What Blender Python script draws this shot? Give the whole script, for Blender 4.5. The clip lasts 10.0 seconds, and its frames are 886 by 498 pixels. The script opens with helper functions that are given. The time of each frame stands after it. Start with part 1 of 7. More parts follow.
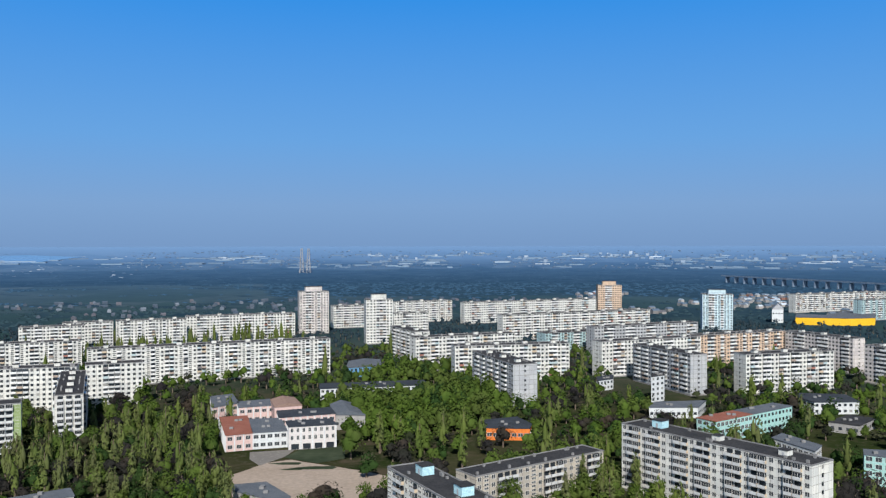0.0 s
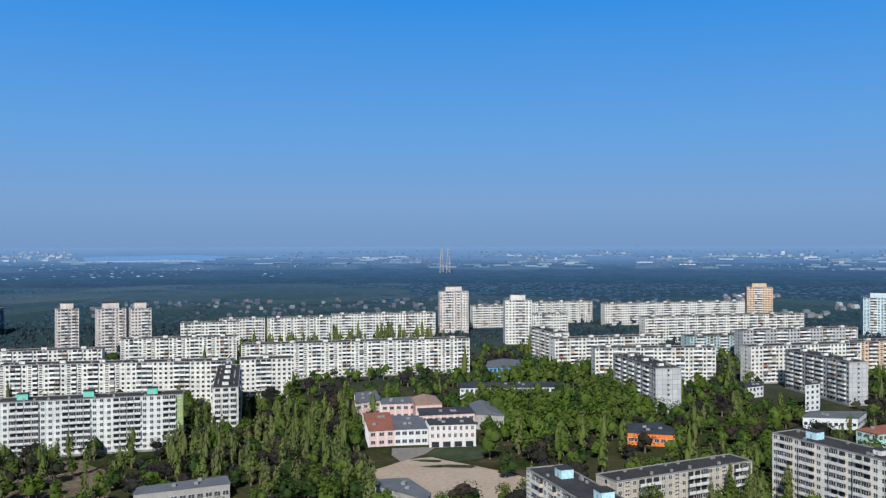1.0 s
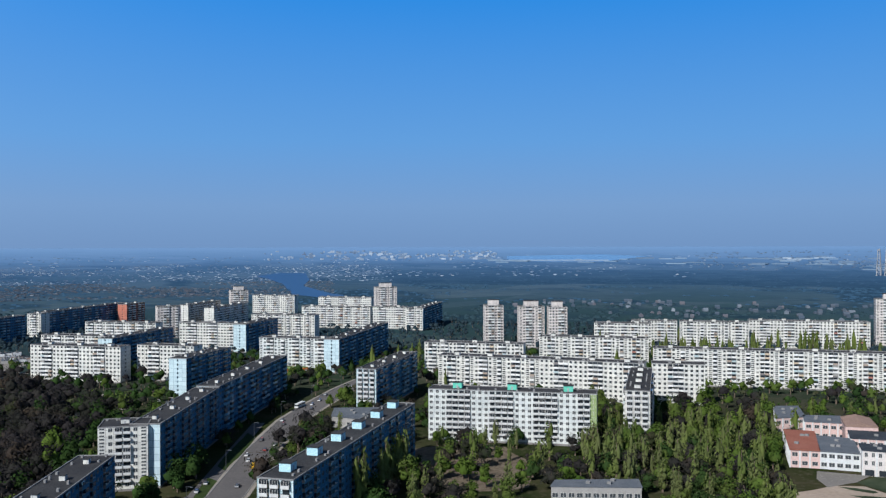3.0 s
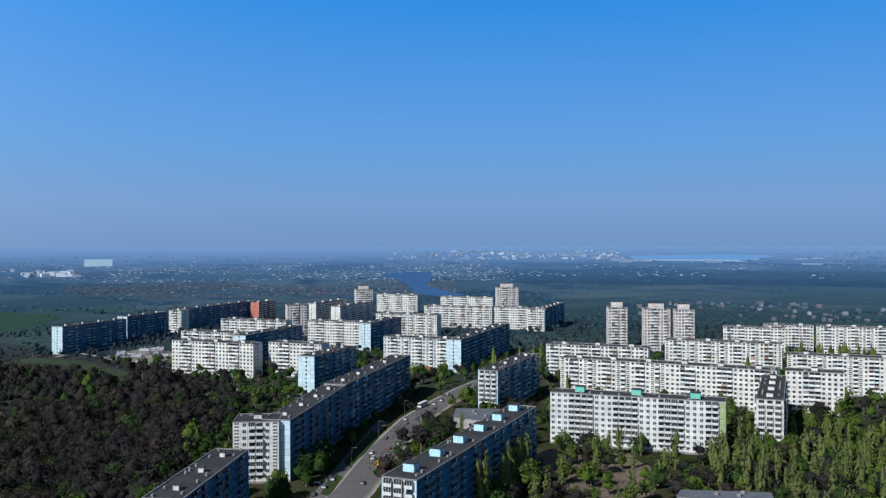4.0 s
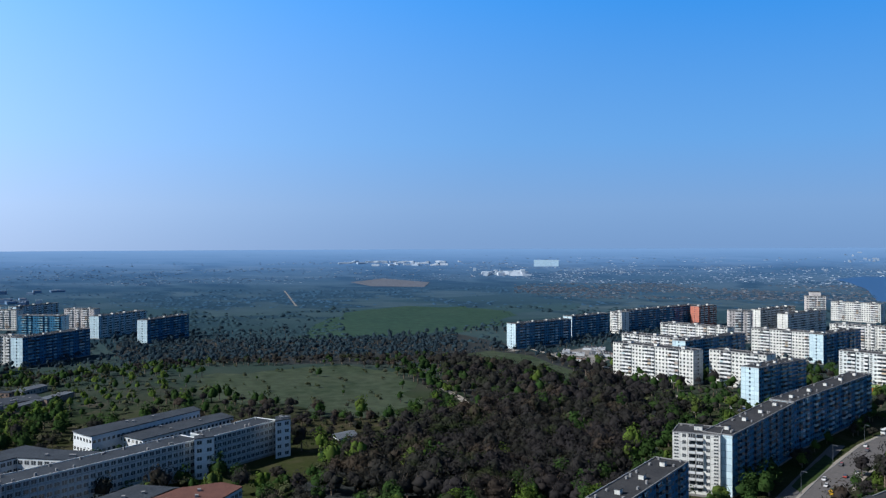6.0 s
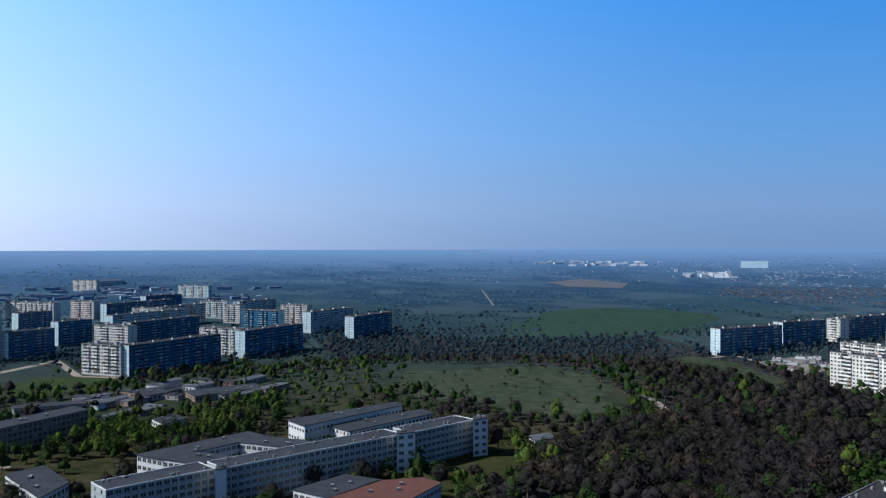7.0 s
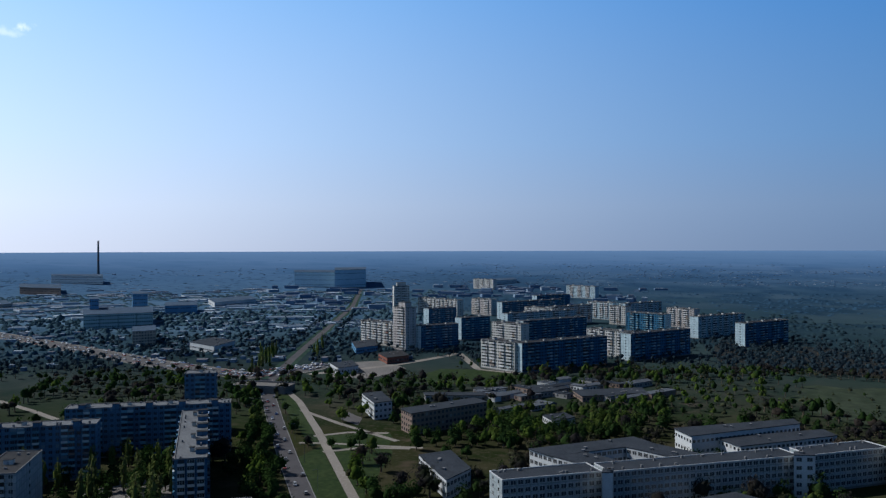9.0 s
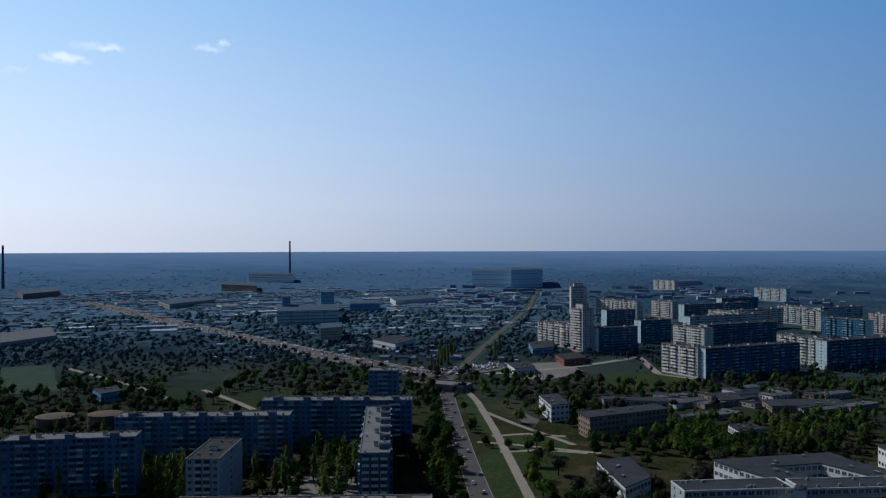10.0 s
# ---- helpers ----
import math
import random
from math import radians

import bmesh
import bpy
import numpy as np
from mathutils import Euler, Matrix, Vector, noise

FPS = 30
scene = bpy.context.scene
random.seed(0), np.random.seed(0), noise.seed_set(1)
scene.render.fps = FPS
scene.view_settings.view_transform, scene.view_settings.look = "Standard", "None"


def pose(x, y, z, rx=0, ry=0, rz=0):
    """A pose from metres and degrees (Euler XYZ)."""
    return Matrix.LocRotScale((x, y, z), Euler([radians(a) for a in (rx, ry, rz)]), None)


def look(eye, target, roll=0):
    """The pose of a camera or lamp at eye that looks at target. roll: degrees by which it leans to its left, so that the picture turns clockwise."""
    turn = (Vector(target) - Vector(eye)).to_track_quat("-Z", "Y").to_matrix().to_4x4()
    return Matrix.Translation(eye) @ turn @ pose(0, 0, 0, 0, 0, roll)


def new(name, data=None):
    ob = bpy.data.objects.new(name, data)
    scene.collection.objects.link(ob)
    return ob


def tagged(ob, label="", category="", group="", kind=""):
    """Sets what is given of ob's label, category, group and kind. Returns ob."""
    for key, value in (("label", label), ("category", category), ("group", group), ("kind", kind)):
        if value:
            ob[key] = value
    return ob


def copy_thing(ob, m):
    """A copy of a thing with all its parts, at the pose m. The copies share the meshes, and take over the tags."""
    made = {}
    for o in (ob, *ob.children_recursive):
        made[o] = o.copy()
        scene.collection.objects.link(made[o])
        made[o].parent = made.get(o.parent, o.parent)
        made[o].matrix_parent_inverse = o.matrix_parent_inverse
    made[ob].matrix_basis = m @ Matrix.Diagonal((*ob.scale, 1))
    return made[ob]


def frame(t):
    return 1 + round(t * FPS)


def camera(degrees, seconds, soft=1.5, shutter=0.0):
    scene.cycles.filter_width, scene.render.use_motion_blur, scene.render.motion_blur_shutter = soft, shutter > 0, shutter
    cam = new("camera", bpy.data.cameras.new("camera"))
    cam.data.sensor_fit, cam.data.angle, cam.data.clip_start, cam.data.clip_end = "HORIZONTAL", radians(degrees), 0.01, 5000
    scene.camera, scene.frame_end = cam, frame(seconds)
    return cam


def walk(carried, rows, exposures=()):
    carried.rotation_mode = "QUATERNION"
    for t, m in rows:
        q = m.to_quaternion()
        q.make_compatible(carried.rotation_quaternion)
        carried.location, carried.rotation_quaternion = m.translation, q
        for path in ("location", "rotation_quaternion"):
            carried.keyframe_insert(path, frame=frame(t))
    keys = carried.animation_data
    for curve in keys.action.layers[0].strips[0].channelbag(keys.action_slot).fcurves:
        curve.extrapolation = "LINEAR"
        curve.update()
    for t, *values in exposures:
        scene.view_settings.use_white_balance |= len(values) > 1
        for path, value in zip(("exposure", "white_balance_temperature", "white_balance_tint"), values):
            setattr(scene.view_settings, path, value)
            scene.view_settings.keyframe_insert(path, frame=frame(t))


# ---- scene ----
# A drone over a district of concrete apartment blocks, turning to its left.
cam = camera(55.05, 10.0, soft=1.3)
# seconds, place, yaw, pitch, roll
ROWS = [
    (0.0, -0.01, 0.09, 100.00, -0.00, -0.32, 0.09),
    (0.5, 0.07, -0.41, 100.23, 1.31, -0.31, 0.17),
    (1.0, 0.16, -0.90, 100.65, 9.36, -0.31, 0.14),
    (1.5, 0.26, -1.37, 101.23, 23.76, -0.31, 0.12),
    (2.0, 0.38, -1.82, 101.94, 28.86, -0.31, 0.08),
    (2.5, 0.52, -2.24, 102.74, 33.34, -0.30, 0.12),
    (2.7, 0.58, -2.40, 103.09, 34.89, -0.31, 0.14),
    (3.8, 0.97, -3.18, 105.09, 42.11, -0.33, 0.14),
    (4.0, 1.06, -3.30, 105.47, 44.76, -0.36, 0.15),
    (4.5, 1.28, -3.58, 106.41, 52.85, -0.37, 0.03),
    (5.0, 1.53, -3.82, 107.35, 60.41, -0.39, 0.03),
    (5.5, 1.81, -4.02, 108.27, 67.11, -0.37, 0.03),
    (5.7, 1.93, -4.09, 108.63, 69.72, -0.30, 0.14),
    (6.8, 2.67, -4.34, 110.53, 84.45, -0.24, 0.17),
    (7.0, 2.82, -4.37, 110.86, 86.94, -0.23, 0.12),
    (7.5, 3.22, -4.41, 111.66, 92.97, -0.22, 0.15),
    (8.0, 3.65, -4.40, 112.43, 99.64, -0.17, 0.20),
    (8.5, 4.11, -4.37, 113.20, 106.12, -0.17, 0.12),
    (9.0, 4.61, -4.30, 113.95, 112.50, -0.16, 0.14),
    (9.5, 5.14, -4.21, 114.72, 118.16, -0.22, -0.00),
    (10.0, 5.71, -4.09, 115.52, 124.35, -0.16, 0.17),
]
walk(cam, [(t, pose(x, y, z, 90 + pitch, roll, yaw)) for t, x, y, z, yaw, pitch, roll in ROWS],
     [(0.0, 0.6, 6500, 10), (2.5, 0.5, 6300, 10), (4.5, 0.53, 6200, 10), (5.5, 0.66, 6250, 10), (7.5, 0.38, 6150, 10),
      (8.5, 0.06, 6150, 10), (9.0, -0.13, 6150, 10), (10.0, -0.42, 6250, 10)])

# ---- world and sun ----
SUN_AZ, SUN_EL = radians(-89), radians(41)          # angle from +x, and height
sun_dir = Vector((math.cos(SUN_AZ) * math.cos(SUN_EL), math.sin(SUN_AZ) * math.cos(SUN_EL), math.sin(SUN_EL)))
sun = new("sun", bpy.data.lights.new("sun", "SUN"))
sun.data.energy, sun.data.angle, sun.data.color = 5.0, radians(0.5), (1.0, 0.97, 0.93)
sun.matrix_world = look((0, 0, 0), -sun_dir)

world = bpy.data.worlds.new("sky")
scene.world = world
world.use_nodes = True
wn, wl = world.node_tree.nodes, world.node_tree.links
wn.clear()


def wnode(kind, **inputs):
    n = wn.new(kind)
    for k, v in inputs.items():
        n.inputs[int(k[1:])].default_value = v
    return n


w_out, w_bg = wnode("ShaderNodeOutputWorld"), wnode("ShaderNodeBackground", _1=0.66)
w_sky = wnode("ShaderNodeTexSky")
w_sky.sky_type, w_sky.sun_disc = "NISHITA", False
w_sky.sun_elevation, w_sky.sun_rotation = SUN_EL, radians(90) - SUN_AZ
w_sky.altitude, w_sky.air_density, w_sky.dust_density, w_sky.ozone_density = 150, 1.0, 1.6, 2.0
w_co, w_sep = wnode("ShaderNodeTexCoord"), wnode("ShaderNodeSeparateXYZ")
w_ramp = wnode("ShaderNodeValToRGB")
stops = ((0.0, (0.19, 0.333, 0.585)), (0.045, (0.205, 0.37, 0.65)), (0.12, (0.135, 0.37, 0.76)),
         (0.28, (0.03, 0.28, 0.8)), (0.36, (0.01, 0.09, 0.32)), (1.0, (0.003, 0.02, 0.082)))
while len(w_ramp.color_ramp.elements) < len(stops):
    w_ramp.color_ramp.elements.new(0.5)
for e, (p, c) in zip(w_ramp.color_ramp.elements, stops):
    e.position, e.color = p, (*c, 1)
# the pale glow that surrounds the sun
w_dot = wnode("ShaderNodeVectorMath")
w_dot.operation = "DOT_PRODUCT"
w_dot.inputs[1].default_value = sun_dir
w_map = wnode("ShaderNodeMapRange", _1=-0.6, _2=0.81, _3=0.0, _4=1.0)
w_pow = wnode("ShaderNodeMath", _1=3.0)
w_pow.operation = "POWER"
w_low = wnode("ShaderNodeMapRange", _1=0.05, _2=0.6, _3=1.0, _4=0.12)          # the bright haze lies low
w_fade = wnode("ShaderNodeMath")
w_fade.operation = "MULTIPLY"
w_glow = wnode("ShaderNodeMix")
w_glow.data_type, w_glow.blend_type = "RGBA", "ADD"
w_tint = wnode("ShaderNodeValToRGB")
w_tint.color_ramp.elements[0].color, w_tint.color_ramp.elements[1].position = (1.5, 1.38, 1.27, 1), 0.3
w_tint.color_ramp.elements[1].color = (0.94, 1.22, 1.24, 1)
w_mix = wnode("ShaderNodeMix")
w_mix.data_type = "RGBA"
w_mix.inputs[0].default_value = 0.06
w_dim = wnode("ShaderNodeMix")
w_dim.data_type, w_dim.blend_type = "RGBA", "MULTIPLY"
w_dim.inputs[0].default_value, w_dim.inputs[7].default_value = 1.0, (0.05, 0.06, 0.075, 1)
wl.new(w_co.outputs["Generated"], w_sep.inputs[0])
wl.new(w_sep.outputs[2], w_ramp.inputs[0])
wl.new(w_co.outputs["Generated"], w_dot.inputs[0])
wl.new(w_dot.outputs["Value"], w_map.inputs[0])
wl.new(w_map.outputs[0], w_pow.inputs[0])
wl.new(w_sep.outputs[2], w_low.inputs[0])
wl.new(w_pow.outputs[0], w_fade.inputs[0])
wl.new(w_low.outputs[0], w_fade.inputs[1])
wl.new(w_fade.outputs[0], w_glow.inputs[0])
wl.new(w_ramp.outputs[0], w_glow.inputs[6])
wl.new(w_sep.outputs[2], w_tint.inputs[0])
wl.new(w_tint.outputs[0], w_glow.inputs[7])
wl.new(w_sky.outputs[0], w_dim.inputs[6])
wl.new(w_glow.outputs[2], w_mix.inputs[6])
wl.new(w_dim.outputs[2], w_mix.inputs[7])
# a few small soft puffs of cloud in the south-west: direction, half width, half height, thickness
w_cnoise = wnode("ShaderNodeTexNoise")
w_cnoise.inputs["Scale"].default_value, w_cnoise.inputs["Detail"].default_value = 90.0, 4.0
w_cshift = wnode("ShaderNodeVectorMath")
w_cshift.operation = "MULTIPLY_ADD"
w_cshift.inputs[1].default_value = (0.03, 0.03, 0.012)
wl.new(w_co.outputs["Generated"], w_cnoise.inputs["Vector"])
wl.new(w_cnoise.outputs["Color"], w_cshift.inputs[0])
wl.new(w_co.outputs["Generated"], w_cshift.inputs[2])
w_cover = None
for (px, py, pz), half, tall, thick in (
               ((-0.5147, -0.8338, 0.1997), 0.0226, 0.0053, 0.75),
               ((-0.5488, -0.808, 0.2142), 0.016, 0.0047, 0.7),
               ((-0.534, -0.818, 0.2139), 0.0226, 0.0053, 0.3),
               ((-0.6305, -0.7442, 0.2204), 0.016, 0.0053, 0.4),
               ((-0.6425, -0.7321, 0.2261), 0.008, 0.0047, 0.65),
               ((-0.4771, -0.8592, 0.1849), 0.0133, 0.0033, 0.25)):
    away = wnode("ShaderNodeVectorMath")
    away.operation = "SUBTRACT"
    away.inputs[1].default_value = (px + 0.015, py + 0.015, pz + 0.006)
    flat = wnode("ShaderNodeVectorMath")
    flat.operation = "MULTIPLY"
    flat.inputs[1].default_value = (0.75 / half, 0.75 / half, 0.75 / tall)
    span_of = wnode("ShaderNodeVectorMath")
    span_of.operation = "LENGTH"
    puff = wnode("ShaderNodeMapRange", _1=0.0, _2=1.0, _3=0.7 * thick, _4=0.0)
    puff.interpolation_type = "SMOOTHSTEP"
    wl.new(w_cshift.outputs[0], away.inputs[0])
    wl.new(away.outputs[0], flat.inputs[0])
    wl.new(flat.outputs[0], span_of.inputs[0])
    wl.new(span_of.outputs["Value"], puff.inputs[0])
    if w_cover:
        both_puffs = wnode("ShaderNodeMath")
        both_puffs.operation = "MAXIMUM"
        wl.new(w_cover.outputs[0], both_puffs.inputs[0])
        wl.new(puff.outputs[0], both_puffs.inputs[1])
        w_cover = both_puffs
    else:
        w_cover = puff
w_cloud = wnode("ShaderNodeMix")
w_cloud.data_type = "RGBA"
w_cloud.inputs[7].default_value = (1.75, 1.8, 1.8, 1)
wl.new(w_cover.outputs[0], w_cloud.inputs[0])
wl.new(w_mix.outputs[2], w_cloud.inputs[6])
wl.new(w_cloud.outputs[2], w_bg.inputs[0])
# the whole sky is brighter towards the sun
w_side = wnode("ShaderNodeMapRange", _1=-0.2, _2=0.5, _3=0.67, _4=0.82)
wl.new(w_dot.outputs["Value"], w_side.inputs[0])
wl.new(w_side.outputs[0], w_bg.inputs[1])
wl.new(w_bg.outputs[0], w_out.inputs[0])

# ---- materials ----
rnd = random.Random(7)


class Graph:
    """A node material with the few steps that the surfaces here need."""

    def __init__(self, name, rough=0.85, spec=0.3):
        self.m = bpy.data.materials.new(name)
        self.m.use_nodes = True
        self.n, self.l = self.m.node_tree.nodes, self.m.node_tree.links
        self.b = self.n["Principled BSDF"]
        self.b.inputs["Roughness"].default_value = rough
        self.b.inputs["Specular IOR Level"].default_value = spec

    def put(self, a, socket):
        if isinstance(a, (int, float)):
            socket.default_value = a
        elif isinstance(a, tuple):
            socket.default_value = (*a, 1)
        else:
            self.l.new(a, socket)

    def place(self):
        return self.n.new("ShaderNodeNewGeometry").outputs["Position"]

    def local(self):
        return self.n.new("ShaderNodeTexCoord").outputs["Object"]

    def noise(self, scale, detail=4, at=None, rough=0.6):
        t = self.n.new("ShaderNodeTexNoise")
        t.inputs["Scale"].default_value, t.inputs["Detail"].default_value = scale, detail
        t.inputs["Roughness"].default_value = rough
        self.l.new(at or self.place(), t.inputs["Vector"])
        return t.outputs["Fac"]

    def step(self, fac, a, b):
        t = self.n.new("ShaderNodeMapRange")
        t.inputs[1].default_value, t.inputs[2].default_value = a, b
        self.l.new(fac, t.inputs[0])
        return t.outputs[0]

    def mix(self, fac, a, b, way="MIX"):
        t = self.n.new("ShaderNodeMix")
        t.data_type, t.blend_type = "RGBA", way
        self.put(fac, t.inputs[0])
        self.put(a, t.inputs[6])
        self.put(b, t.inputs[7])
        return t.outputs[2]

    def island(self):
        return self.n.new("ShaderNodeNewGeometry").outputs["Random Per Island"]

    def chance(self):
        return self.n.new("ShaderNodeObjectInfo").outputs["Random"]

    def ramp(self, fac, stops, hard=False):
        t = self.n.new("ShaderNodeValToRGB")
        r = t.color_ramp
        r.interpolation = "CONSTANT" if hard else "LINEAR"
        while len(r.elements) < len(stops):
            r.elements.new(0.5)
        for e, (p, c) in zip(r.elements, stops):
            e.position, e.color = p, (*c, 1)
        self.l.new(fac, t.inputs[0])
        return t.outputs[0]

    def bump(self, fac, strength=0.3, dist=0.1):
        t = self.n.new("ShaderNodeBump")
        t.inputs["Strength"].default_value, t.inputs["Distance"].default_value = strength, dist
        self.l.new(fac, t.inputs["Height"])
        self.l.new(t.outputs[0], self.b.inputs["Normal"])
        return self

    def darkened(self, colour):
        """Darkens every base colour by the same share, so shade falls deeper beside the sky."""
        return self.mix(1.0, colour, (0.67, 0.665, 0.66), "MULTIPLY")

    def done(self, colour):
        colour = self.darkened(colour)
        self.put(colour, self.b.inputs["Base Color"])
        return self.m


def panel_wall(name, base, dirt, seam=0.48):
    """Concrete facade panels with sealed seams, patch repairs and rain streaks."""
    g = Graph(name, 0.92, 0.08)
    at = g.local()
    sep = g.n.new("ShaderNodeSeparateXYZ")
    g.l.new(at, sep.inputs[0])
    add = g.n.new("ShaderNodeMath")
    g.l.new(sep.outputs[0], add.inputs[0])
    g.l.new(sep.outputs[1], add.inputs[1])
    com = g.n.new("ShaderNodeCombineXYZ")
    g.l.new(add.outputs[0], com.inputs[0])
    g.l.new(sep.outputs[2], com.inputs[1])
    brick = g.n.new("ShaderNodeTexBrick")
    brick.offset = 0.0
    brick.inputs["Scale"].default_value = 1.0
    brick.inputs["Mortar Size"].default_value = 0.1
    brick.inputs["Brick Width"].default_value, brick.inputs["Row Height"].default_value = 3.2, 2.9
    brick.inputs["Color1"].default_value = (1, 1, 1, 1)
    brick.inputs["Color2"].default_value = (0.78, 0.8, 0.83, 1)
    brick.inputs["Mortar"].default_value = (seam, seam, seam, 1)
    g.l.new(com.outputs[0], brick.inputs["Vector"])
    squeeze = g.n.new("ShaderNodeMapping")
    squeeze.inputs["Scale"].default_value = (1.2, 1.2, 0.12)
    g.l.new(g.place(), squeeze.inputs["Vector"])
    streak = g.step(g.noise(1.0, 5, squeeze.outputs[0]), 0.45, 0.75)
    big = g.step(g.noise(0.06, 3), 0.35, 0.7)
    c = g.mix(streak, base, tuple(0.5 * (a + b) for a, b in zip(base, dirt)))
    c = g.mix(big, c, g.mix(0.35, c, dirt))
    c = g.mix(1.0, c, brick.outputs["Color"], "MULTIPLY")
    g.bump(g.noise(3.0, 4), 0.2, 0.05)
    return g.done(c)


# the deep blue and slate walls have shade put into their colour
WALLS = {
    "white": panel_wall("white_panels", (0.83, 0.82, 0.75), (0.44, 0.43, 0.39)),
    "shaded_blue": panel_wall("shaded_blue_panels", (0.05, 0.2, 0.345), (0.03, 0.12, 0.21)),
    "greenish": panel_wall("pale_green_panels", (0.79, 0.82, 0.79), (0.42, 0.46, 0.42)),
    "pinkish": panel_wall("pinkish_panels", (0.77, 0.71, 0.66), (0.40, 0.35, 0.32)),
    "orange": panel_wall("apricot_panels", (0.76, 0.56, 0.4), (0.50, 0.36, 0.26)),
    "red": panel_wall("red_panels", (0.62, 0.22, 0.15), (0.40, 0.2, 0.16)),
    "grey": panel_wall("grey_panels", (0.52, 0.53, 0.53), (0.32, 0.32, 0.32)),
    "beige": panel_wall("beige_panels", (0.60, 0.54, 0.44), (0.36, 0.32, 0.27)),
    "slate": panel_wall("shaded_slate_panels", (0.1, 0.22, 0.36), (0.08, 0.14, 0.19)),
    "teal": panel_wall("pale_teal_panels", (0.48, 0.66, 0.66), (0.36, 0.46, 0.46)),
    # also stands in for haze on far blocks and sun on gable ends
    "sky": panel_wall("light_blue_and_haze_panels", (0.6, 0.77, 0.81), (0.44, 0.51, 0.56)),
    "hospital": panel_wall("cream_panels", (0.44, 0.5, 0.51), (0.32, 0.36, 0.36)),
}
SAID = {"slate": "blue-grey", "white": "white", "shaded_blue": "shade-toned blue", "greenish": "pale green", "pinkish": "pinkish grey", "orange": "apricot", "red": "red",
        "grey": "grey", "beige": "beige", "teal": "pale teal", "sky": "light blue", "hospital": "cream white"}


def two_tone(name, a, b, scale, fine, rough=0.9, lo=0.4, hi=0.62, bump=0.3, spec=0.04):
    g = Graph(name, rough, spec)
    c = g.mix(g.step(g.noise(scale, 5), lo, hi), a, b)
    c = g.mix(0.55, c, g.mix(g.step(g.noise(fine, 4), 0.3, 0.7), tuple(0.55 * v for v in a), tuple(min(1, 1.35 * v) for v in b)))
    g.bump(g.noise(fine, 4), bump, 0.2)
    return g.done(c)


def varied(name, stops, rough=0.85, by_object=False, spec=0.1):
    g = Graph(name, rough, spec)
    c = g.ramp(g.chance() if by_object else g.island(), stops, hard=True)
    c = g.mix(g.step(g.noise(0.8, 4), 0.35, 0.7), c, g.mix(0.3, c, (0.2, 0.19, 0.18)))
    return g.done(c)


def glass_dark(name, stops):
    g = Graph(name, 0.18, 0.5)
    return g.done(g.ramp(g.island(), stops, True))


# far walls and roofs: blue haze and sunlight put into the base colours
FAR_PALE = varied("hazy_pale_walls", ((0, (0.13, 0.21, 0.31)), (0.5, (0.19, 0.29, 0.4)), (0.8, (0.32, 0.42, 0.52)), (0.93, (0.5, 0.58, 0.66))))
FAR_WHITE = varied("hazy_white_walls", ((0, (0.16, 0.24, 0.35)), (0.4, (0.26, 0.35, 0.46)), (0.75, (0.4, 0.48, 0.57))))
FAR_DULL = varied("hazy_suburb_walls", ((0, (0.045, 0.075, 0.115)), (0.4, (0.065, 0.09, 0.125)), (0.7, (0.1, 0.105, 0.13)), (0.88, (0.14, 0.175, 0.22)), (0.97, (0.26, 0.3, 0.35))))
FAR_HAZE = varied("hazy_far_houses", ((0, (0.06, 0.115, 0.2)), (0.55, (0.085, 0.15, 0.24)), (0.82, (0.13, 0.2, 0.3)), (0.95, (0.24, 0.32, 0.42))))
FAR_SPECK = varied("hazy_pale_houses", ((0, (0.085, 0.155, 0.26)), (0.45, (0.13, 0.21, 0.33)), (0.72, (0.26, 0.35, 0.46)), (0.9, (0.48, 0.56, 0.65))))
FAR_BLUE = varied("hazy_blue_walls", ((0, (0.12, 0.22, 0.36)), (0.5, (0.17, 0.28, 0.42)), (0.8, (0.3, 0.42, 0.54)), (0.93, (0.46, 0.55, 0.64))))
FAR_ROOFS = varied("hazy_house_roofs", ((0, (0.08, 0.13, 0.19)), (0.4, (0.12, 0.17, 0.23)), (0.62, (0.15, 0.15, 0.17)), (0.74, (0.3, 0.38, 0.46)), (0.9, (0.52, 0.6, 0.68))))
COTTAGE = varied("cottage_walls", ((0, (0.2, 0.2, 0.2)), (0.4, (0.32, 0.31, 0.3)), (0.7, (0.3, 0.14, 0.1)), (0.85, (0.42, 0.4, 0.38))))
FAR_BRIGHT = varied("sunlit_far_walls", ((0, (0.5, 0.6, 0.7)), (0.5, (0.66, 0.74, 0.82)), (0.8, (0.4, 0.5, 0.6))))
# far bridge and plant halls: haze mixed into concrete and cladding
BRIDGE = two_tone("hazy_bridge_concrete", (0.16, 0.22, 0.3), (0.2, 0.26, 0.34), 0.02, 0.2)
PLANT = two_tone("hazy_plant_cladding", (0.6, 0.78, 0.9), (0.52, 0.7, 0.84), 0.02, 0.3)
GLASS = glass_dark("window_glass", ((0, (0.03, 0.037, 0.045)), (0.5, (0.06, 0.07, 0.08)), (0.78, (0.14, 0.145, 0.145)), (0.92, (0.32, 0.32, 0.3))))
# darker, bluer glass for fronts that lie in shade
SHADED_GLASS = glass_dark("shaded_window_glass", ((0, (0.012, 0.024, 0.04)), (0.6, (0.025, 0.05, 0.08)), (0.9, (0.16, 0.24, 0.3))))
FRAME = two_tone("window_frame_paint", (0.7, 0.7, 0.68), (0.6, 0.58, 0.54), 0.4, 3)
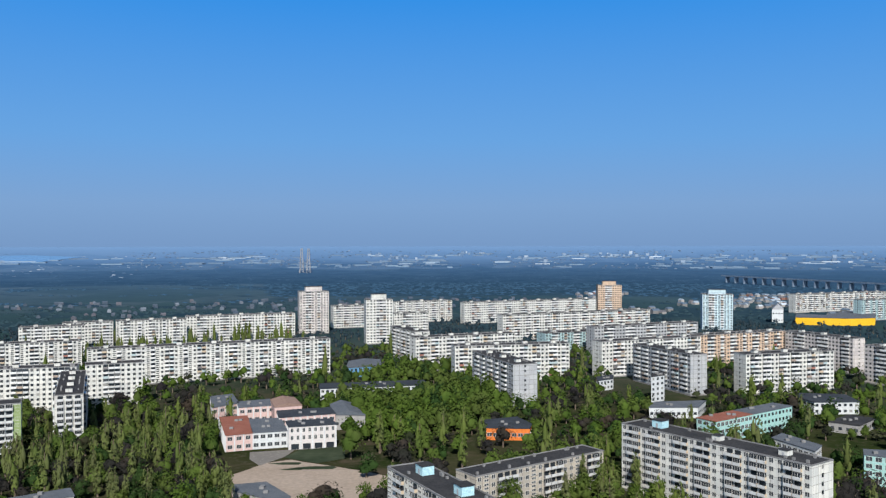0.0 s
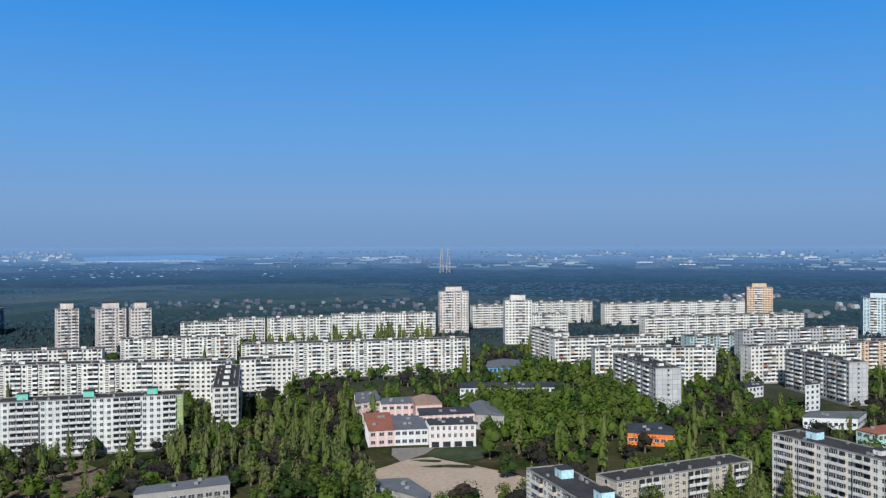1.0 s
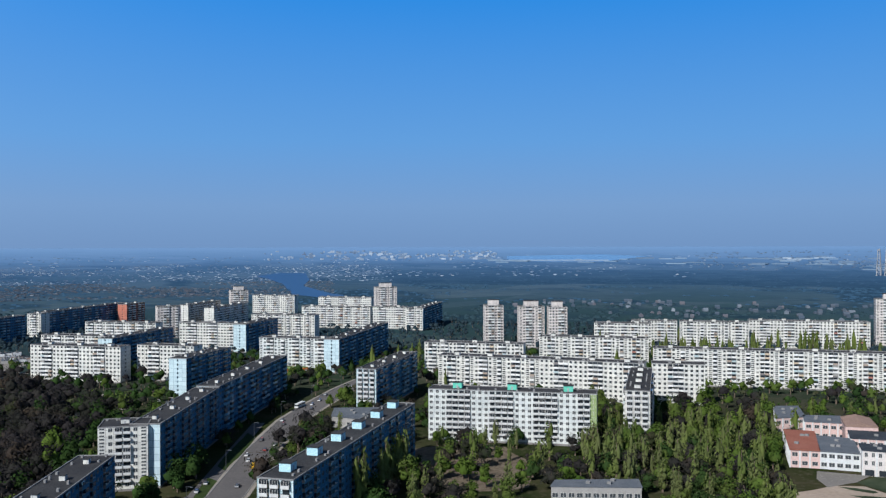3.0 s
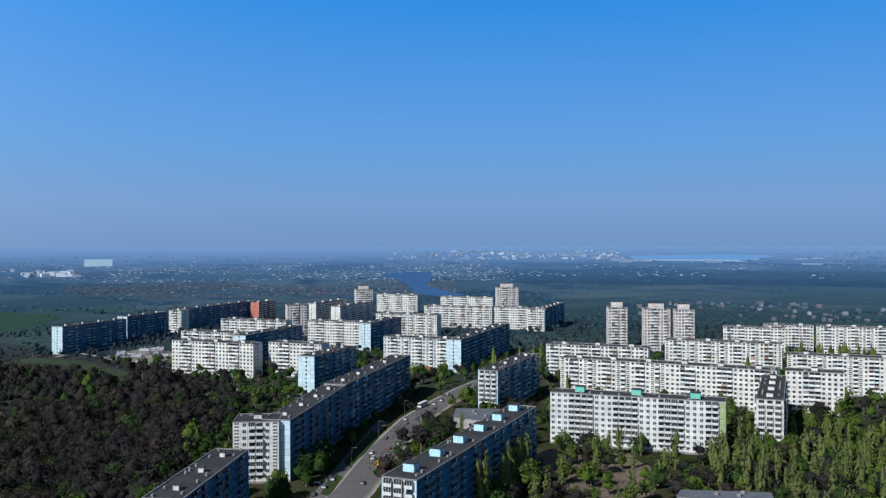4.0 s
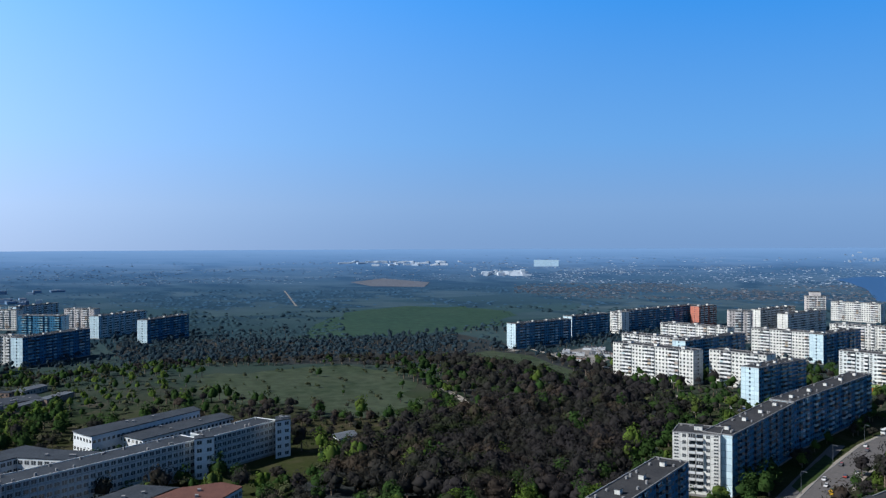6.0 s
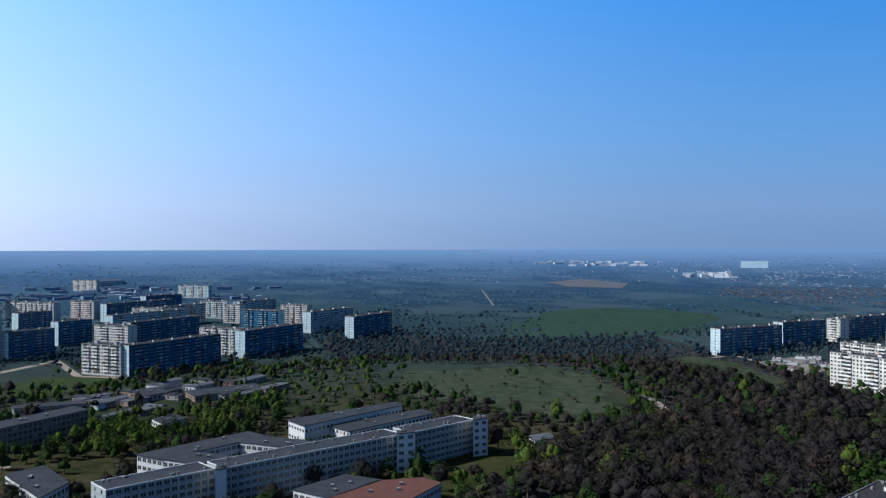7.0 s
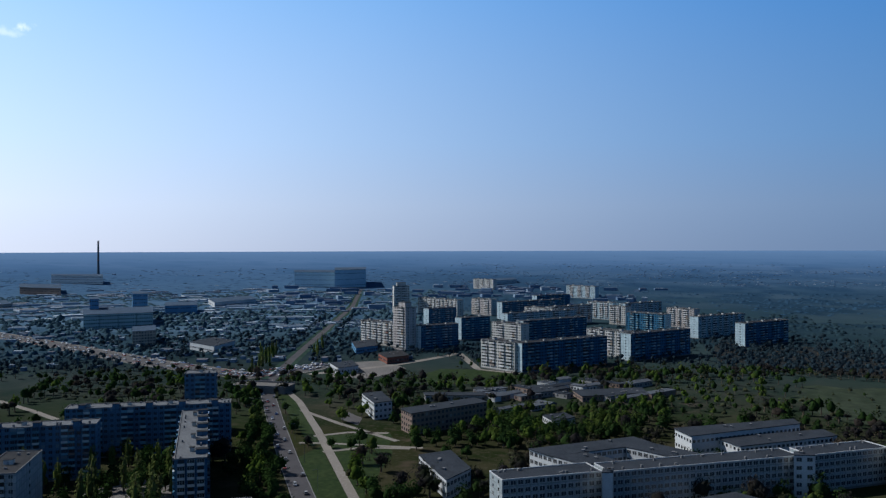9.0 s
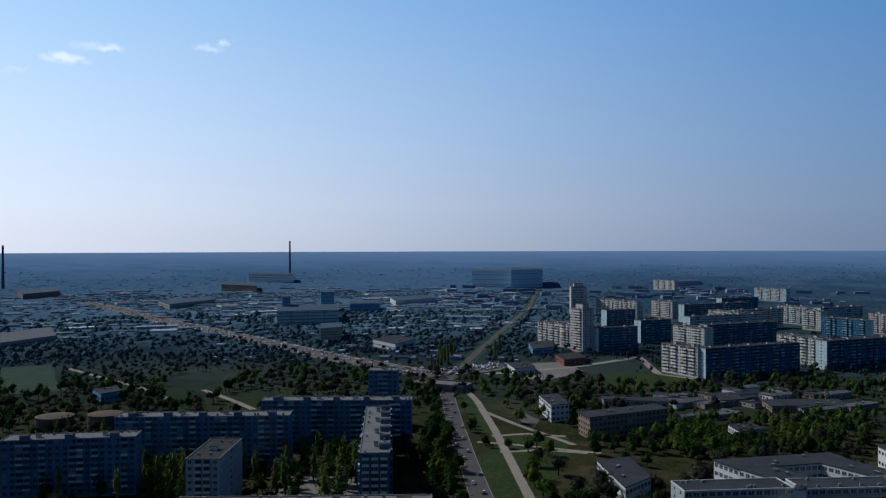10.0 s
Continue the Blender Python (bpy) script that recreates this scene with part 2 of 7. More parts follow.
PARAPET = varied("balcony_parapets", ((0, (0.86, 0.86, 0.84)), (0.5, (0.66, 0.67, 0.66)), (0.7, (0.42, 0.34, 0.28)), (0.78, (0.5, 0.62, 0.64)), (0.86, (0.62, 0.5, 0.36)), (0.92, (0.22, 0.21, 0.21)), (0.955, (0.4, 0.17, 0.13))))
# balcony and frame colours with the blue of shade in them
SHADED_PARAPET = varied("shaded_blue_parapets", ((0, (0.14, 0.36, 0.5)), (0.32, (0.06, 0.2, 0.31)), (0.6, (0.36, 0.55, 0.62)), (0.78, (0.58, 0.68, 0.7)), (0.92, (0.2, 0.18, 0.17))))
SHADED_SLAB = two_tone("shaded_blue_concrete", (0.14, 0.34, 0.46), (0.1, 0.26, 0.36), 0.5, 4)
SHADED_FRAME = two_tone("shaded_blue_frames", (0.1, 0.28, 0.4), (0.08, 0.22, 0.33), 0.4, 3)
SLAB = two_tone("balcony_concrete", (0.45, 0.44, 0.42), (0.36, 0.35, 0.33), 0.5, 4)
BITUMEN = two_tone("roof_bitumen", (0.03, 0.032, 0.036), (0.06, 0.06, 0.062), 0.12, 1.5)
PALE_ROOF = two_tone("pale_roof_felt", (0.03, 0.037, 0.047), (0.058, 0.067, 0.08), 0.1, 1.2)
# roof colour with blue haze in it, for buildings on the plain
HAZY_ROOF = two_tone("hazy_blue_grey_roof", (0.055, 0.09, 0.14), (0.075, 0.115, 0.17), 0.02, 0.3)
# paler felt, with the sun on the slate blocks' roofs put into its colour
GREY_FELT = two_tone("sunlit_grey_felt", (0.13, 0.14, 0.15), (0.2, 0.21, 0.22), 0.1, 1.2)
COPING = two_tone("parapet_concrete", (0.3, 0.3, 0.3), (0.2, 0.2, 0.2), 0.4, 3)
PLINTH = two_tone("plinth_concrete", (0.3, 0.29, 0.28), (0.22, 0.21, 0.2), 0.3, 3)
BLUE_PAINT = two_tone("sky_blue_paint", (0.4, 0.68, 0.8), (0.5, 0.74, 0.82), 0.4, 2)
GREEN_PAINT = two_tone("mint_green_paint", (0.12, 0.56, 0.42), (0.18, 0.6, 0.46), 0.4, 2)
LIME_PAINT = two_tone("lime_green_paint", (0.24, 0.33, 0.13), (0.29, 0.37, 0.17), 0.2, 2)
YELLOW = two_tone("yellow_cladding", (0.85, 0.45, 0.02), (0.9, 0.5, 0.04), 0.1, 2, 0.5)
RED_ROOF = two_tone("red_oxide_roof", (0.24, 0.085, 0.06), (0.3, 0.13, 0.095), 0.2, 2)
RUSTY_ROOF = two_tone("rusty_flat_roof", (0.1, 0.05, 0.042), (0.15, 0.075, 0.06), 0.2, 2)
BROWN_ROOF = two_tone("brown_sheet_roof", (0.24, 0.16, 0.13), (0.32, 0.22, 0.18), 0.2, 2)
SLATE_ROOF = two_tone("grey_sheet_roof", (0.085, 0.1, 0.12), (0.14, 0.155, 0.175), 0.2, 2)
SCHOOL_WALL = two_tone("school_pale_render", (0.72, 0.68, 0.66), (0.62, 0.57, 0.54), 0.2, 2)
PINK_WALL = two_tone("school_pink_render", (0.72, 0.5, 0.46), (0.64, 0.47, 0.43), 0.2, 2)
WHITE_WALL = two_tone("white_render", (0.71, 0.74, 0.75), (0.6, 0.62, 0.62), 0.2, 2)
GREY_WALL = two_tone("grey_render", (0.42, 0.41, 0.39), (0.32, 0.31, 0.3), 0.2, 2)
BRICK_WALL = two_tone("brown_brick", (0.32, 0.23, 0.18), (0.27, 0.2, 0.17), 0.3, 3)
ORANGE_WALL = two_tone("orange_render", (0.78, 0.2, 0.04), (0.7, 0.22, 0.06), 0.2, 2)
TEAL_WALL = two_tone("teal_render", (0.34, 0.62, 0.58), (0.42, 0.66, 0.62), 0.2, 2)
BLUE_WALL = two_tone("blue_cladding", (0.12, 0.3, 0.5), (0.16, 0.36, 0.56), 0.2, 2)
RUST = two_tone("rusty_tank", (0.11, 0.085, 0.08), (0.16, 0.12, 0.1), 0.3, 2)
STEEL = two_tone("galvanised_steel", (0.45, 0.46, 0.48), (0.36, 0.37, 0.38), 0.4, 3, 0.5)
BARK = two_tone("bark", (0.12, 0.09, 0.07), (0.2, 0.16, 0.12), 0.8, 5)


def asphalt(name, a, b):
    g = Graph(name, 0.95, 0.06)
    c = g.mix(g.step(g.noise(0.05, 5), 0.35, 0.65), a, b)
    c = g.mix(g.step(g.noise(0.6, 5), 0.55, 0.72), c, tuple(1.5 * v for v in b))
    c = g.mix(0.3, c, g.mix(g.noise(8, 3), (0.04, 0.04, 0.04), (0.28, 0.27, 0.26)))
    return g.bump(g.noise(6, 3), 0.2, 0.03).done(c)


ASPHALT = asphalt("asphalt", (0.085, 0.08, 0.082), (0.125, 0.116, 0.114))
DARK_ASPHALT = asphalt("dark_asphalt", (0.05, 0.047, 0.055), (0.08, 0.075, 0.082))
PATH = asphalt("worn_paving", (0.28, 0.25, 0.21), (0.37, 0.33, 0.28))
PAVE = asphalt("grey_paving", (0.17, 0.16, 0.145), (0.24, 0.22, 0.2))
DIRT = two_tone("bare_earth_yard", (0.42, 0.35, 0.285), (0.32, 0.255, 0.2), 0.06, 0.5, lo=0.45, hi=0.7)
COURT = two_tone("trodden_earth", (0.1, 0.078, 0.055), (0.17, 0.14, 0.105), 0.08, 0.5)
GRASS = two_tone("meadow_grass", (0.026, 0.043, 0.022), (0.056, 0.07, 0.043), 0.012, 0.1)
LAWN = two_tone("lawn_grass", (0.017, 0.038, 0.011), (0.043, 0.063, 0.021), 0.05, 0.3)
# far fields: base colours drawn towards blue haze
FIELD = two_tone("hazy_green_field", (0.02, 0.05, 0.036), (0.034, 0.066, 0.045), 0.012, 0.08)
FARFIELD = two_tone("hazy_brown_field", (0.1, 0.115, 0.145), (0.125, 0.135, 0.16), 0.01, 0.1)
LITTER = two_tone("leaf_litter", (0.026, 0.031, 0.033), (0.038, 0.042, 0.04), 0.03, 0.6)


def ground_matter():
    """Courtyard earth and grass near by; fields, woods and gardens of the plain far off."""
    g = Graph("ground_cover", 1.0, 0.0)
    near = g.mix(g.step(g.noise(0.02, 6), 0.4, 0.6), (0.02, 0.03, 0.011), (0.052, 0.05, 0.027))
    near = g.mix(g.step(g.noise(0.3, 5), 0.52, 0.78), near, (0.085, 0.074, 0.052))
    near = g.mix(g.step(g.noise(0.05, 4), 0.55, 0.68), near, (0.075, 0.062, 0.042))
    near = g.mix(g.step(g.noise(0.006, 4), 0.48, 0.6), near, g.mix(0.5, near, (0.03, 0.045, 0.012)))
    sun_haze = g.n.new("ShaderNodeAttribute")
    sun_haze.attribute_name = "sun_haze"
    wood = g.n.new("ShaderNodeAttribute")
    wood.attribute_name = "wood"
    cells = g.n.new("ShaderNodeTexVoronoi")
    cells.inputs["Scale"].default_value = 0.0052
    bent = g.n.new("ShaderNodeMapping")
    bent.inputs["Rotation"].default_value = (0, 0, 0.5)
    bent.inputs["Scale"].default_value = (1.0, 0.45, 0.0)
    g.l.new(g.place(), bent.inputs["Vector"])
    g.l.new(bent.outputs[0], cells.inputs["Vector"])
    pick = g.n.new("ShaderNodeSeparateColor")
    g.l.new(cells.outputs["Color"], pick.inputs[0])
    fine = g.step(g.noise(0.03, 6), 0.42, 0.66)
    # fields and gardens at three removes, blue haze mixed into their colours with distance
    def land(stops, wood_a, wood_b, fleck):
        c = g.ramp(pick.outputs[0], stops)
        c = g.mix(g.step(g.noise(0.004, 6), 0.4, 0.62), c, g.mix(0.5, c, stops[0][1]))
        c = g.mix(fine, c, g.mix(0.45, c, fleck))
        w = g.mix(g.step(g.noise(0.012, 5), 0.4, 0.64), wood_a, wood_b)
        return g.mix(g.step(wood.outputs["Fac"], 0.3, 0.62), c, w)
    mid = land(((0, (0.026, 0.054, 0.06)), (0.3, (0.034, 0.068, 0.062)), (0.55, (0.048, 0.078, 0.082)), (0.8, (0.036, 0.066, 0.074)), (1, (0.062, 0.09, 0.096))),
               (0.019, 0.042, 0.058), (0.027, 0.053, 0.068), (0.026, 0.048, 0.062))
    # paler blue ground, for haze that brightens towards the sun
    hazy_yards = g.ramp(pick.outputs[1], ((0, (0.07, 0.135, 0.205)), (0.4, (0.095, 0.175, 0.26)), (0.75, (0.14, 0.225, 0.31)), (1, (0.26, 0.34, 0.42))))
    hazy_yards = g.mix(fine, hazy_yards, (0.068, 0.125, 0.18))
    mid = g.mix(sun_haze.outputs["Fac"], mid, hazy_yards)
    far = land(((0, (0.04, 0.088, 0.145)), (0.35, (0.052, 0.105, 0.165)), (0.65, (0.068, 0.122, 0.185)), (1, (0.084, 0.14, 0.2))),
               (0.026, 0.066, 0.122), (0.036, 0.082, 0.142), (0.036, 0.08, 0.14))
    far = g.mix(sun_haze.outputs["Fac"], far, g.mix(fine, (0.085, 0.165, 0.27), (0.06, 0.125, 0.215)))
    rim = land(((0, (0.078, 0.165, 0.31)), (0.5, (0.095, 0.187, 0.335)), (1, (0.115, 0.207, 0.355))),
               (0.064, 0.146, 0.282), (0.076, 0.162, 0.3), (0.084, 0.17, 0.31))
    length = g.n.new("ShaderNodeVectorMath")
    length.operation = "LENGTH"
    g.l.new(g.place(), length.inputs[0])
    # painted haze thickens with distance, up to the pale skyline
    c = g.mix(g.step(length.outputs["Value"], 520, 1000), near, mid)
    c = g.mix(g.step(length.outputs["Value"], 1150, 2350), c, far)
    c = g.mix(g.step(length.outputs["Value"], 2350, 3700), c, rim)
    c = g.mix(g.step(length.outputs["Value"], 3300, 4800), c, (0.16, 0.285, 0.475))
    return g.bump(g.noise(0.5, 5), 0.4, 0.5).done(c)


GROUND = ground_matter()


def leaf_matter(name, dark, light, dry, drift=None, through_light=0.06, third=None):
    """Foliage: every spray its own tone, and whole stands that lean to a second and a third colour."""
    g = Graph(name, 0.95, 0.0)
    c = g.mix(g.island(), dark, light)
    c = g.mix(g.step(g.noise(0.018, 3), 0.42, 0.62), c, g.mix(0.7, c, dry))
    c = g.mix(g.step(g.noise(0.11, 2), 0.45, 0.6), c, g.mix(0.45, c, tuple(1.25 * v for v in light)))
    c = g.mix(g.step(g.noise(0.07, 2, rough=0.4), 0.52, 0.66), c, g.mix(0.5, c, dry))
    if drift:
        c = g.mix(g.step(g.noise(0.032, 3), 0.54, 0.66), c, g.mix(0.75, c, drift))
    if third:
        shift = g.n.new("ShaderNodeMapping")
        shift.inputs["Location"].default_value = (310, 170, 0)
        g.l.new(g.place(), shift.inputs["Vector"])
        c = g.mix(g.step(g.noise(0.045, 2, shift.outputs[0]), 0.56, 0.66), c, g.mix(0.8, c, third))
    c = g.mix(0.5, c, g.mix(g.chance(), c, g.mix(0.6, c, light)))
    c = g.darkened(c)
    g.put(c, g.b.inputs["Base Color"])
    tr = g.n.new("ShaderNodeBsdfTranslucent")
    g.l.new(c, tr.inputs[0])
    ms = g.n.new("ShaderNodeMixShader")
    ms.inputs[0].default_value = through_light
    g.l.new(g.b.outputs[0], ms.inputs[1])
    g.l.new(tr.outputs[0], ms.inputs[2])
    g.l.new(ms.outputs[0], g.n["Material Output"].inputs[0])
    return g.m


LEAF = {
    "broad": leaf_matter("broadleaf_foliage", (0.046, 0.08, 0.014), (0.09, 0.142, 0.026), (0.085, 0.108, 0.034), (0.046, 0.088, 0.017), 0.25),
    "poplar": leaf_matter("poplar_foliage", (0.075, 0.11, 0.024), (0.15, 0.195, 0.048), (0.15, 0.16, 0.08), (0.085, 0.13, 0.032), 0.3),
    "bare": leaf_matter("bare_twigs", (0.026, 0.025, 0.028), (0.042, 0.038, 0.038), (0.034, 0.038, 0.027), (0.085, 0.064, 0.046), 0.35, (0.04, 0.056, 0.021)),
    "scrub": leaf_matter("scrub_foliage", (0.03, 0.043, 0.02), (0.07, 0.082, 0.04), (0.066, 0.057, 0.044), (0.05, 0.062, 0.026), 0.16),
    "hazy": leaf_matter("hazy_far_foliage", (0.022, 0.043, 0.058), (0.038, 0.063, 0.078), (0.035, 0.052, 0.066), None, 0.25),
    "dark": leaf_matter("dark_foliage", (0.016, 0.038, 0.011), (0.038, 0.074, 0.02), (0.03, 0.05, 0.018), (0.022, 0.045, 0.016), 0.18),
}

# ---- helpers for shapes ----


def ground_z(r):
    """The plain is level round the district; beyond, it is raised to fit the camera's skyline."""
    return 88.0 * min(1.0, max(0.0, (r - 2300.0) / 2600.0)) ** 1.25


class Bag:
    """Collects boxes and quads, with a material slot for each face."""

    def __init__(self):
        self.v, self.f, self.s = [], [], []

    def box(self, x0, x1, y0, y1, z0, z1, slot=0, skip=""):
        n = len(self.v)
        self.v += [(x0, y0, z0), (x1, y0, z0), (x1, y1, z0), (x0, y1, z0), (x0, y0, z1), (x1, y0, z1), (x1, y1, z1), (x0, y1, z1)]
        for key, q in (("b", (0, 3, 2, 1)), ("t", (4, 5, 6, 7)), ("f", (0, 1, 5, 4)), ("r", (1, 2, 6, 5)), ("k", (2, 3, 7, 6)), ("l", (3, 0, 4, 7))):
            if key not in skip:
                self.f.append(tuple(n + i for i in q))
                self.s.append(slot)
        return self

    def poly(self, pts, slot=0):
        n = len(self.v)
        self.v += list(pts)
        self.f.append(tuple(range(n, n + len(pts))))
        self.s.append(slot)
        return self

    def mesh(self, name, *mats):
        m = bpy.data.meshes.new(name)
        m.from_pydata(self.v, [], self.f)
        for k in mats:
            m.materials.append(k)
        if len(mats) > 1:
            m.polygons.foreach_set("material_index", self.s)
        m.update()
        return m


def part(name, data, parent, label="", m=None):
    ob = new(name, data)
    ob.parent = parent
    if m is not None:
        ob.matrix_basis = m
    if label:
        tagged(ob, label)
    return ob


FOOT = []          # footprints: centre, axis, half length, half depth


def near_foot(x, y, pad):
    for cx, cy, ux, uy, hl, hd in FOOT:
        dx, dy = x - cx, y - cy
        if abs(dx * ux + dy * uy) < hl + pad and abs(dy * ux - dx * uy) < hd + pad:
            return True
    return False


def stand(x1, y1, x2, y2, depth):
    """A frame at the corner (x1, y1): x along the front to (x2, y2), y inwards, away from the middle of the plan."""
    dx, dy = x2 - x1, y2 - y1
    length = math.hypot(dx, dy)
    ux, uy = dx / length, dy / length
    if -uy * (x1 + x2) + ux * (y1 + y2) < 0:
        x1, y1, ux, uy = x2, y2, -ux, -uy
    m = Matrix(((ux, -uy, 0, x1), (uy, ux, 0, y1), (0, 0, 1, 0), (0, 0, 0, 1)))
    FOOT.append((x1 + ux * length / 2 - uy * depth / 2, y1 + uy * length / 2 + ux * depth / 2, ux, uy, length / 2, depth / 2))
    return m, length


# ---- the windows and balconies that all blocks share ----


def window_mesh(w, h, name, glass=None, frame_paint=None):
    """A frame with two lights, all of one piece, standing proud of the wall."""
    e, mid = 0.1, 0.05
    xs, zs = (-w / 2 - e, -w / 2, -mid, mid, w / 2, w / 2 + e), (-e, 0.0, h, h + e)
    b = Bag()
    b.v = [(x, -0.08, z) for z in zs for x in xs]
    for j in range(3):
        for i in range(5):
            q = (j * 6 + i, j * 6 + i + 1, j * 6 + i + 7, j * 6 + i + 6)
            if j == 1 and i in (1, 3):
                n = len(b.v)
                b.v += [(b.v[k][0], -0.015, b.v[k][2]) for k in q]
                b.f.append((n, n + 1, n + 2, n + 3))
                b.s.append(0)
                for k in range(4):
                    b.f.append((q[k], q[(k + 1) % 4], n + (k + 1) % 4, n + k))
                    b.s.append(1)
            else:
                b.f.append(q)
                b.s.append(1)
    rim = (0, 5, 23, 18)
    n = len(b.v)
    b.v += [(b.v[k][0], 0.0, b.v[k][2]) for k in rim]
    for k in range(4):
        b.f.append((rim[(k + 1) % 4], rim[k], n + k, n + (k + 1) % 4))
        b.s.append(1)
    return b.mesh(name, glass or GLASS, frame_paint or FRAME)


WINDOW = window_mesh(1.55, 1.5, "window")
WINDOW_SHADED = window_mesh(1.55, 1.5, "window", SHADED_GLASS, SHADED_FRAME)
WINDOW_WIDE = window_mesh(2.3, 1.75, "window")
WINDOW_TALL = window_mesh(1.2, 1.9, "window")
WINDOW_SMALL = window_mesh(1.9, 0.7, "window")


def balcony_into(b, x, y, z, w, side, glazed, out=1.15, fine=True):
    """One balcony: slab, parapet, and glazing or an open bay with its door. side -1: the front, 1: the back."""
    inner = "k" if side < 0 else "f"
    ya, yb = sorted((y, y + side * out))
    if not fine:
        b.box(x - w / 2, x + w / 2, ya, yb, z - 0.1, z + 1.1, 0, inner + "b")
        if glazed:
            b.box(x - w / 2 + 0.08, x + w / 2 - 0.08, *sorted((y, y + side * (out - 0.1))), z + 1.1, z + 2.55, 2, inner + "b")
        else:
            b.box(x - w * 0.44, x + w * 0.44, *sorted((y, y + side * 0.05)), z + 1.1, z + 2.5, 2, inner + "btlr")
        return
    b.box(x - w / 2, x + w / 2, ya, yb, z - 0.12, z + 0.05, 1, inner)
    b.box(x - w / 2, x + w / 2, *sorted((y + side * (out - 0.06), y + side * (out + 0.02))), z + 0.05, z + 1.1, 0)
    yc, yd = sorted((y, y + side * (out - 0.12)))
    for s in (-1, 1):
        xa, xb = sorted((x + s * w / 2, x + s * (w / 2 - 0.07)))
        b.box(xa, xb, yc, yd, z + 0.05, z + 1.1, 0)
    if glazed:
        b.box(x - w / 2 + 0.08, x + w / 2 - 0.08, yc, yd, z + 1.1, z + 2.55, 2, inner + "b")
        for k in (0.0, 0.33, 0.66, 1.0):
            xm = x - w / 2 + 0.06 + k * (w - 0.12)
            b.box(xm - 0.05, xm + 0.05, *sorted((y + side * (out - 0.14), y + side * (out - 0.06))), z + 1.1, z + 2.55, 3, "tb")
    else:
        b.box(x - w * 0.42, x + w * 0.42, *sorted((y, y + side * 0.05)), z + 0.1, z + 2.4, 2, inner)


BALCONY_MATS = (PARAPET, SLAB, GLASS, FRAME)
SHADED_MATS = (SHADED_PARAPET, SHADED_SLAB, SHADED_GLASS, SHADED_FRAME)
BALCONY, SHADED_BALCONY = [], []
for glazed in (True, True, False):
    bb = Bag()
    balcony_into(bb, 0, 0, 0, 3.0, -1, glazed)
    BALCONY.append(bb.mesh("balcony", *BALCONY_MATS))
    SHADED_BALCONY.append(bb.mesh("balcony", *SHADED_MATS))


def block(kind, x1, y1, x2, y2, storeys, height, depth, wall, near=False, cap="grey", end="", bare_end=True, gable=False):
    """An apartment block: walls, flat roof with parapet, lift houses, windows, balconies."""
    m, length = stand(x1, y1, x2, y2, depth)
    far = math.hypot(x1 + x2, y1 + y2) / 2
    thing = new(kind)
    thing.matrix_world = m
    hosp = wall == "hospital"
    words = {5: "five-storey", 9: "nine-storey", 12: "twelve-storey", 14: "fourteen-storey", 15: "fifteen-storey", 16: "sixteen-storey"}.get(storeys, "seven-storey")
    height += 0.06 * (len(FOOT) % 6)
    text = f"{words} {SAID[wall]} concrete panel block with a flat dark roof"
    if hosp:
        text = "long five-storey cream hospital wing with rows of wide windows"
    tagged(thing, text, "hospital" if hosp else "tower" if storeys > 11 else "apartment block", "hospital wings" if hosp else "apartment blocks")
    WM = WALLS[wall]
    rise = (height - 1.4) / storeys
    L, D, top = length, depth, height - 0.5
    body = Bag().box(0, L, 0, D, 0, top, 0, "blr")
    body.poly(((0, D, 0), (0, 0, 0), (0, 0, top), (0, D, top)), 1).poly(((L, 0, 0), (L, D, 0), (L, D, top), (L, 0, top)), 1)
    # deep blue blocks: shade in the front colour, sunlight in the paler gable ends
    part("wall", body.mesh("wall", WM, WALLS["sky"] if wall == "shaded_blue" else WM), thing)
    part("plinth", Bag().box(-0.06, L + 0.06, -0.06, D + 0.06, 0, 1.0, 0, "b").mesh("plinth", PLINTH), thing)
    part("roof", Bag().box(0.22, L - 0.22, 0.22, D - 0.22, top, top + 0.12, 0, "b").mesh("roof", PALE_ROOF if hosp else GREY_FELT if wall == "slate" else BITUMEN), thing)
    p = Bag()
    for q in ((-0.1, L + 0.1, -0.1, 0.22), (-0.1, L + 0.1, D - 0.22, D + 0.1), (-0.1, 0.22, 0.22, D - 0.22), (L - 0.22, L + 0.1, 0.22, D - 0.22)):
        p.box(*q, top + 0.004, height, 0)
    part("parapet", p.mesh("parapet", WHITE_WALL if hosp else COPING), thing)
    if end:
        paint = {"lime": LIME_PAINT}[end]
        part("painted_strip", Bag().box(L - 3.2, L + 0.03, -0.03, 0.5, 1.0, top - 0.2, 0, "b").mesh("painted_strip", paint), thing, "lime green painted strip")
    if wall == "slate" and storeys < 12:
        n = max(2, round(L / 17.0))
        for k in range(n):
            u = L * (k + 0.5) / n
            stair = part("stair_house", Bag().box(u - 1.7, u + 1.7, -0.25, 4.6, top - 3.0, height + 1.5, 0, "b").mesh("stair_house", WM), thing)
            part("stair_roof", Bag().box(u - 1.9, u + 1.9, -0.45, 4.8, height + 1.5, height + 1.7).mesh("stair_roof", BITUMEN), stair)
    # lift houses, hatches and vents
    secs = max(1, round(L / (29.0 if cap == "green" else 24.0)))
    capmat = {"grey": WM, "blue": BLUE_PAINT, "first": BLUE_PAINT, "green": GREEN_PAINT}[cap]
    vents = Bag()
    for k in range(secs):
        cx = L * (k + 0.5) / secs
        if 6 < storeys < 14:
            big = cap == "green" or cap == "blue" or cap == "first" and k == 0
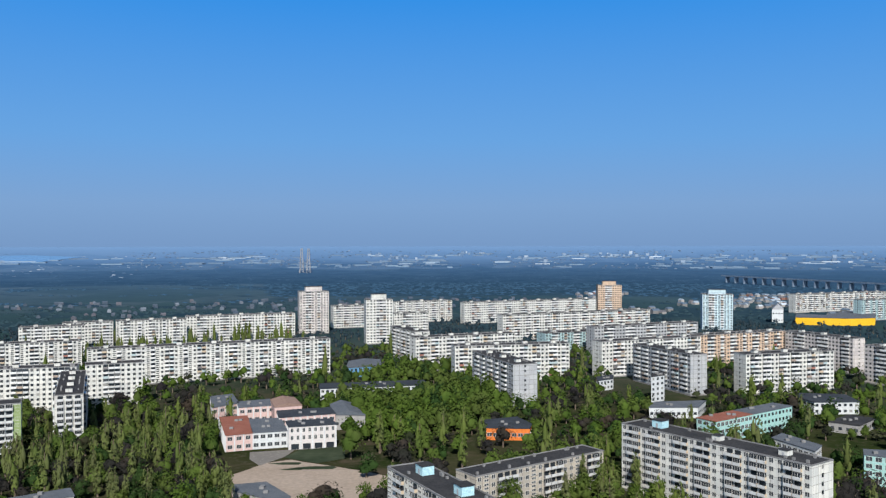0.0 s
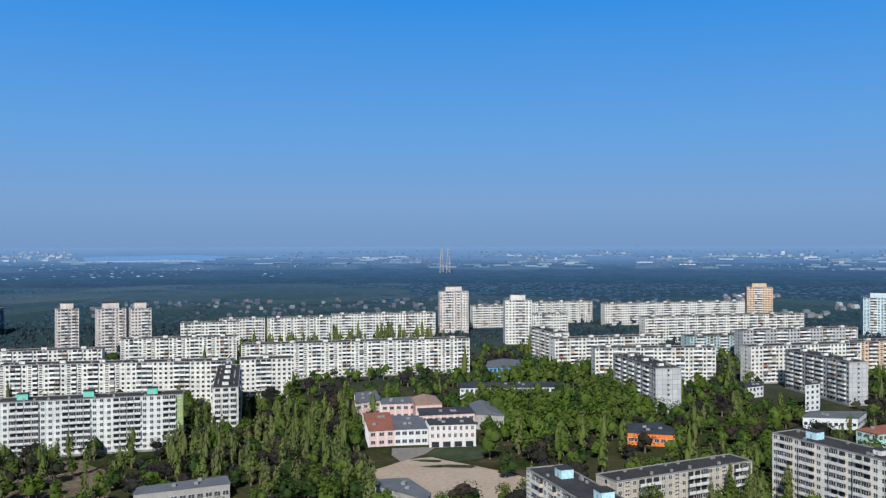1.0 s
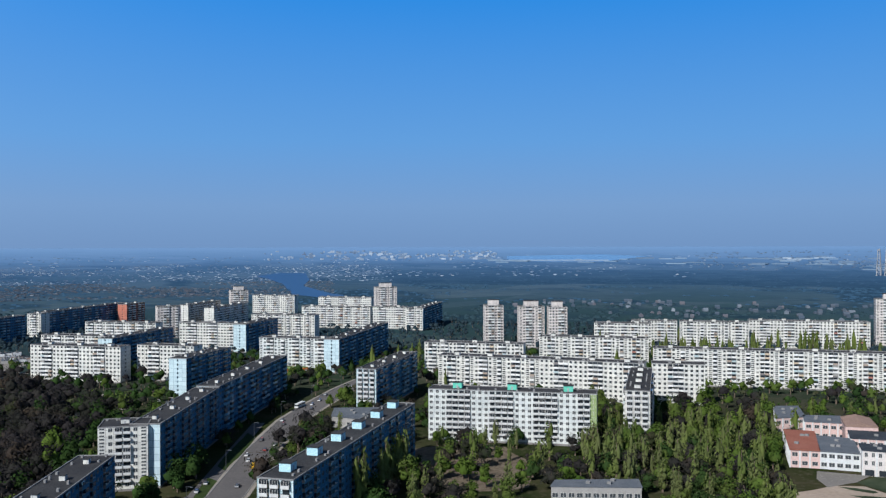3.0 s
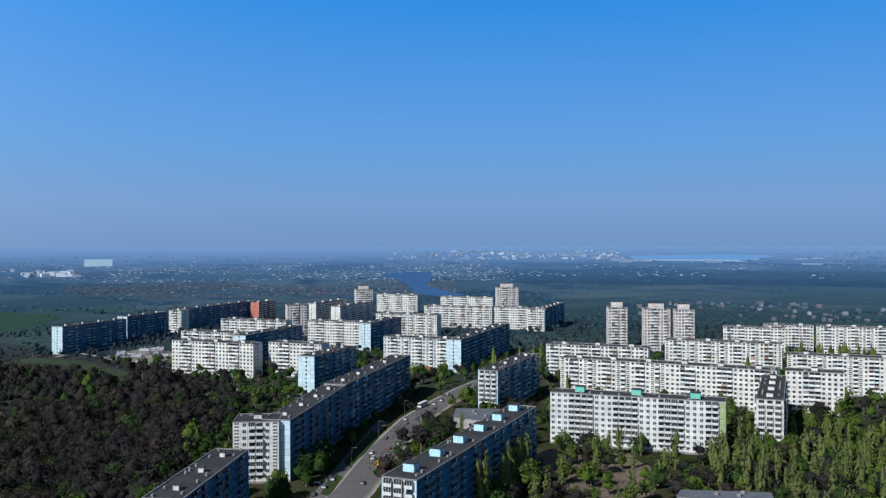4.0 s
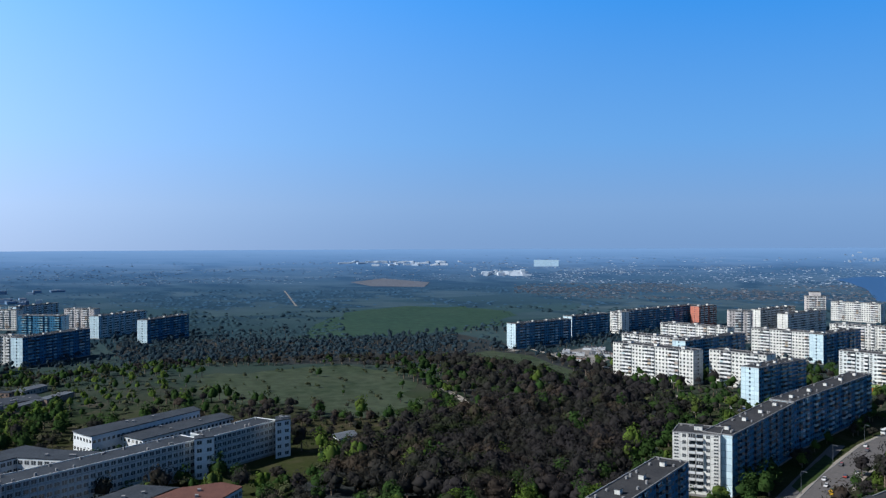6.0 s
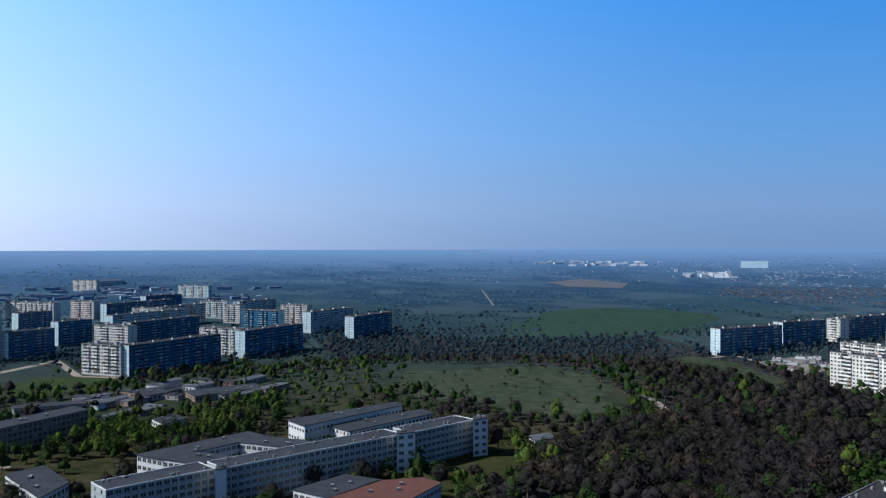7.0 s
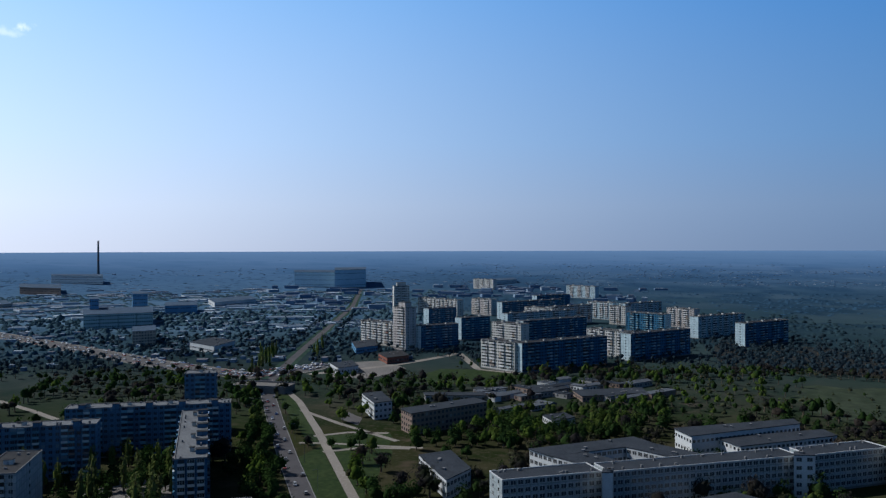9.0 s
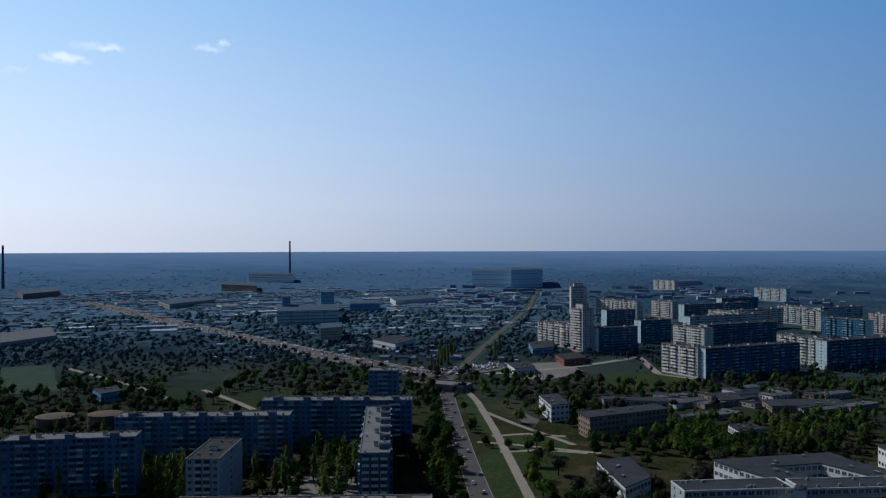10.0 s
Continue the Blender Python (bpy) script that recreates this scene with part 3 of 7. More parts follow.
            hw, hd, hh = (2.4, 4.2, 2.5) if big else (1.1, 1.9, 1.3) if wall in ("shaded_blue", "slate") else (1.7, 3.2, 1.5)
            y0 = D * 0.4
            b = Bag().box(cx - hw, cx + hw, y0, y0 + hd, top + 0.1, height + hh, 0, "b")
            b.box(cx - hw - 0.25, cx + hw + 0.25, y0 - 0.25, y0 + hd + 0.25, height + hh, height + hh + 0.2, 1)
            paint = capmat if big else WALLS["white"]
            lift = part("lift_house", b.mesh("lift_house", paint, BITUMEN), thing, {"green": "mint-green painted lift house"}.get(cap, "sky-blue painted lift house") if big else "")
            if near and not hosp:
                part("hatch_door", Bag().box(cx - 0.45, cx + 0.45, y0 - 0.05, y0, top + 0.14, top + (1.9 if big else 1.2), 0, "k").mesh("hatch_door", STEEL), lift)
        for j in range(4):
            vx, vy = cx + rnd.uniform(-L / secs * 0.45, L / secs * 0.45), rnd.choice((D * 0.2, D * 0.82))
            tip = height + rnd.uniform(0.3, 0.9)
            if near:
                part("vent", Bag().box(-0.5, 0.5, -0.35, 0.35, 0, tip - top - 0.1, 0, "b").mesh("vent", COPING), thing, m=Matrix.Translation((vx, vy, top + 0.1)))
            else:
                vents.box(vx - 0.5, vx + 0.5, vy - 0.35, vy + 0.35, top + 0.1, tip, 0, "b")
    if vents.v:
        tagged(part("roof_clutter", vents.mesh("roof_clutter", COPING), thing), kind="stuff")
    if storeys >= 14:
        t = Bag().box(L * 0.22, L * 0.78, D * 0.25, D * 0.8, top + 0.1, height + 5.0, 0, "b").box(L * 0.2, L * 0.8, D * 0.23, D * 0.82, height + 5.0, height + 5.3, 1)
        part("rooftop_storey", t.mesh("rooftop_storey", WM, BITUMEN), thing)
    # facade bays
    bays = max(3, round(L / 3.25))
    bw = L / bays
    first = 1.2
    loose, glaz, balc = Bag(), Bag(), Bag()
    budget = 210
    # fronts with shade put into wall, glass and balcony colours
    blue = wall in ("shaded_blue", "slate")
    wide = wall in ("white", "grey", "greenish", "orange", "pinkish") and not (near and cap in ("blue", "first"))
    # three series of flats: balconies in fours, in pairs beside a stair window, or in threes
    front = (2, 3, 5) if blue else ((1, 2, 4, 5), (2, 3, 6), (3, 4, 5))[len(FOOT) % 3] if cap != "green" else (3, 4, 5, 6) if wide else (3, 4)
    for side in (-1, 1):
        y = 0.0 if side < 0 else D
        for i in range(bays):
            x = (i + 0.5) * bw
            slot = i % 7
            bays_open = front if side < 0 else (3, 4)
            loggia = not hosp and slot in bays_open and 0 < i < bays - 1
            twin = not hosp and side < 0 and (slot == 1 and not wide and not blue or slot in (0, 5) and front == (2, 3, 6))
            for s in range(storeys):
                z = first + s * rise
                if loggia and s > 0:
                    glazed = rnd.random() < 0.5
                    if near and side < 0:
                        part("balcony", (SHADED_BALCONY if blue else BALCONY)[0 if glazed else 2], thing, m=Matrix.Translation((x, 0, z)))
                    elif far < 700 or side < 0:
                        balcony_into(balc, x, y, z, bw * 0.94, side, glazed, fine=far < 480 and side < 0)
                    continue
                stair = not hosp and side > 0 and slot == 0
                w, h = (1.0, 1.2) if stair else (2.1, 1.7) if hosp else (1.55, 1.5)
                zz = z + 0.85 + (rise / 2 if stair and s < storeys - 1 else 0)
                if twin:
                    for dz in (0.35, 1.75):
                        if near and budget > 0:
                            budget -= 1
                            part("window", WINDOW_SMALL, thing, m=Matrix.Translation((x, 0, z + dz)))
                        else:
                            glaz.box(x - 0.95, x + 0.95, -0.03, 0, z + dz, z + dz + 0.75, 0, "bk")
                    continue
                if near and side < 0 and budget > 0:
                    budget -= 1
                    part("window", WINDOW_WIDE if hosp else WINDOW_SHADED if blue else WINDOW, thing, m=Matrix.Translation((x, 0, zz)))
                elif side < 0 or far < 500:
                    glaz.box(x - w / 2, x + w / 2, *sorted((y, y + side * 0.03)), zz, zz + h, 0, "bk" if side < 0 else "bf")
                    if far < 520:
                        loose.box(x - w / 2 - 0.1, x + w / 2 + 0.1, *sorted((y, y + side * 0.12)), zz - 0.14, zz - 0.03, 0)
                        loose.box(x - 0.06, x + 0.06, *sorted((y, y + side * 0.05)), zz, zz + h, 0)
                else:
                    ys = y + side * 0.03
                    glaz.poly(((x - w / 2, ys, zz), (x + w / 2, ys, zz), (x + w / 2, ys, zz + h), (x - w / 2, ys, zz + h))[::-side])
    # windows in the gable ends
    near_end = 0 if m.translation.length < (m @ Vector((L, 0, 0))).length else 1
    for x, s in ((0.0, -1), (L, 1)):
        if gable and near_end == (0 if s < 0 else 1):
            turn = Matrix.Rotation(radians(-90 if s < 0 else 90), 4, "Z")
            for yy in (D * 0.2, D * 0.5, D * 0.8):
                for k in range(1, storeys):
                    part("balcony", BALCONY[rnd.choice((0, 0, 2))], thing, m=Matrix.Translation((x, yy, first + k * rise)) @ turn)
            continue
        cols = (D * 0.28, D * 0.72) if not bare_end or storeys > 11 or hosp else (D * 0.5,)
        for yy in cols:
            for k in range(storeys):
                zz = first + k * rise + 0.85
                glaz.box(*sorted((x, x + s * 0.03)), yy - 0.6, yy + 0.6, zz, zz + 1.4, 0, "b")
                if near or far < 520:
                    loose.box(*sorted((x, x + s * 0.1)), yy - 0.7, yy + 0.7, zz - 0.12, zz - 0.02, 0)
    if glaz.v:
        tagged(part("window_glazing", glaz.mesh("window_glazing", SHADED_GLASS if blue else GLASS), thing), kind="stuff")
    if loose.v:
        tagged(part("sill_trim", loose.mesh("sill_trim", SHADED_FRAME if blue else FRAME), thing), kind="stuff")
    if balc.v:
        tagged(part("balcony_range", balc.mesh("balcony_range", *(SHADED_MATS if blue else BALCONY_MATS)), thing), kind="stuff")
    return thing


# ---- ground, roads, fields ----
def wooded(x, y):
    """How thickly trees stand on the far plain, 0 to 1: floodplain woods, ravine strips, gardens."""
    r, bearing = math.hypot(x, y), math.degrees(math.atan2(-x, y))
    n = noise.noise(Vector((x * 0.0021, y * 0.0021, 7.0))) + 0.5 * noise.noise(Vector((x * 0.007, y * 0.007, 2.0)))
    strip = abs(noise.noise(Vector((x * 0.0026, y * 0.0042, 11.0))) + 0.25 * noise.noise(Vector((x * 0.012, y * 0.012, 4.0))))
    line = max(0.0, 1.0 - strip * 9.0)
    if r < 900:
        w = 0.3 + 0.4 * n
    elif r > 2900:
        w = 0.2 + 0.6 * line + 0.4 * n
    elif bearing < 40:
        w = 0.95 + 0.7 * n if r > (1650 if bearing < 12 else 2250) else 0.2 + 0.4 * n + 0.6 * line
    elif bearing < 70:
        w = 0.28 + 0.5 * n + 0.6 * line
    elif bearing < 104:
        w = 0.3 + 0.6 * n + 0.9 * line
    else:
        w = 0.58 + 0.6 * n + 0.5 * line
    return min(1.0, max(0.0, w))


def sunward_haze(x, y):
    """Share of sunward haze put into the ground colour: the industrial quarter and the streets before it."""
    r, bearing = math.hypot(x, y), math.degrees(math.atan2(-x, y))
    n = 0.3 * noise.noise(Vector((x * 0.006, y * 0.006, 21.0)))
    return min(1.0, max(0.0, (bearing - 108) / 14)) * min(1.0, max(0.0, (r - 980) / 420 + n))


bag = Bag()
rings = [0.0] + [40.0 * 1.034 ** k for k in range(1, 144)]
rings = [r for r in rings if r < 4850] + [4900.0]
SEG = 300
for r in rings:
    for k in range(SEG):
        a = 2 * math.pi * k / SEG
        bag.v.append((r * math.cos(a), r * math.sin(a), ground_z(r)))
for i in range(len(rings) - 1):
    for k in range(SEG):
        a, b = i * SEG + k, i * SEG + (k + 1) % SEG
        bag.f.append((a, a + SEG, b + SEG, b) if i else (a, a + SEG, b + SEG))
bag.s = [0] * len(bag.f)
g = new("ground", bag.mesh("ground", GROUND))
g.data.polygons.foreach_set("use_smooth", [True] * len(bag.f))
g.data.attributes.new("sun_haze", "FLOAT", "POINT").data.foreach_set("value", [sunward_haze(v[0], v[1]) for v in bag.v])
g.data.attributes.new("wood", "FLOAT", "POINT").data.foreach_set("value", [wooded(v[0], v[1]) for v in bag.v])
tagged(g, "wide plain of grass, fields and earth, with blue haze in its far colours", "ground", kind="structure")

OPEN = []          # polygons kept free of trees


def inside(x, y, poly):
    hit = False
    j = len(poly) - 1
    for i in range(len(poly)):
        (xa, ya), (xb, yb) = poly[i], poly[j]
        if (ya > y) != (yb > y) and x < (xb - xa) * (y - ya) / (yb - ya) + xa:
            hit = not hit
        j = i
    return hit


def wobble(pts, amount, parts=5):
    """A closed outline with soft, uneven edges."""
    out = []
    for i, (xa, ya) in enumerate(pts):
        xb, yb = pts[(i + 1) % len(pts)]
        for k in range(parts):
            f = k / parts
            x, y = xa + (xb - xa) * f, ya + (yb - ya) * f
            n = noise.noise(Vector((x * 0.03, y * 0.03, 3.0)))
            n2 = noise.noise(Vector((x * 0.03, y * 0.03, 9.0)))
            out.append((x + n * amount, y + n2 * amount))
    return out


def sheet(name, pts, z, mat, label, category, rough=0.0, clear=True):
    if clear:
        OPEN.append(list(pts))
    line = wobble(pts, rough) if rough else pts
    bm = bmesh.new()
    vs = [bm.verts.new((x, y, z + ground_z(math.hypot(x, y)))) for x, y in line]
    bm.faces.new(vs)
    bmesh.ops.recalc_face_normals(bm, faces=bm.faces)
    if bm.faces[:][0].normal.z < 0:
        bmesh.ops.reverse_faces(bm, faces=bm.faces)
    bmesh.ops.triangulate(bm, faces=bm.faces)
    me = bpy.data.meshes.new(name)
    bm.to_mesh(me)
    bm.free()
    me.materials.append(mat)
    return tagged(new(name, me), label, category, kind="structure")


def ribbon(name, line, width, z, mat, label, kerb=False):
    """A road or path along a line, with optional kerbs."""
    pts = [Vector(p).to_2d() for p in line]
    left, right = [], []
    for i, p in enumerate(pts):
        d = (pts[min(i + 1, len(pts) - 1)] - pts[max(i - 1, 0)]).normalized()
        nrm = Vector((-d.y, d.x))
        left.append(p + nrm * width / 2)
        right.append(p - nrm * width / 2)
    b = Bag()
    for i in range(len(pts) - 1):
        q = (right[i], right[i + 1], left[i + 1], left[i])
        b.poly([(v.x, v.y, z + ground_z(v.length)) for v in q])
        OPEN.append([(v.x, v.y) for v in q])
    ob = tagged(new(name, b.mesh(name, mat)), label, "road" if "road" in name else "path", kind="structure")
    if kerb:
        k = Bag()
        for edge, s in ((left, 1), (right, -1)):
            for i in range(len(pts) - 1):
                a, c = edge[i], edge[i + 1]
                d = (c - a).normalized()
                o = Vector((-d.y, d.x)) * s * 0.4
                w = [a, c, c + o, a + o]
                lo, hi = [(v.x, v.y, 0) for v in w], [(v.x, v.y, z + 0.15) for v in w]
                k.poly(hi if s < 0 else hi[::-1])
                k.poly((lo[0], lo[1], hi[1], hi[0]))
                k.poly((lo[3], lo[2], hi[2], hi[3]))
        tagged(new("kerb", k.mesh("kerb", COPING)), "pale concrete kerbs along the road", "kerb", kind="structure")
    return ob


BOULEVARD = [(-252, 182), (-281, 226), (-328, 286), (-369, 345), (-393, 389), (-419, 443), (-436, 486)]
ribbon("shoulder_path", BOULEVARD, 19.5, 0.03, PATH, "sandy worn shoulder along the boulevard")
ribbon("road_boulevard", BOULEVARD, 15, 0.06, ASPHALT, "grey asphalt boulevard between apartment blocks", True)
ribbon("service_road", [(-266, 186), (-296, 225), (-334, 272), (-380, 330)], 7, 0.05, ASPHALT, "shaded asphalt service road beside a long block")
SECOND = [(-314, -200), (-385, -256), (-470, -321), (-561, -389), (-614, -426)]
ribbon("road_avenue", SECOND, 10, 0.06, DARK_ASPHALT, "grey asphalt avenue with light traffic", True)
ribbon("promenade_path", [(-326, -182), (-388, -229), (-455, -280), (-532, -341), (-580, -385)], 5, 0.05, PATH, "pale paved promenade beside the avenue")
HIGHWAY = [(-1052, -1645), (-937, -1330), (-834, -1073), (-771, -888), (-709, -721), (-661, -591), (-638, -506), (-623, -449), (-664, -432), (-717, -421)]
BEYOND = [(-588, -408), (-731, -475), (-897, -549), (-1102, -640), (-1434, -788), (-2032, -1087)]
ribbon("highway_verge_path", HIGHWAY, 36, 0.03, PAVE, "dusty paved verges of the highway")
ribbon("highway_road", HIGHWAY, 27, 0.07, ASPHALT, "dusty grey highway with dense traffic")
ribbon("far_verge", BEYOND, 18, 0.045, FIELD, "green verges of the avenue across the plain")
ribbon("far_road", BEYOND, 8, 0.09, DARK_ASPHALT, "far avenue running towards the plant")
ribbon("track_path", [(-463, -760), (-447, -682), (-428, -591), (-408, -538)], 5, 0.05, PATH, "pale earth track")
ribbon("lane_path", [(-453, -553), (-434, -498), (-417, -456)], 5, 0.05, PATH, "pale earth lane")
ribbon("gully_path", [(-634, 177), (-581, 178), (-527, 171)], 5, 0.05, PATH, "pale footpath in the gully")
ribbon("hill_path", [(-2114, 206), (-1834, 189), (-1559, 172)], 3.5, 0.05, PAVE, "pale track across the slope")
sheet("courtyard_earth", [(-268, 330), (-264, 362), (-232, 364), (-200, 340), (-186, 312), (-202, 280), (-228, 290)], 0.03, COURT, "brown trodden earth between courtyard trees", "yard", 8, False)
sheet("school_yard", [(-93, 368), (-81, 389), (-70, 395), (-58, 388), (-44, 378), (-22, 366), (-18, 334), (-48, 318), (-86, 330)], 0.04, DIRT, "bare beige earth sports yard at the school", "yard", 4)
sheet("school_plaza", [(-90, 395), (-93, 409), (-72, 414), (-75, 399), (-83, 384)], 0.06, PAVE, "grey paved plaza before the school", "yard", 1)
sheet("school_lawn", [(-75, 399), (-70, 413), (-48, 420), (-46, 396), (-57, 388)], 0.07, GRASS, "dry green lawn beside the school yard", "lawn", 2)
for wx, wy, wr in ((-70, 388, 7), (-56, 380, 9), (-66, 378, 5)):
    sheet("worn_lawn", [(wx + wr * math.cos(k * 1.05) * (1.4 if k % 2 else 0.9), wy + 0.35 * wr * math.sin(k * 1.05)) for k in range(6)], 0.055, GRASS, "worn patch of grass in the earth yard", "lawn", 2)
sheet("upper_field", [(-1005, 103), (-1292, 199), (-1414, 340), (-1453, 452), (-1280, 498), (-1070, 379), (-1017, 315), (-1066, 255), (-988, 157)], 0.05, FIELD, "broad green field on the slope", "field", 30, False)
sheet("meadow", [(-725, -8), (-759, 63), (-771, 132), (-705, 158), (-615, 158), (-559, 148), (-524, 102), (-580, 61), (-632, 14)], 0.05, GRASS, "olive green meadow at the wood", "meadow", 30, False)
sheet("ravine_slope", [(-806, 250), (-830, 288), (-779, 313), (-680, 309), (-614, 303), (-620, 276), (-693, 264), (-750, 244)], 0.06, GRASS, "olive grassy slope above the ravine", "meadow", 8)
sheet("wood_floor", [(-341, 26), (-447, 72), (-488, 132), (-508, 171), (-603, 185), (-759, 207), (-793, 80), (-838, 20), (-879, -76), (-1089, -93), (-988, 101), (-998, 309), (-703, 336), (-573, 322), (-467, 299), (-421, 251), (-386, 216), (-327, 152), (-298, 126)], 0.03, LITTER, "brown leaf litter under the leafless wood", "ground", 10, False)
sheet("left_field", [(-1382, 231), (-1491, 359), (-1341, 495), (-1142, 397), (-996, 251), (-1023, 170)], 0.06, FIELD, "green field beyond the ravine", "field", 12)
sheet("hazy_brown_field", [(-2446, 428), (-2593, 556), (-2368, 646), (-2163, 575), (-2250, 452)], 0.4, FARFIELD, "distant bare brown field", "field")
sheet("strip_lawn", [(-321, 253), (-353, 291), (-365, 309), (-354, 303), (-326, 270), (-312, 250)], 0.09, LAWN, "sunlit lawn strip beside the boulevard", "lawn", 2)
sheet("strip_lawn", [(-288, 214), (-309, 238), (-301, 237), (-283, 215)], 0.09, LAWN, "small lawn beside the service road", "lawn", 1)
sheet("court_yard", [(-295, -310), (-322, -308), (-332, -282), (-308, -258), (-281, -271), (-274, -292)], 0.05, PAVE, "worn courtyard between dark blocks", "yard", 3, False)
sheet("market_pavement", [(-643, -385), (-730, -416), (-759, -385), (-720, -340), (-649, -344)], 0.05, PAVE, "worn grey paved market square by the crossing", "pavement", 5)
sheet("market_lawn", [(-645, -319), (-727, -308), (-735, -265), (-711, -218), (-653, -254)], 0.06, LAWN, "green lawn beyond the market", "lawn", 5)
ribbon("market_road", [(-651, -406), (-698, -380), (-733, -361), (-790, -346), (-839, -335)], 9, 0.08, PATH, "pale side road by the market")
ribbon("estate_road", [(-839, -335), (-736, -276), (-725, -234), (-782, -207)], 7, 0.07, PATH, "pale estate road")
ribbon("estate_road", [(-817, 304), (-836, 334), (-783, 337), (-716, 336), (-678, 349)], 6, 0.06, PATH, "pale curving estate road above the ravine")
ribbon("estate_road", [(-542, 328), (-518, 325), (-480, 308)], 6, 0.06, PATH, "short pale lane behind the blocks")
ribbon("park_path", [(-438, -272), (-455, -258), (-462, -234)], 4, 0.06, PATH, "pale footpath across the park lawn")
ribbon("park_path", [(-406, -247), (-424, -230), (-431, -205)], 4, 0.06, PATH, "pale footpath across the park lawn")
ribbon("park_path", [(-505, -322), (-476, -276), (-445, -220)], 4, 0.06, PATH, "pale footpath across the park lawn")
ribbon("park_path", [(-420, -271), (-425, -255), (-435, -199)], 3.5, 0.07, PATH, "pale footpath across the park lawn")
sheet("clinic_pavement", [(-513, -291), (-498, -271), (-475, -262), (-488, -281)], 0.05, ASPHALT, "grey paved clinic forecourt", "pavement", 2)
sheet("park_lawn", [(-438, -276), (-465, -236), (-428, -214), (-372, -195), (-328, -179), (-326, -182), (-388, -229)], 0.04, LAWN, "green park lawn beside the promenade", "lawn", 4, False)
sheet("verge_lawn", [(-387, -253), (-417, -255), (-338, -194), (-323, -185), (-315, -198)], 0.045, LAWN, "green verge between avenue and promenade", "lawn", 0)
sheet("park_verge_lawn", [(-554, -375), (-550, -359), (-479, -302), (-423, -259), (-414, -259), (-462, -300), (-516, -345)], 0.045, LAWN, "green verge between avenue and promenade", "lawn", 0)
sheet("allotment_field", [(-431, -822), (-470, -799), (-390, -649), (-347, -666)], 0.05, FIELD, "green allotment field", "field", 5)
block("apartment_block", -247.9, 591.1, -87.6, 659.1, 9, 27.3, 13, "white")
block("apartment_block", -216.6, 513.9, -186.3, 526.8, 9, 27.3, 13, "white")
block("apartment_block", -175.6, 414.7, -207.5, 493.4, 9, 27.3, 13, "white", near=True, gable=True)
block("apartment_block", -352.1, 466.8, -284.7, 488.9, 9, 27.3, 13, "white")
block("apartment_block", -284.7, 488.9, -219.2, 507.8, 9, 27.3, 13, "white")
block("apartment_block", -409.3, 524.8, -337.3, 555.4, 9, 27.3, 13, "white")
block("apartment_block", -356.4, 612.4, -275.1, 646.9, 9, 27.3, 13, "white")
block("apartment_block", -274.2, 354.2, -194.4, 391.0, 9, 27.3, 13, "greenish", near=True, cap="green", end="lime")
block("apartment_block", -373.4, 747.0, -323.7, 768.1, 9, 27.3, 13, "white")
block("apartment_block", -311.4, 808.9, -251.8, 834.2, 9, 27.3, 13, "white")
block("apartment_block", -258.9, 857.9, -157.0, 901.2, 9, 27.3, 13, "white")
block("apartment_block", -355.1, 792.5, -314.4, 809.8, 9, 27.3, 13, "white")
block("tower_block", -159.7, 945.8, -128.3, 955.2, 16, 47.6, 16, "pinkish")
block("tower_block", -76.7, 847.6, -50.5, 853.3, 15, 44.7, 18, "white")
block("apartment_block", -129.9, 1007.1, -92.5, 1023.0, 9, 27.3, 13, "white")
block("apartment_block", -62.1, 1073.2, 11.7, 1104.6, 9, 27.3, 13, "white")
block("apartment_block", -51.5, 889.4, -15.7, 904.6, 9, 27.3, 13, "white")
block("apartment_block", -21.6, 664.0, 59.4, 698.5, 9, 27.3, 13, "white")
block("apartment_block", -47.5, 760.3, -23.1, 707.9, 9, 27.3, 13, "white")
block("apartment_block", 26.7, 1059.7, 204.5, 1135.1, 9, 27.3, 13, "white")
block("apartment_block", 61.5, 873.8, 230.0, 945.3, 9, 27.3, 13, "white")
block("apartment_block", 91.7, 761.9, 139.3, 782.2, 7, 20.0, 16, "teal")
block("apartment_block", 132.8, 745.4, 236.7, 789.5, 9, 27.3, 13, "grey")
block("apartment_block", 8.4, 608.9, 93.0, 625.2, 9, 27.3, 13, "white")
block("apartment_block", 19.9, 579.6, 42.3, 513.9, 9, 27.3, 16, "grey")
block("apartment_block", 118.2, 632.9, 202.7, 668.7, 9, 27.3, 13, "white")
block("apartment_block", 138.7, 621.0, 162.2, 557.2, 9, 27.3, 13, "grey")
block("apartment_block", 204.8, 675.8, 286.1, 710.3, 9, 27.3, 13, "orange")
block("apartment_block", 285.1, 707.9, 312.9, 648.4, 9, 27.3, 13, "pinkish")
block("apartment_block", 199.4, 559.6, 266.7, 579.7, 9, 27.3, 13, "white")
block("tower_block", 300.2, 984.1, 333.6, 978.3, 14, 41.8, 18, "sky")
block("tower_block", 207.9, 1141.5, 239.4, 1139.8, 15, 44.7, 18, "orange")
block("apartment_block", 506.5, 1221.2, 673.3, 1292.0, 9, 27.3, 13, "white")
block("apartment_block", 539.8, 1095.8, 650.2, 1142.7, 9, 27.3, 13, "teal")
block("apartment_block", 302.5, 610.1, 319.2, 574.4, 9, 27.3, 13, "pinkish")
block("apartment_block", 72.6, 345.7, 121.1, 279.0, 9, 27.3, 13, "white", near=True, cap="first")
block("apartment_block", -18.3, 278.4, 5.5, 233.5, 9, 27.3, 13, "white", near=True, cap="blue")
block("apartment_block", 11.7, 307.3, 65.2, 345.8, 5, 16.0, 12, "beige", near=True)
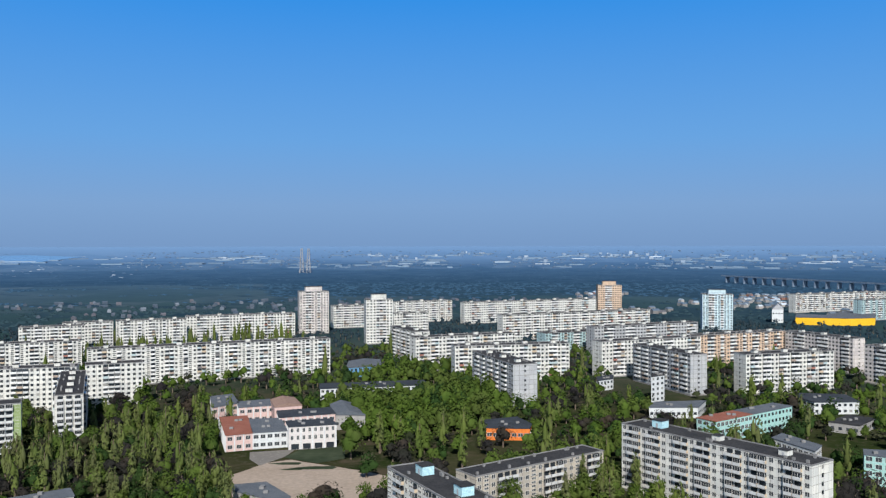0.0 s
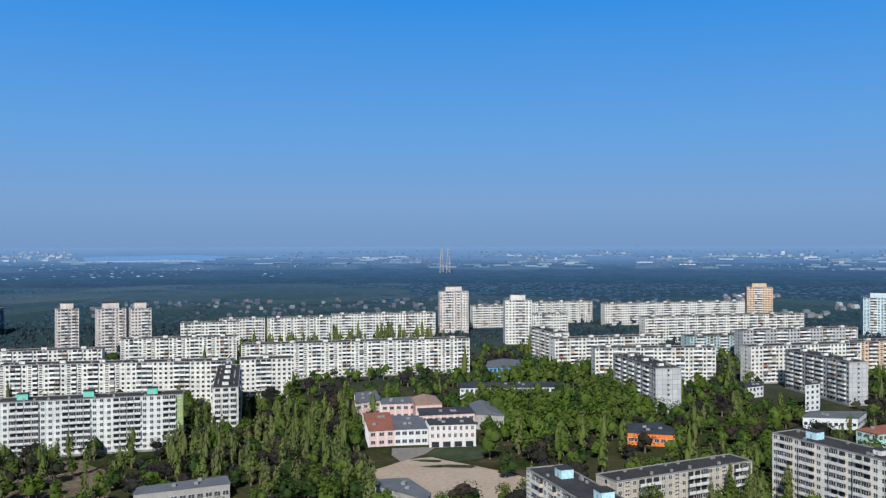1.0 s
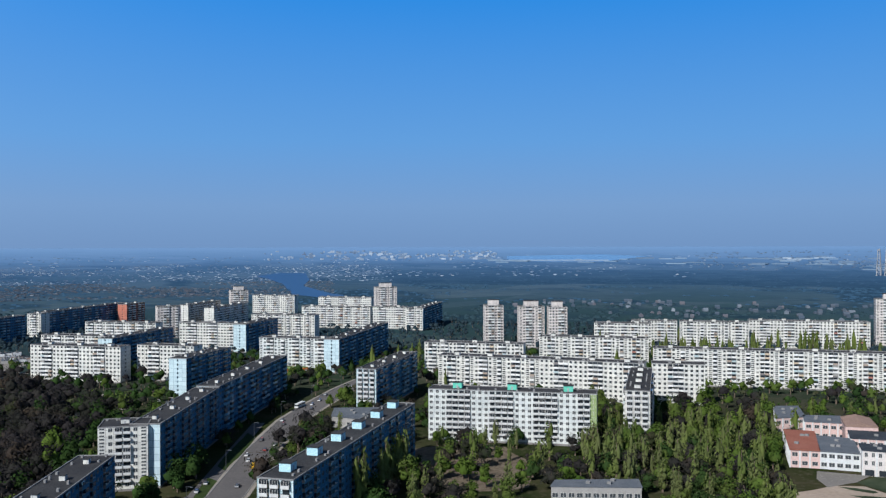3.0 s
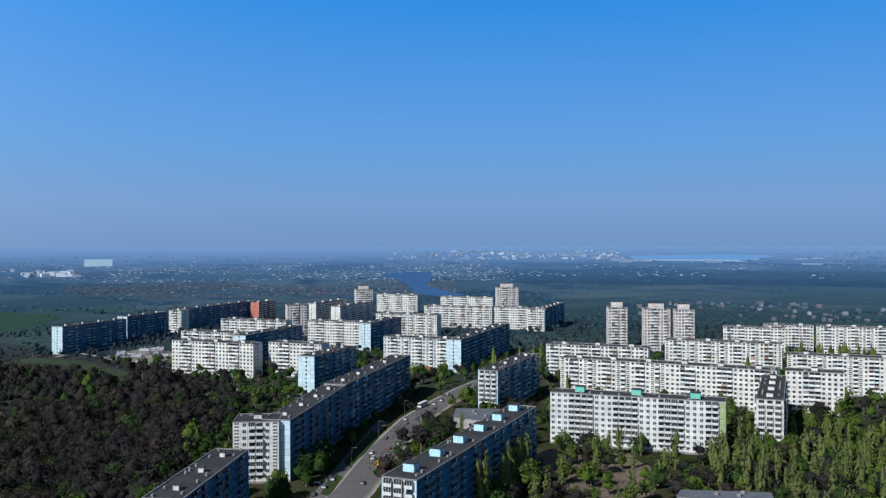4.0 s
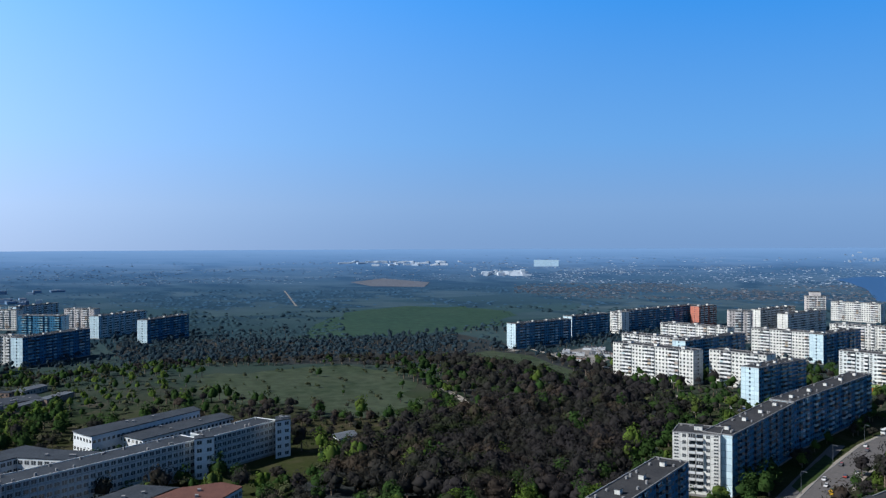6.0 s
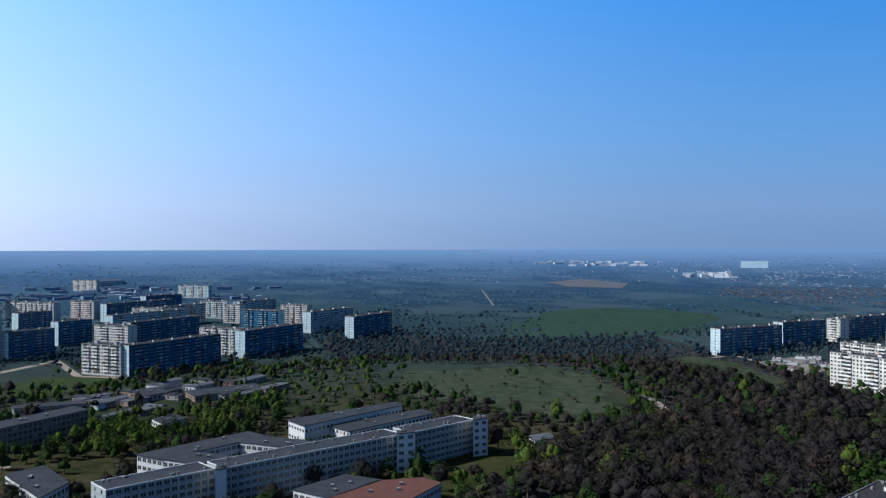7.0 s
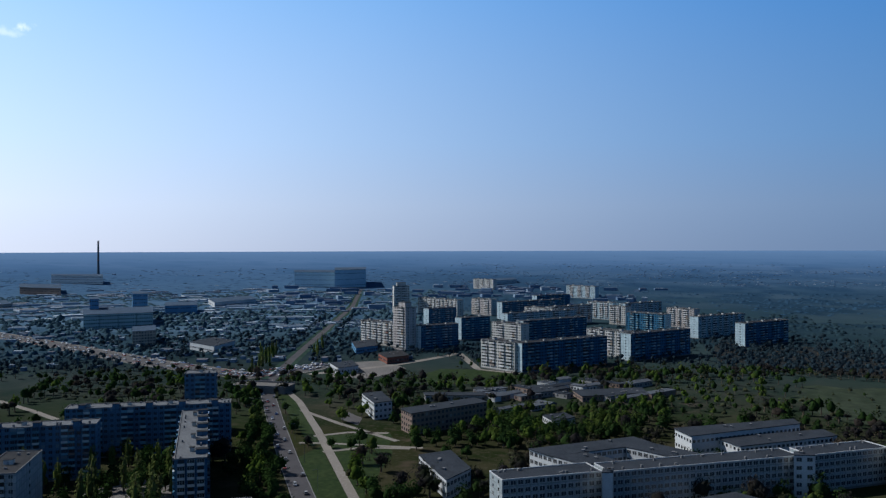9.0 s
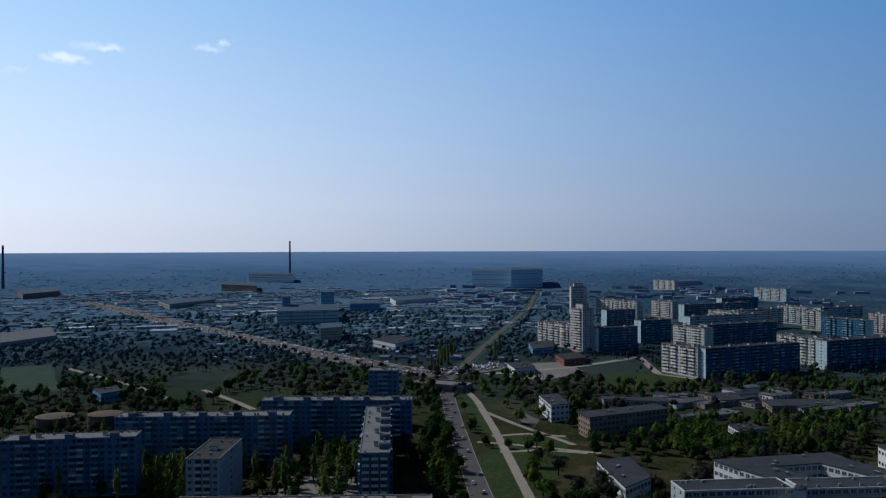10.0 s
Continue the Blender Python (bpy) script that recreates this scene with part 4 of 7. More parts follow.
block("apartment_block", -239.0, 125.1, -279.5, 174.1, 9, 27.3, 13, "shaded_blue", near=True)
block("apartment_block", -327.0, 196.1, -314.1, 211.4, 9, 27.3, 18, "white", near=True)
block("apartment_block", -312.1, 216.0, -366.7, 291.1, 9, 27.3, 13, "shaded_blue", near=True)
block("apartment_block", -370.9, 294.4, -436.7, 404.9, 9, 27.3, 13, "shaded_blue")
block("apartment_block", -479.2, 353.5, -506.0, 413.0, 9, 27.3, 13, "shaded_blue")
block("apartment_block", -645.3, 333.5, -573.0, 364.2, 9, 27.3, 13, "white")
block("apartment_block", -709.4, 376.0, -648.4, 401.9, 9, 27.3, 13, "white")
block("apartment_block", -630.3, 393.4, -671.7, 482.2, 9, 27.3, 13, "shaded_blue")
block("apartment_block", -575.9, 380.3, -531.6, 399.1, 9, 27.3, 13, "white")
block("apartment_block", -795.8, 467.6, -722.9, 498.5, 9, 27.3, 13, "white")
block("tower_block", -810.2, 561.4, -798.6, 583.9, 12, 36.0, 16, "pinkish")
block("apartment_block", -711.1, 517.6, -646.5, 545.0, 9, 27.3, 13, "white")
block("apartment_block", -637.5, 539.3, -670.6, 610.3, 9, 27.3, 13, "shaded_blue")
block("apartment_block", -539.9, 470.6, -480.6, 495.7, 9, 27.3, 13, "greenish")
block("apartment_block", -473.6, 495.8, -536.8, 631.2, 9, 27.3, 13, "shaded_blue")
block("apartment_block", -343.1, 391.3, -375.5, 473.0, 9, 27.3, 13, "shaded_blue", gable=True)
block("apartment_block", -905.9, 673.3, -944.2, 755.5, 9, 27.3, 13, "white")
block("apartment_block", -838.6, 660.5, -879.9, 749.2, 9, 27.3, 13, "white")
block("tower_block", -920.1, 753.0, -907.7, 772.9, 14, 41.8, 18, "pinkish")
block("apartment_block", -727.1, 623.2, -658.7, 652.2, 9, 27.3, 13, "white")
block("apartment_block", -886.6, 886.3, -811.9, 918.0, 9, 27.3, 13, "white")
block("apartment_block", -775.5, 745.9, -692.9, 781.0, 9, 27.3, 13, "white")
block("tower_block", -736.9, 841.8, -718.2, 863.0, 16, 47.6, 18, "pinkish")
block("apartment_block", -695.3, 785.8, -654.3, 803.2, 9, 27.3, 13, "white")
block("apartment_block", -645.6, 792.4, -626.3, 800.6, 9, 27.3, 13, "white")
block("apartment_block", -627.1, 803.9, -673.8, 904.1, 9, 27.3, 13, "shaded_blue")
block("apartment_block", -1002.5, 862.3, -939.5, 889.1, 9, 27.3, 13, "white")
block("tower_block", -477.9, 713.5, -463.9, 725.7, 14, 41.8, 17, "pinkish")
block("tower_block", -442.4, 721.3, -422.8, 737.0, 14, 41.8, 17, "pinkish")
block("tower_block", -414.0, 730.5, -399.6, 741.3, 14, 41.8, 17, "pinkish")
block("apartment_block", -826.6, 316.0, -864.1, 396.4, 9, 27.3, 13, "shaded_blue")
block("apartment_block", -891.2, 409.7, -920.1, 471.5, 9, 27.3, 13, "shaded_blue")
block("apartment_block", -942.0, 503.5, -1010.9, 651.2, 9, 27.3, 13, "shaded_blue")
block("apartment_block", -982.6, 635.6, -1000.6, 674.2, 9, 27.3, 13, "red")
block("apartment_block", -944.4, 485.7, -927.8, 492.7, 9, 27.3, 14, "white")
block("apartment_block", -202.8, 189.6, -254.0, 317.3, 9, 27.3, 13, "shaded_blue", near=True, cap="blue", gable=True)
block("hospital_wing", -328.8, -116.2, -358.1, -80.9, 5, 17.5, 15, "hospital", near=True)
block("hospital_wing", -358.2, -77.5, -418.9, -2.0, 5, 17.5, 15, "hospital", near=True)
block("hospital_wing", -421.7, 3.1, -451.5, 36.7, 5, 17.5, 15, "hospital", near=True)
block("apartment_block", -747.9, -277.5, -726.8, -237.8, 9, 27.3, 13, "white")
block("apartment_block", -725.4, -230.3, -817.4, -172.8, 9, 27.3, 13, "shaded_blue")
block("apartment_block", -925.8, -328.8, -903.4, -286.8, 9, 27.3, 13, "white")
block("apartment_block", -943.7, -296.1, -1030.6, -241.8, 9, 27.3, 13, "shaded_blue")
block("apartment_block", -885.4, -208.5, -859.9, -160.5, 9, 27.3, 13, "white")
block("apartment_block", -840.3, -154.1, -917.5, -105.9, 9, 27.3, 13, "shaded_blue")
block("apartment_block", -1004.6, -56.2, -1075.7, -11.8, 9, 27.3, 13, "shaded_blue")
block("apartment_block", -1228.5, -172.4, -1207.5, -132.9, 9, 27.3, 13, "pinkish")
block("tower_block", -846.0, -416.7, -835.6, -397.0, 16, 47.6, 15, "pinkish")
block("apartment_block", -893.5, -482.3, -863.0, -424.9, 9, 27.3, 13, "white")
block("apartment_block", -844.2, -382.2, -887.4, -355.2, 9, 27.3, 13, "shaded_blue")
# below, light blue walls put haze into far estate blocks
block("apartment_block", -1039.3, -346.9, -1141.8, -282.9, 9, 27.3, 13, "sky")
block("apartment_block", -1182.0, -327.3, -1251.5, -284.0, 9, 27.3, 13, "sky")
block("apartment_block", -1326.6, -601.9, -1278.3, -510.9, 9, 27.3, 13, "white")
block("apartment_block", -1335.3, -507.6, -1312.4, -464.6, 9, 27.3, 13, "pinkish")
block("apartment_block", -1235.5, -255.2, -1221.7, -229.2, 9, 27.3, 13, "white")
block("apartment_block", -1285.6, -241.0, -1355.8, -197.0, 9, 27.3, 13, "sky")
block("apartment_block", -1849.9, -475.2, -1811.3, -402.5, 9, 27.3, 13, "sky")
block("tower_block", -1296.5, -633.5, -1311.2, -611.3, 16, 47.6, 18, "white")
block("apartment_block", -1129.4, -210.8, -1100.9, -157.2, 9, 27.3, 13, "shaded_blue")
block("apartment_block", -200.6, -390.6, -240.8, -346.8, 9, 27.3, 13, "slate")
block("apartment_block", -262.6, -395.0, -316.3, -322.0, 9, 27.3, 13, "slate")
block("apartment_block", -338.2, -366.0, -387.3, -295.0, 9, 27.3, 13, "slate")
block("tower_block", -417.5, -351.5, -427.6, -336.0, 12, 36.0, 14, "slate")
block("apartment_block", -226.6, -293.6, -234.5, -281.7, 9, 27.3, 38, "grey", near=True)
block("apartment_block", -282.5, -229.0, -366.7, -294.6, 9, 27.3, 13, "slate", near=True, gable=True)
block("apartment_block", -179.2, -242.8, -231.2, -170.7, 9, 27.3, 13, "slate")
block("apartment_block", -1252.6, -425.6, -1359.3, -358.9, 9, 27.3, 13, "shaded_blue")
block("apartment_block", -1171.2, -364.5, -1145.8, -316.7, 9, 27.3, 13, "white")
block("apartment_block", -956.8, -378.6, -994.1, -355.3, 9, 27.3, 13, "shaded_blue")
block("apartment_block", -1089.7, -479.5, -1130.4, -454.1, 9, 27.3, 13, "shaded_blue")
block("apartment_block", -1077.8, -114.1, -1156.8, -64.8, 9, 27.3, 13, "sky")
block("apartment_block", -2147.9, -807.1, -2111.3, -738.2, 9, 27.3, 13, "white")
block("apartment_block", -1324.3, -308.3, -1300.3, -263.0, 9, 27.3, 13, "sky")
block("apartment_block", -1441.0, -424.5, -1508.5, -382.3, 9, 27.3, 13, "shaded_blue")

# ---- other buildings: an outline drawn up to its height ----


def prism(name, pts, height, wall, roof, label, category, storeys=1, panes=True, gable=0.0, pitch=3.0, base=None, arcade=False, ribs=False):
    """A building over a plan outline: walls, roof with its edge, and windows along each side."""
    area = sum(xa * yb - xb * ya for (xa, ya), (xb, yb) in zip(pts, pts[1:] + pts[:1]))
    if area < 0:
        pts = pts[::-1]
    cx, cy = sum(p[0] for p in pts) / len(pts), sum(p[1] for p in pts) / len(pts)
    far = math.hypot(cx, cy)
    OPEN.append([(cx + (x - cx) * 1.12, cy + (y - cy) * 1.12) for x, y in pts])
    if far < 800:
        OPEN.append([(cx * (1 - 13 / far) + (x - cx) * 1.05, cy * (1 - 13 / far) + (y - cy) * 1.05) for x, y in pts])
    thing = new(name)
    thing.matrix_world = Matrix.Translation((cx, cy, ground_z(far) if base is None else base))
    tagged(thing, label, category)
    loc = [(x - cx, y - cy) for x, y in pts]
    n = len(loc)
    w = Bag()
    w.v = [(x, y, -1.0) for x, y in loc] + [(x, y, height) for x, y in loc]
    w.f = [(i, (i + 1) % n, n + (i + 1) % n, n + i) for i in range(n)] + [tuple(range(n, 2 * n))]
    w.s = [0] * len(w.f)
    part("wall", w.mesh("wall", wall), thing)
    r = Bag()
    k = 1.02 if far < 900 else 1.01
    lip = [(x * k, y * k) for x, y in loc]
    r.v = [(x, y, height + 0.01) for x, y in lip] + [(x, y, height + 0.45) for x, y in lip]
    r.f = [(i, (i + 1) % n, n + (i + 1) % n, n + i) for i in range(n)] + [tuple(range(n))[::-1]]
    if gable and n == 4:
        e = [math.dist(loc[i], loc[(i + 1) % 4]) for i in range(4)]
        s = 0 if e[0] + e[2] < e[1] + e[3] else 1
        ends = [((lip[j][0] + lip[(j + 1) % 4][0]) / 2, (lip[j][1] + lip[(j + 1) % 4][1]) / 2, height + 0.45 + gable) for j in (s, (s + 2) % 4)]
        r.v += ends
        q = [4 + (s + i) % 4 for i in range(4)]
        r.f += [(q[0], q[1], 8), (q[1], q[2], 9, 8), (q[2], q[3], 9), (q[3], q[0], 8, 9)]
    else:
        r.f.append(tuple(range(n, 2 * n)))
    r.s = [0] * len(r.f)
    # far pale roofs take the colour that holds haze
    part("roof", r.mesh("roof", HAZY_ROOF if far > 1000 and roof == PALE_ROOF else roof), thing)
    if far < 1000 and not gable:
        for j in range(3):
            fx, fy = rnd.uniform(0.2, 0.8), rnd.uniform(0.2, 0.8)
            i = rnd.randrange(n)
            vx, vy = loc[i][0] * fx * 0.6, loc[i][1] * fy * 0.6
            part("roof_box", Bag().box(-0.9, 0.9, -0.7, 0.7, 0, 0.9, 0, "b").mesh("roof_box", COPING), thing, m=Matrix.Translation((vx, vy, height + 0.45)))
    if not panes:
        return thing
    rise = height / storeys
    joined = Bag()
    for i in range(n):
        (xa, ya), (xb, yb) = loc[i], loc[(i + 1) % n]
        d = math.hypot(xb - xa, yb - ya)
        if d < 5:
            continue
        ux, uy = (xb - xa) / d, (yb - ya) / d
        cols = max(1, int((d - 1) / pitch))
        toward = uy * (cx + xa) - ux * (cy + ya) < 0          # this side looks to the middle of the plan
        for c in range(cols):
            t = (c + 0.5) * d / cols
            for s in range(storeys):
                z = s * rise + rise * 0.32
                if arcade and s == 0 and toward:
                    m = Matrix(((ux, -uy, 0, xa + ux * t), (uy, ux, 0, ya + uy * t), (0, 0, 1, 0.1), (0, 0, 0, 1)))
                    part("doorway", DOORWAY, thing, "dark open bay of the ground floor" if c == 0 else "", m)
                    part("pilaster", PILASTER, thing, m=m @ Matrix.Translation((d / cols / 2, 0, 0)))
                elif arcade and toward:
                    for q in (-0.25, 0.25):
                        u = t + q * d / cols
                        part("window", WINDOW_TALL, thing, m=Matrix(((ux, -uy, 0, xa + ux * u), (uy, ux, 0, ya + uy * u), (0, 0, 1, z), (0, 0, 0, 1))))
                elif toward and (far < 470 or ribs):
                    if ribs and s == 0:
                        rib = Matrix(((ux, -uy, 0, xa + ux * (t - d / cols / 2)), (uy, ux, 0, ya + uy * (t - d / cols / 2)), (0, 0, height / 10.6, 0), (0, 0, 0, 1)))
                        part("pilaster", PILASTER, thing, "white rendered pilaster" if c == 0 else "", rib)
                    m = Matrix(((ux, -uy, 0, xa + ux * t), (uy, ux, 0, ya + uy * t), (0, 0, 1, z), (0, 0, 0, 1)))
                    part("window", WINDOW_WIDE, thing, m=m)
                else:
                    ox, oy = uy * 0.03, -ux * 0.03
                    joined.poly([(xa + ux * (t + q) + ox, ya + uy * (t + q) + oy, z + v) for q, v in ((-0.9, 0), (0.9, 0), (0.9, 1.6), (-0.9, 1.6))])
    if joined.v:
        tagged(part("window_glazing", joined.mesh("window_glazing", GLASS), thing), kind="stuff")
    return thing


DOORWAY = Bag().box(-1.9, 1.9, -0.04, 0, 0, 2.7, 0, "bk").box(-2.0, -1.9, -0.12, 0, 0, 2.8, 1).box(1.9, 2.0, -0.12, 0, 0, 2.8, 1).box(-2.0, 2.0, -0.12, 0, 2.7, 2.82, 1).mesh("doorway", GLASS, FRAME)
PILASTER = Bag().box(-0.3, 0.3, -0.3, 0, 0, 10.6, 0, "bk").mesh("pilaster", WHITE_WALL)
# the school and its neighbours
S = "pink and white rendered school wing with a low flat roof"
prism("school_wing", [(-119, 451), (-105, 455), (-93, 414), (-105, 409)], 8, PINK_WALL, RED_ROOF, "pink school wing with a red-brown roof", "school", 2, pitch=3.6, ribs=True)
prism("school_wing", [(-93, 414), (-102, 446), (-86, 449), (-77, 419)], 8, WHITE_WALL, SLATE_ROOF, "white school wing with a dark felt roof", "school", 2)
prism("school_wing", [(-75, 413), (-79, 426), (-57, 433), (-53, 419)], 11, SCHOOL_WALL, PALE_ROOF, "white three-storey school front with an open ground floor", "school", 3, pitch=5.0, arcade=True)
prism("school_wing", [(-129, 473), (-139, 507), (-128, 516), (-117, 487)], 9, PINK_WALL, SLATE_ROOF, S, "school", 2, pitch=3.6, ribs=True)
prism("school_wing", [(-114, 473), (-119, 490), (-102, 499), (-95, 480)], 9, PINK_WALL, SLATE_ROOF, S, "school", 2, pitch=3.6, ribs=True)
prism("school_hall", [(-92, 463), (-99, 486), (-86, 492), (-78, 469)], 11, PINK_WALL, BROWN_ROOF, "pinkish school hall with a brown sheet roof", "school", 2, True, 1.6)
prism("school_wing", [(-86, 445), (-91, 464), (-63, 473), (-58, 456)], 9, PINK_WALL, PALE_ROOF, S, "school", 2, pitch=3.6, ribs=True)
prism("school_annex", [(-59, 458), (-65, 487), (-53, 492), (-42, 457)], 8, GREY_WALL, SLATE_ROOF, "school annex under a grey pitched roof", "school", 1, True, 2.0)
prism("kindergarten", [(-79, 546), (-82, 566), (-13, 581), (-12, 560)], 7, WHITE_WALL, PALE_ROOF, "long low white kindergarten with a flat roof", "kindergarten", 2)
prism("low_building", [(-73, 638), (-75, 675), (-51, 684), (-47, 649)], 7, BLUE_WALL, SLATE_ROOF, "small blue building with a grey roof", "building", 2, True, 1.5)
prism("low_building", [(-80, 323), (-82, 331), (-70, 335), (-57, 316), (-57, 308)], 6, GREY_WALL, SLATE_ROOF, "low grey building with a dark flat roof", "building", 1)
prism("orange_building", [(22, 434), (22, 453), (40, 461), (46, 443), (44, 432)], 6, ORANGE_WALL, PALE_ROOF, "low bright orange building with a pale roof", "shop", 1)
prism("teal_building", [(129.4, 433.8), (136.4, 424.1), (160.8, 442.0), (154, 452)], 11, TEAL_WALL, RED_ROOF, "three-storey teal building with a red roof", "building", 3)
prism("teal_building", [(160.9, 442.1), (154.1, 452.1), (183.5, 473.7), (190.5, 463.9)], 11, TEAL_WALL, SLATE_ROOF, "three-storey teal building with a grey roof", "building", 3)
prism("low_building", [(155, 401), (164, 375), (172, 386), (164, 411)], 8, WHITE_WALL, SLATE_ROOF, "two-storey white building with a grey roof", "building", 2)
prism("low_building", [(214, 511), (221, 527), (247, 522), (244, 498), (217, 497)], 7, WHITE_WALL, PALE_ROOF, "low white building among trees", "building", 2)
prism("low_building", [(118, 487), (126, 504), (157, 508), (146, 487)], 6, WHITE_WALL, SLATE_ROOF, "low white building with a dark roof", "building", 1)
prism("low_building", [(205, 452), (217, 442), (234, 460), (224, 470)], 5, GREY_WALL, BITUMEN, "dark low garage building", "garage", 1)
prism("teal_building", [(175, 353), (179, 362), (195, 359), (187, 345)], 12, TEAL_WALL, SLATE_ROOF, "pale teal four-storey building", "building", 4)
prism("small_block", [(131, 535), (141, 542), (145, 556), (135, 549)], 16, WHITE_WALL, BITUMEN, "narrow white five-storey end block", "building", 5)
prism("low_building", [(104, 575), (117, 585), (121, 603), (107, 593)], 7, WHITE_WALL, PALE_ROOF, "low white building between trees", "building", 2)
store = prism("yellow_store", [(435, 1049), (458, 1100), (486, 1081), (545, 1144), (559, 1098), (528, 1039), (495, 1032)], 9, YELLOW, SLATE_ROOF, "large bright yellow hardware store", "store", 1, False)
prism("white_church", [(415, 1072), (422, 1091), (437, 1091), (429, 1072)], 17, WHITE_WALL, STEEL, "small white church-like building", "church", 2, True, 6.0)
prism("low_building", [(-168, 297), (-171, 306), (-144, 327), (-138, 317)], 6, GREY_WALL, SLATE_ROOF, "long low grey building among poplars", "building", 1)
prism("roadside_store", [(-338, 347), (-353, 365), (-332, 382), (-313, 372), (-313, 352)], 6, GREY_WALL, SLATE_ROOF, "low grey store beside the boulevard", "store", 1)
prism("kiosk", [(-506, 470), (-515, 478), (-508, 494), (-499, 486)], 4, ORANGE_WALL, LIME_PAINT, "small orange and green kiosk", "kiosk", 1)
OPEN.append([(-301, 234), (-384, 337), (-385, 355), (-347, 308), (-278, 226)])
OPEN.append([(-113, 410), (-114, 440), (-56, 452), (-39, 409), (-30, 360), (-40, 321), (-82, 322)])
# the hospital court and the buildings round it
HC = "broad white hospital wing round an open court"
prism("hospital_wing", [(-394, -124), (-439, -82), (-428, -70), (-384, -110)], 15, WHITE_WALL, PALE_ROOF, HC, "hospital", 4)
prism("hospital_wing", [(-427.9, -69.8), (-412, -40), (-400, -51.5), (-415, -81)], 15, WHITE_WALL, PALE_ROOF, HC, "hospital", 4)
prism("hospital_wing", [(-383.9, -109.8), (-374, -92), (-388, -80), (-397, -97)], 15, WHITE_WALL, PALE_ROOF, HC, "hospital", 4)
prism("hospital_annex", [(-385, -179), (-400, -168), (-371, -146), (-348, -149)], 9, WHITE_WALL, PALE_ROOF, "low white hospital annex with a dark flat roof", "hospital", 2)
prism("hospital_annex", [(-488, -67), (-540, -6), (-527, -2), (-471, -56)], 11, WHITE_WALL, PALE_ROOF, "white hospital building with open columns below", "hospital", 2)
prism("hospital_annex", [(-486, -44), (-530, 10), (-516, 17), (-469, -31)], 8, WHITE_WALL, PALE_ROOF, "long low white hospital annex", "hospital", 2)
prism("hospital_annex", [(-354, -48), (-376, -28), (-366, -11), (-341, -32)], 9, WHITE_WALL, PALE_ROOF, "white hospital annex with grey roof", "hospital", 2)
prism("red_roof_annex", [(-341, -32), (-365, -13), (-369, 6), (-360, 14), (-335, -1)], 9, WHITE_WALL, RUSTY_ROOF, "white annex with a rusty red flat roof", "hospital", 2)
prism("stair_tower", [(-411, -5), (-414, 4), (-421, 3), (-418, -5)], 19, WHITE_WALL, PALE_ROOF, "white hospital stair tower", "hospital", 5)
prism("stair_tower", [(-441, 35), (-445, 43), (-455, 44), (-453, 36)], 19, WHITE_WALL, PALE_ROOF, "white hospital end tower", "hospital", 5)
prism("stair_tower", [(-349, -79), (-351, -75), (-358, -76), (-356, -80)], 19, WHITE_WALL, PALE_ROOF, "white hospital stair bay", "hospital", 5)
prism("clinic", [(-524, -285), (-536, -276), (-506, -253), (-494, -260)], 11, WHITE_WALL, PALE_ROOF, "white three-storey clinic with a flat roof", "clinic", 3)
prism("dormitory", [(-474, -231), (-526, -202), (-515, -189), (-462, -218)], 13, BRICK_WALL, PALE_ROOF, "brown four-storey dormitory with a flat roof", "dormitory", 4)
prism("garage_row", [(-581, -263), (-598, -221), (-585, -215), (-569, -256)], 4, GREY_WALL, PALE_ROOF, "row of low grey garages", "garage", 1)
prism("garage_row", [(-632, -161), (-663, -115), (-642, -107), (-608, -148)], 4, BRICK_WALL, PALE_ROOF, "row of low brick garages", "garage", 1)
prism("garage_row", [(-530, -156), (-545, -146), (-532, -135), (-513, -144)], 4, WHITE_WALL, PALE_ROOF, "low white sheds among trees", "shed", 1)
prism("garage_row", [(-636, -199), (-652, -187), (-627, -171), (-612, -184)], 4, GREY_WALL, PALE_ROOF, "row of low grey garages", "garage", 1)
prism("garden_house", [(-469, 68), (-476, 80), (-463, 82), (-456, 70)], 4, WHITE_WALL, SLATE_ROOF, "small white shed at the edge of the wood", "shed", 1, True, 1.2)
prism("restaurant", [(-765, -394), (-797, -384), (-762, -359), (-736, -370)], 6, RED_ROOF, BITUMEN, "red-fronted low restaurant at the tower", "restaurant", 1)
prism("petrol_station", [(-848, -470), (-878, -456), (-826, -426), (-795, -436)], 6, BLUE_WALL, PALE_ROOF, "blue petrol station by the crossing", "petrol station", 1)
prism("market_hall", [(-684, -403), (-707, -393), (-679, -371), (-658, -380)], 6, WHITE_WALL, PALE_ROOF, "pale low market hall", "market", 1)
# sheds and garages crowded below the estate
SHEDS = [(-614, -227), (-700, -185), (-697, -109), (-628, -94), (-590, -149), (-550, -185)]
q = random.Random(3)
sx, sy = [v[0] for v in SHEDS], [v[1] for v in SHEDS]
left_over = 26
while left_over:
    x, y = q.uniform(min(sx), max(sx)), q.uniform(min(sy), max(sy))
    if not inside(x, y, SHEDS) or near_foot(x, y, 14):
        continue
    a, w, h = radians(62 + q.choice((0, 90)) + q.uniform(-4, 4)), q.uniform(6, 16), q.uniform(3.5, 5.5)
    c, s = math.cos(a), math.sin(a)
    prism("shed", [(x + i * w * c - j * h * s, y + i * w * s + j * h * c) for i, j in ((-1, -1), (1, -1), (1, 1), (-1, 1))], q.uniform(2.8, 4),
          q.choice((WHITE_WALL, GREY_WALL, BRICK_WALL)), q.choice((PALE_ROOF, SLATE_ROOF, SLATE_ROOF)), "low shed in a crowded garage yard", "shed", 1, left_over % 2 == 0, q.choice((0, 0, 1.0)))
    left_over -= 1
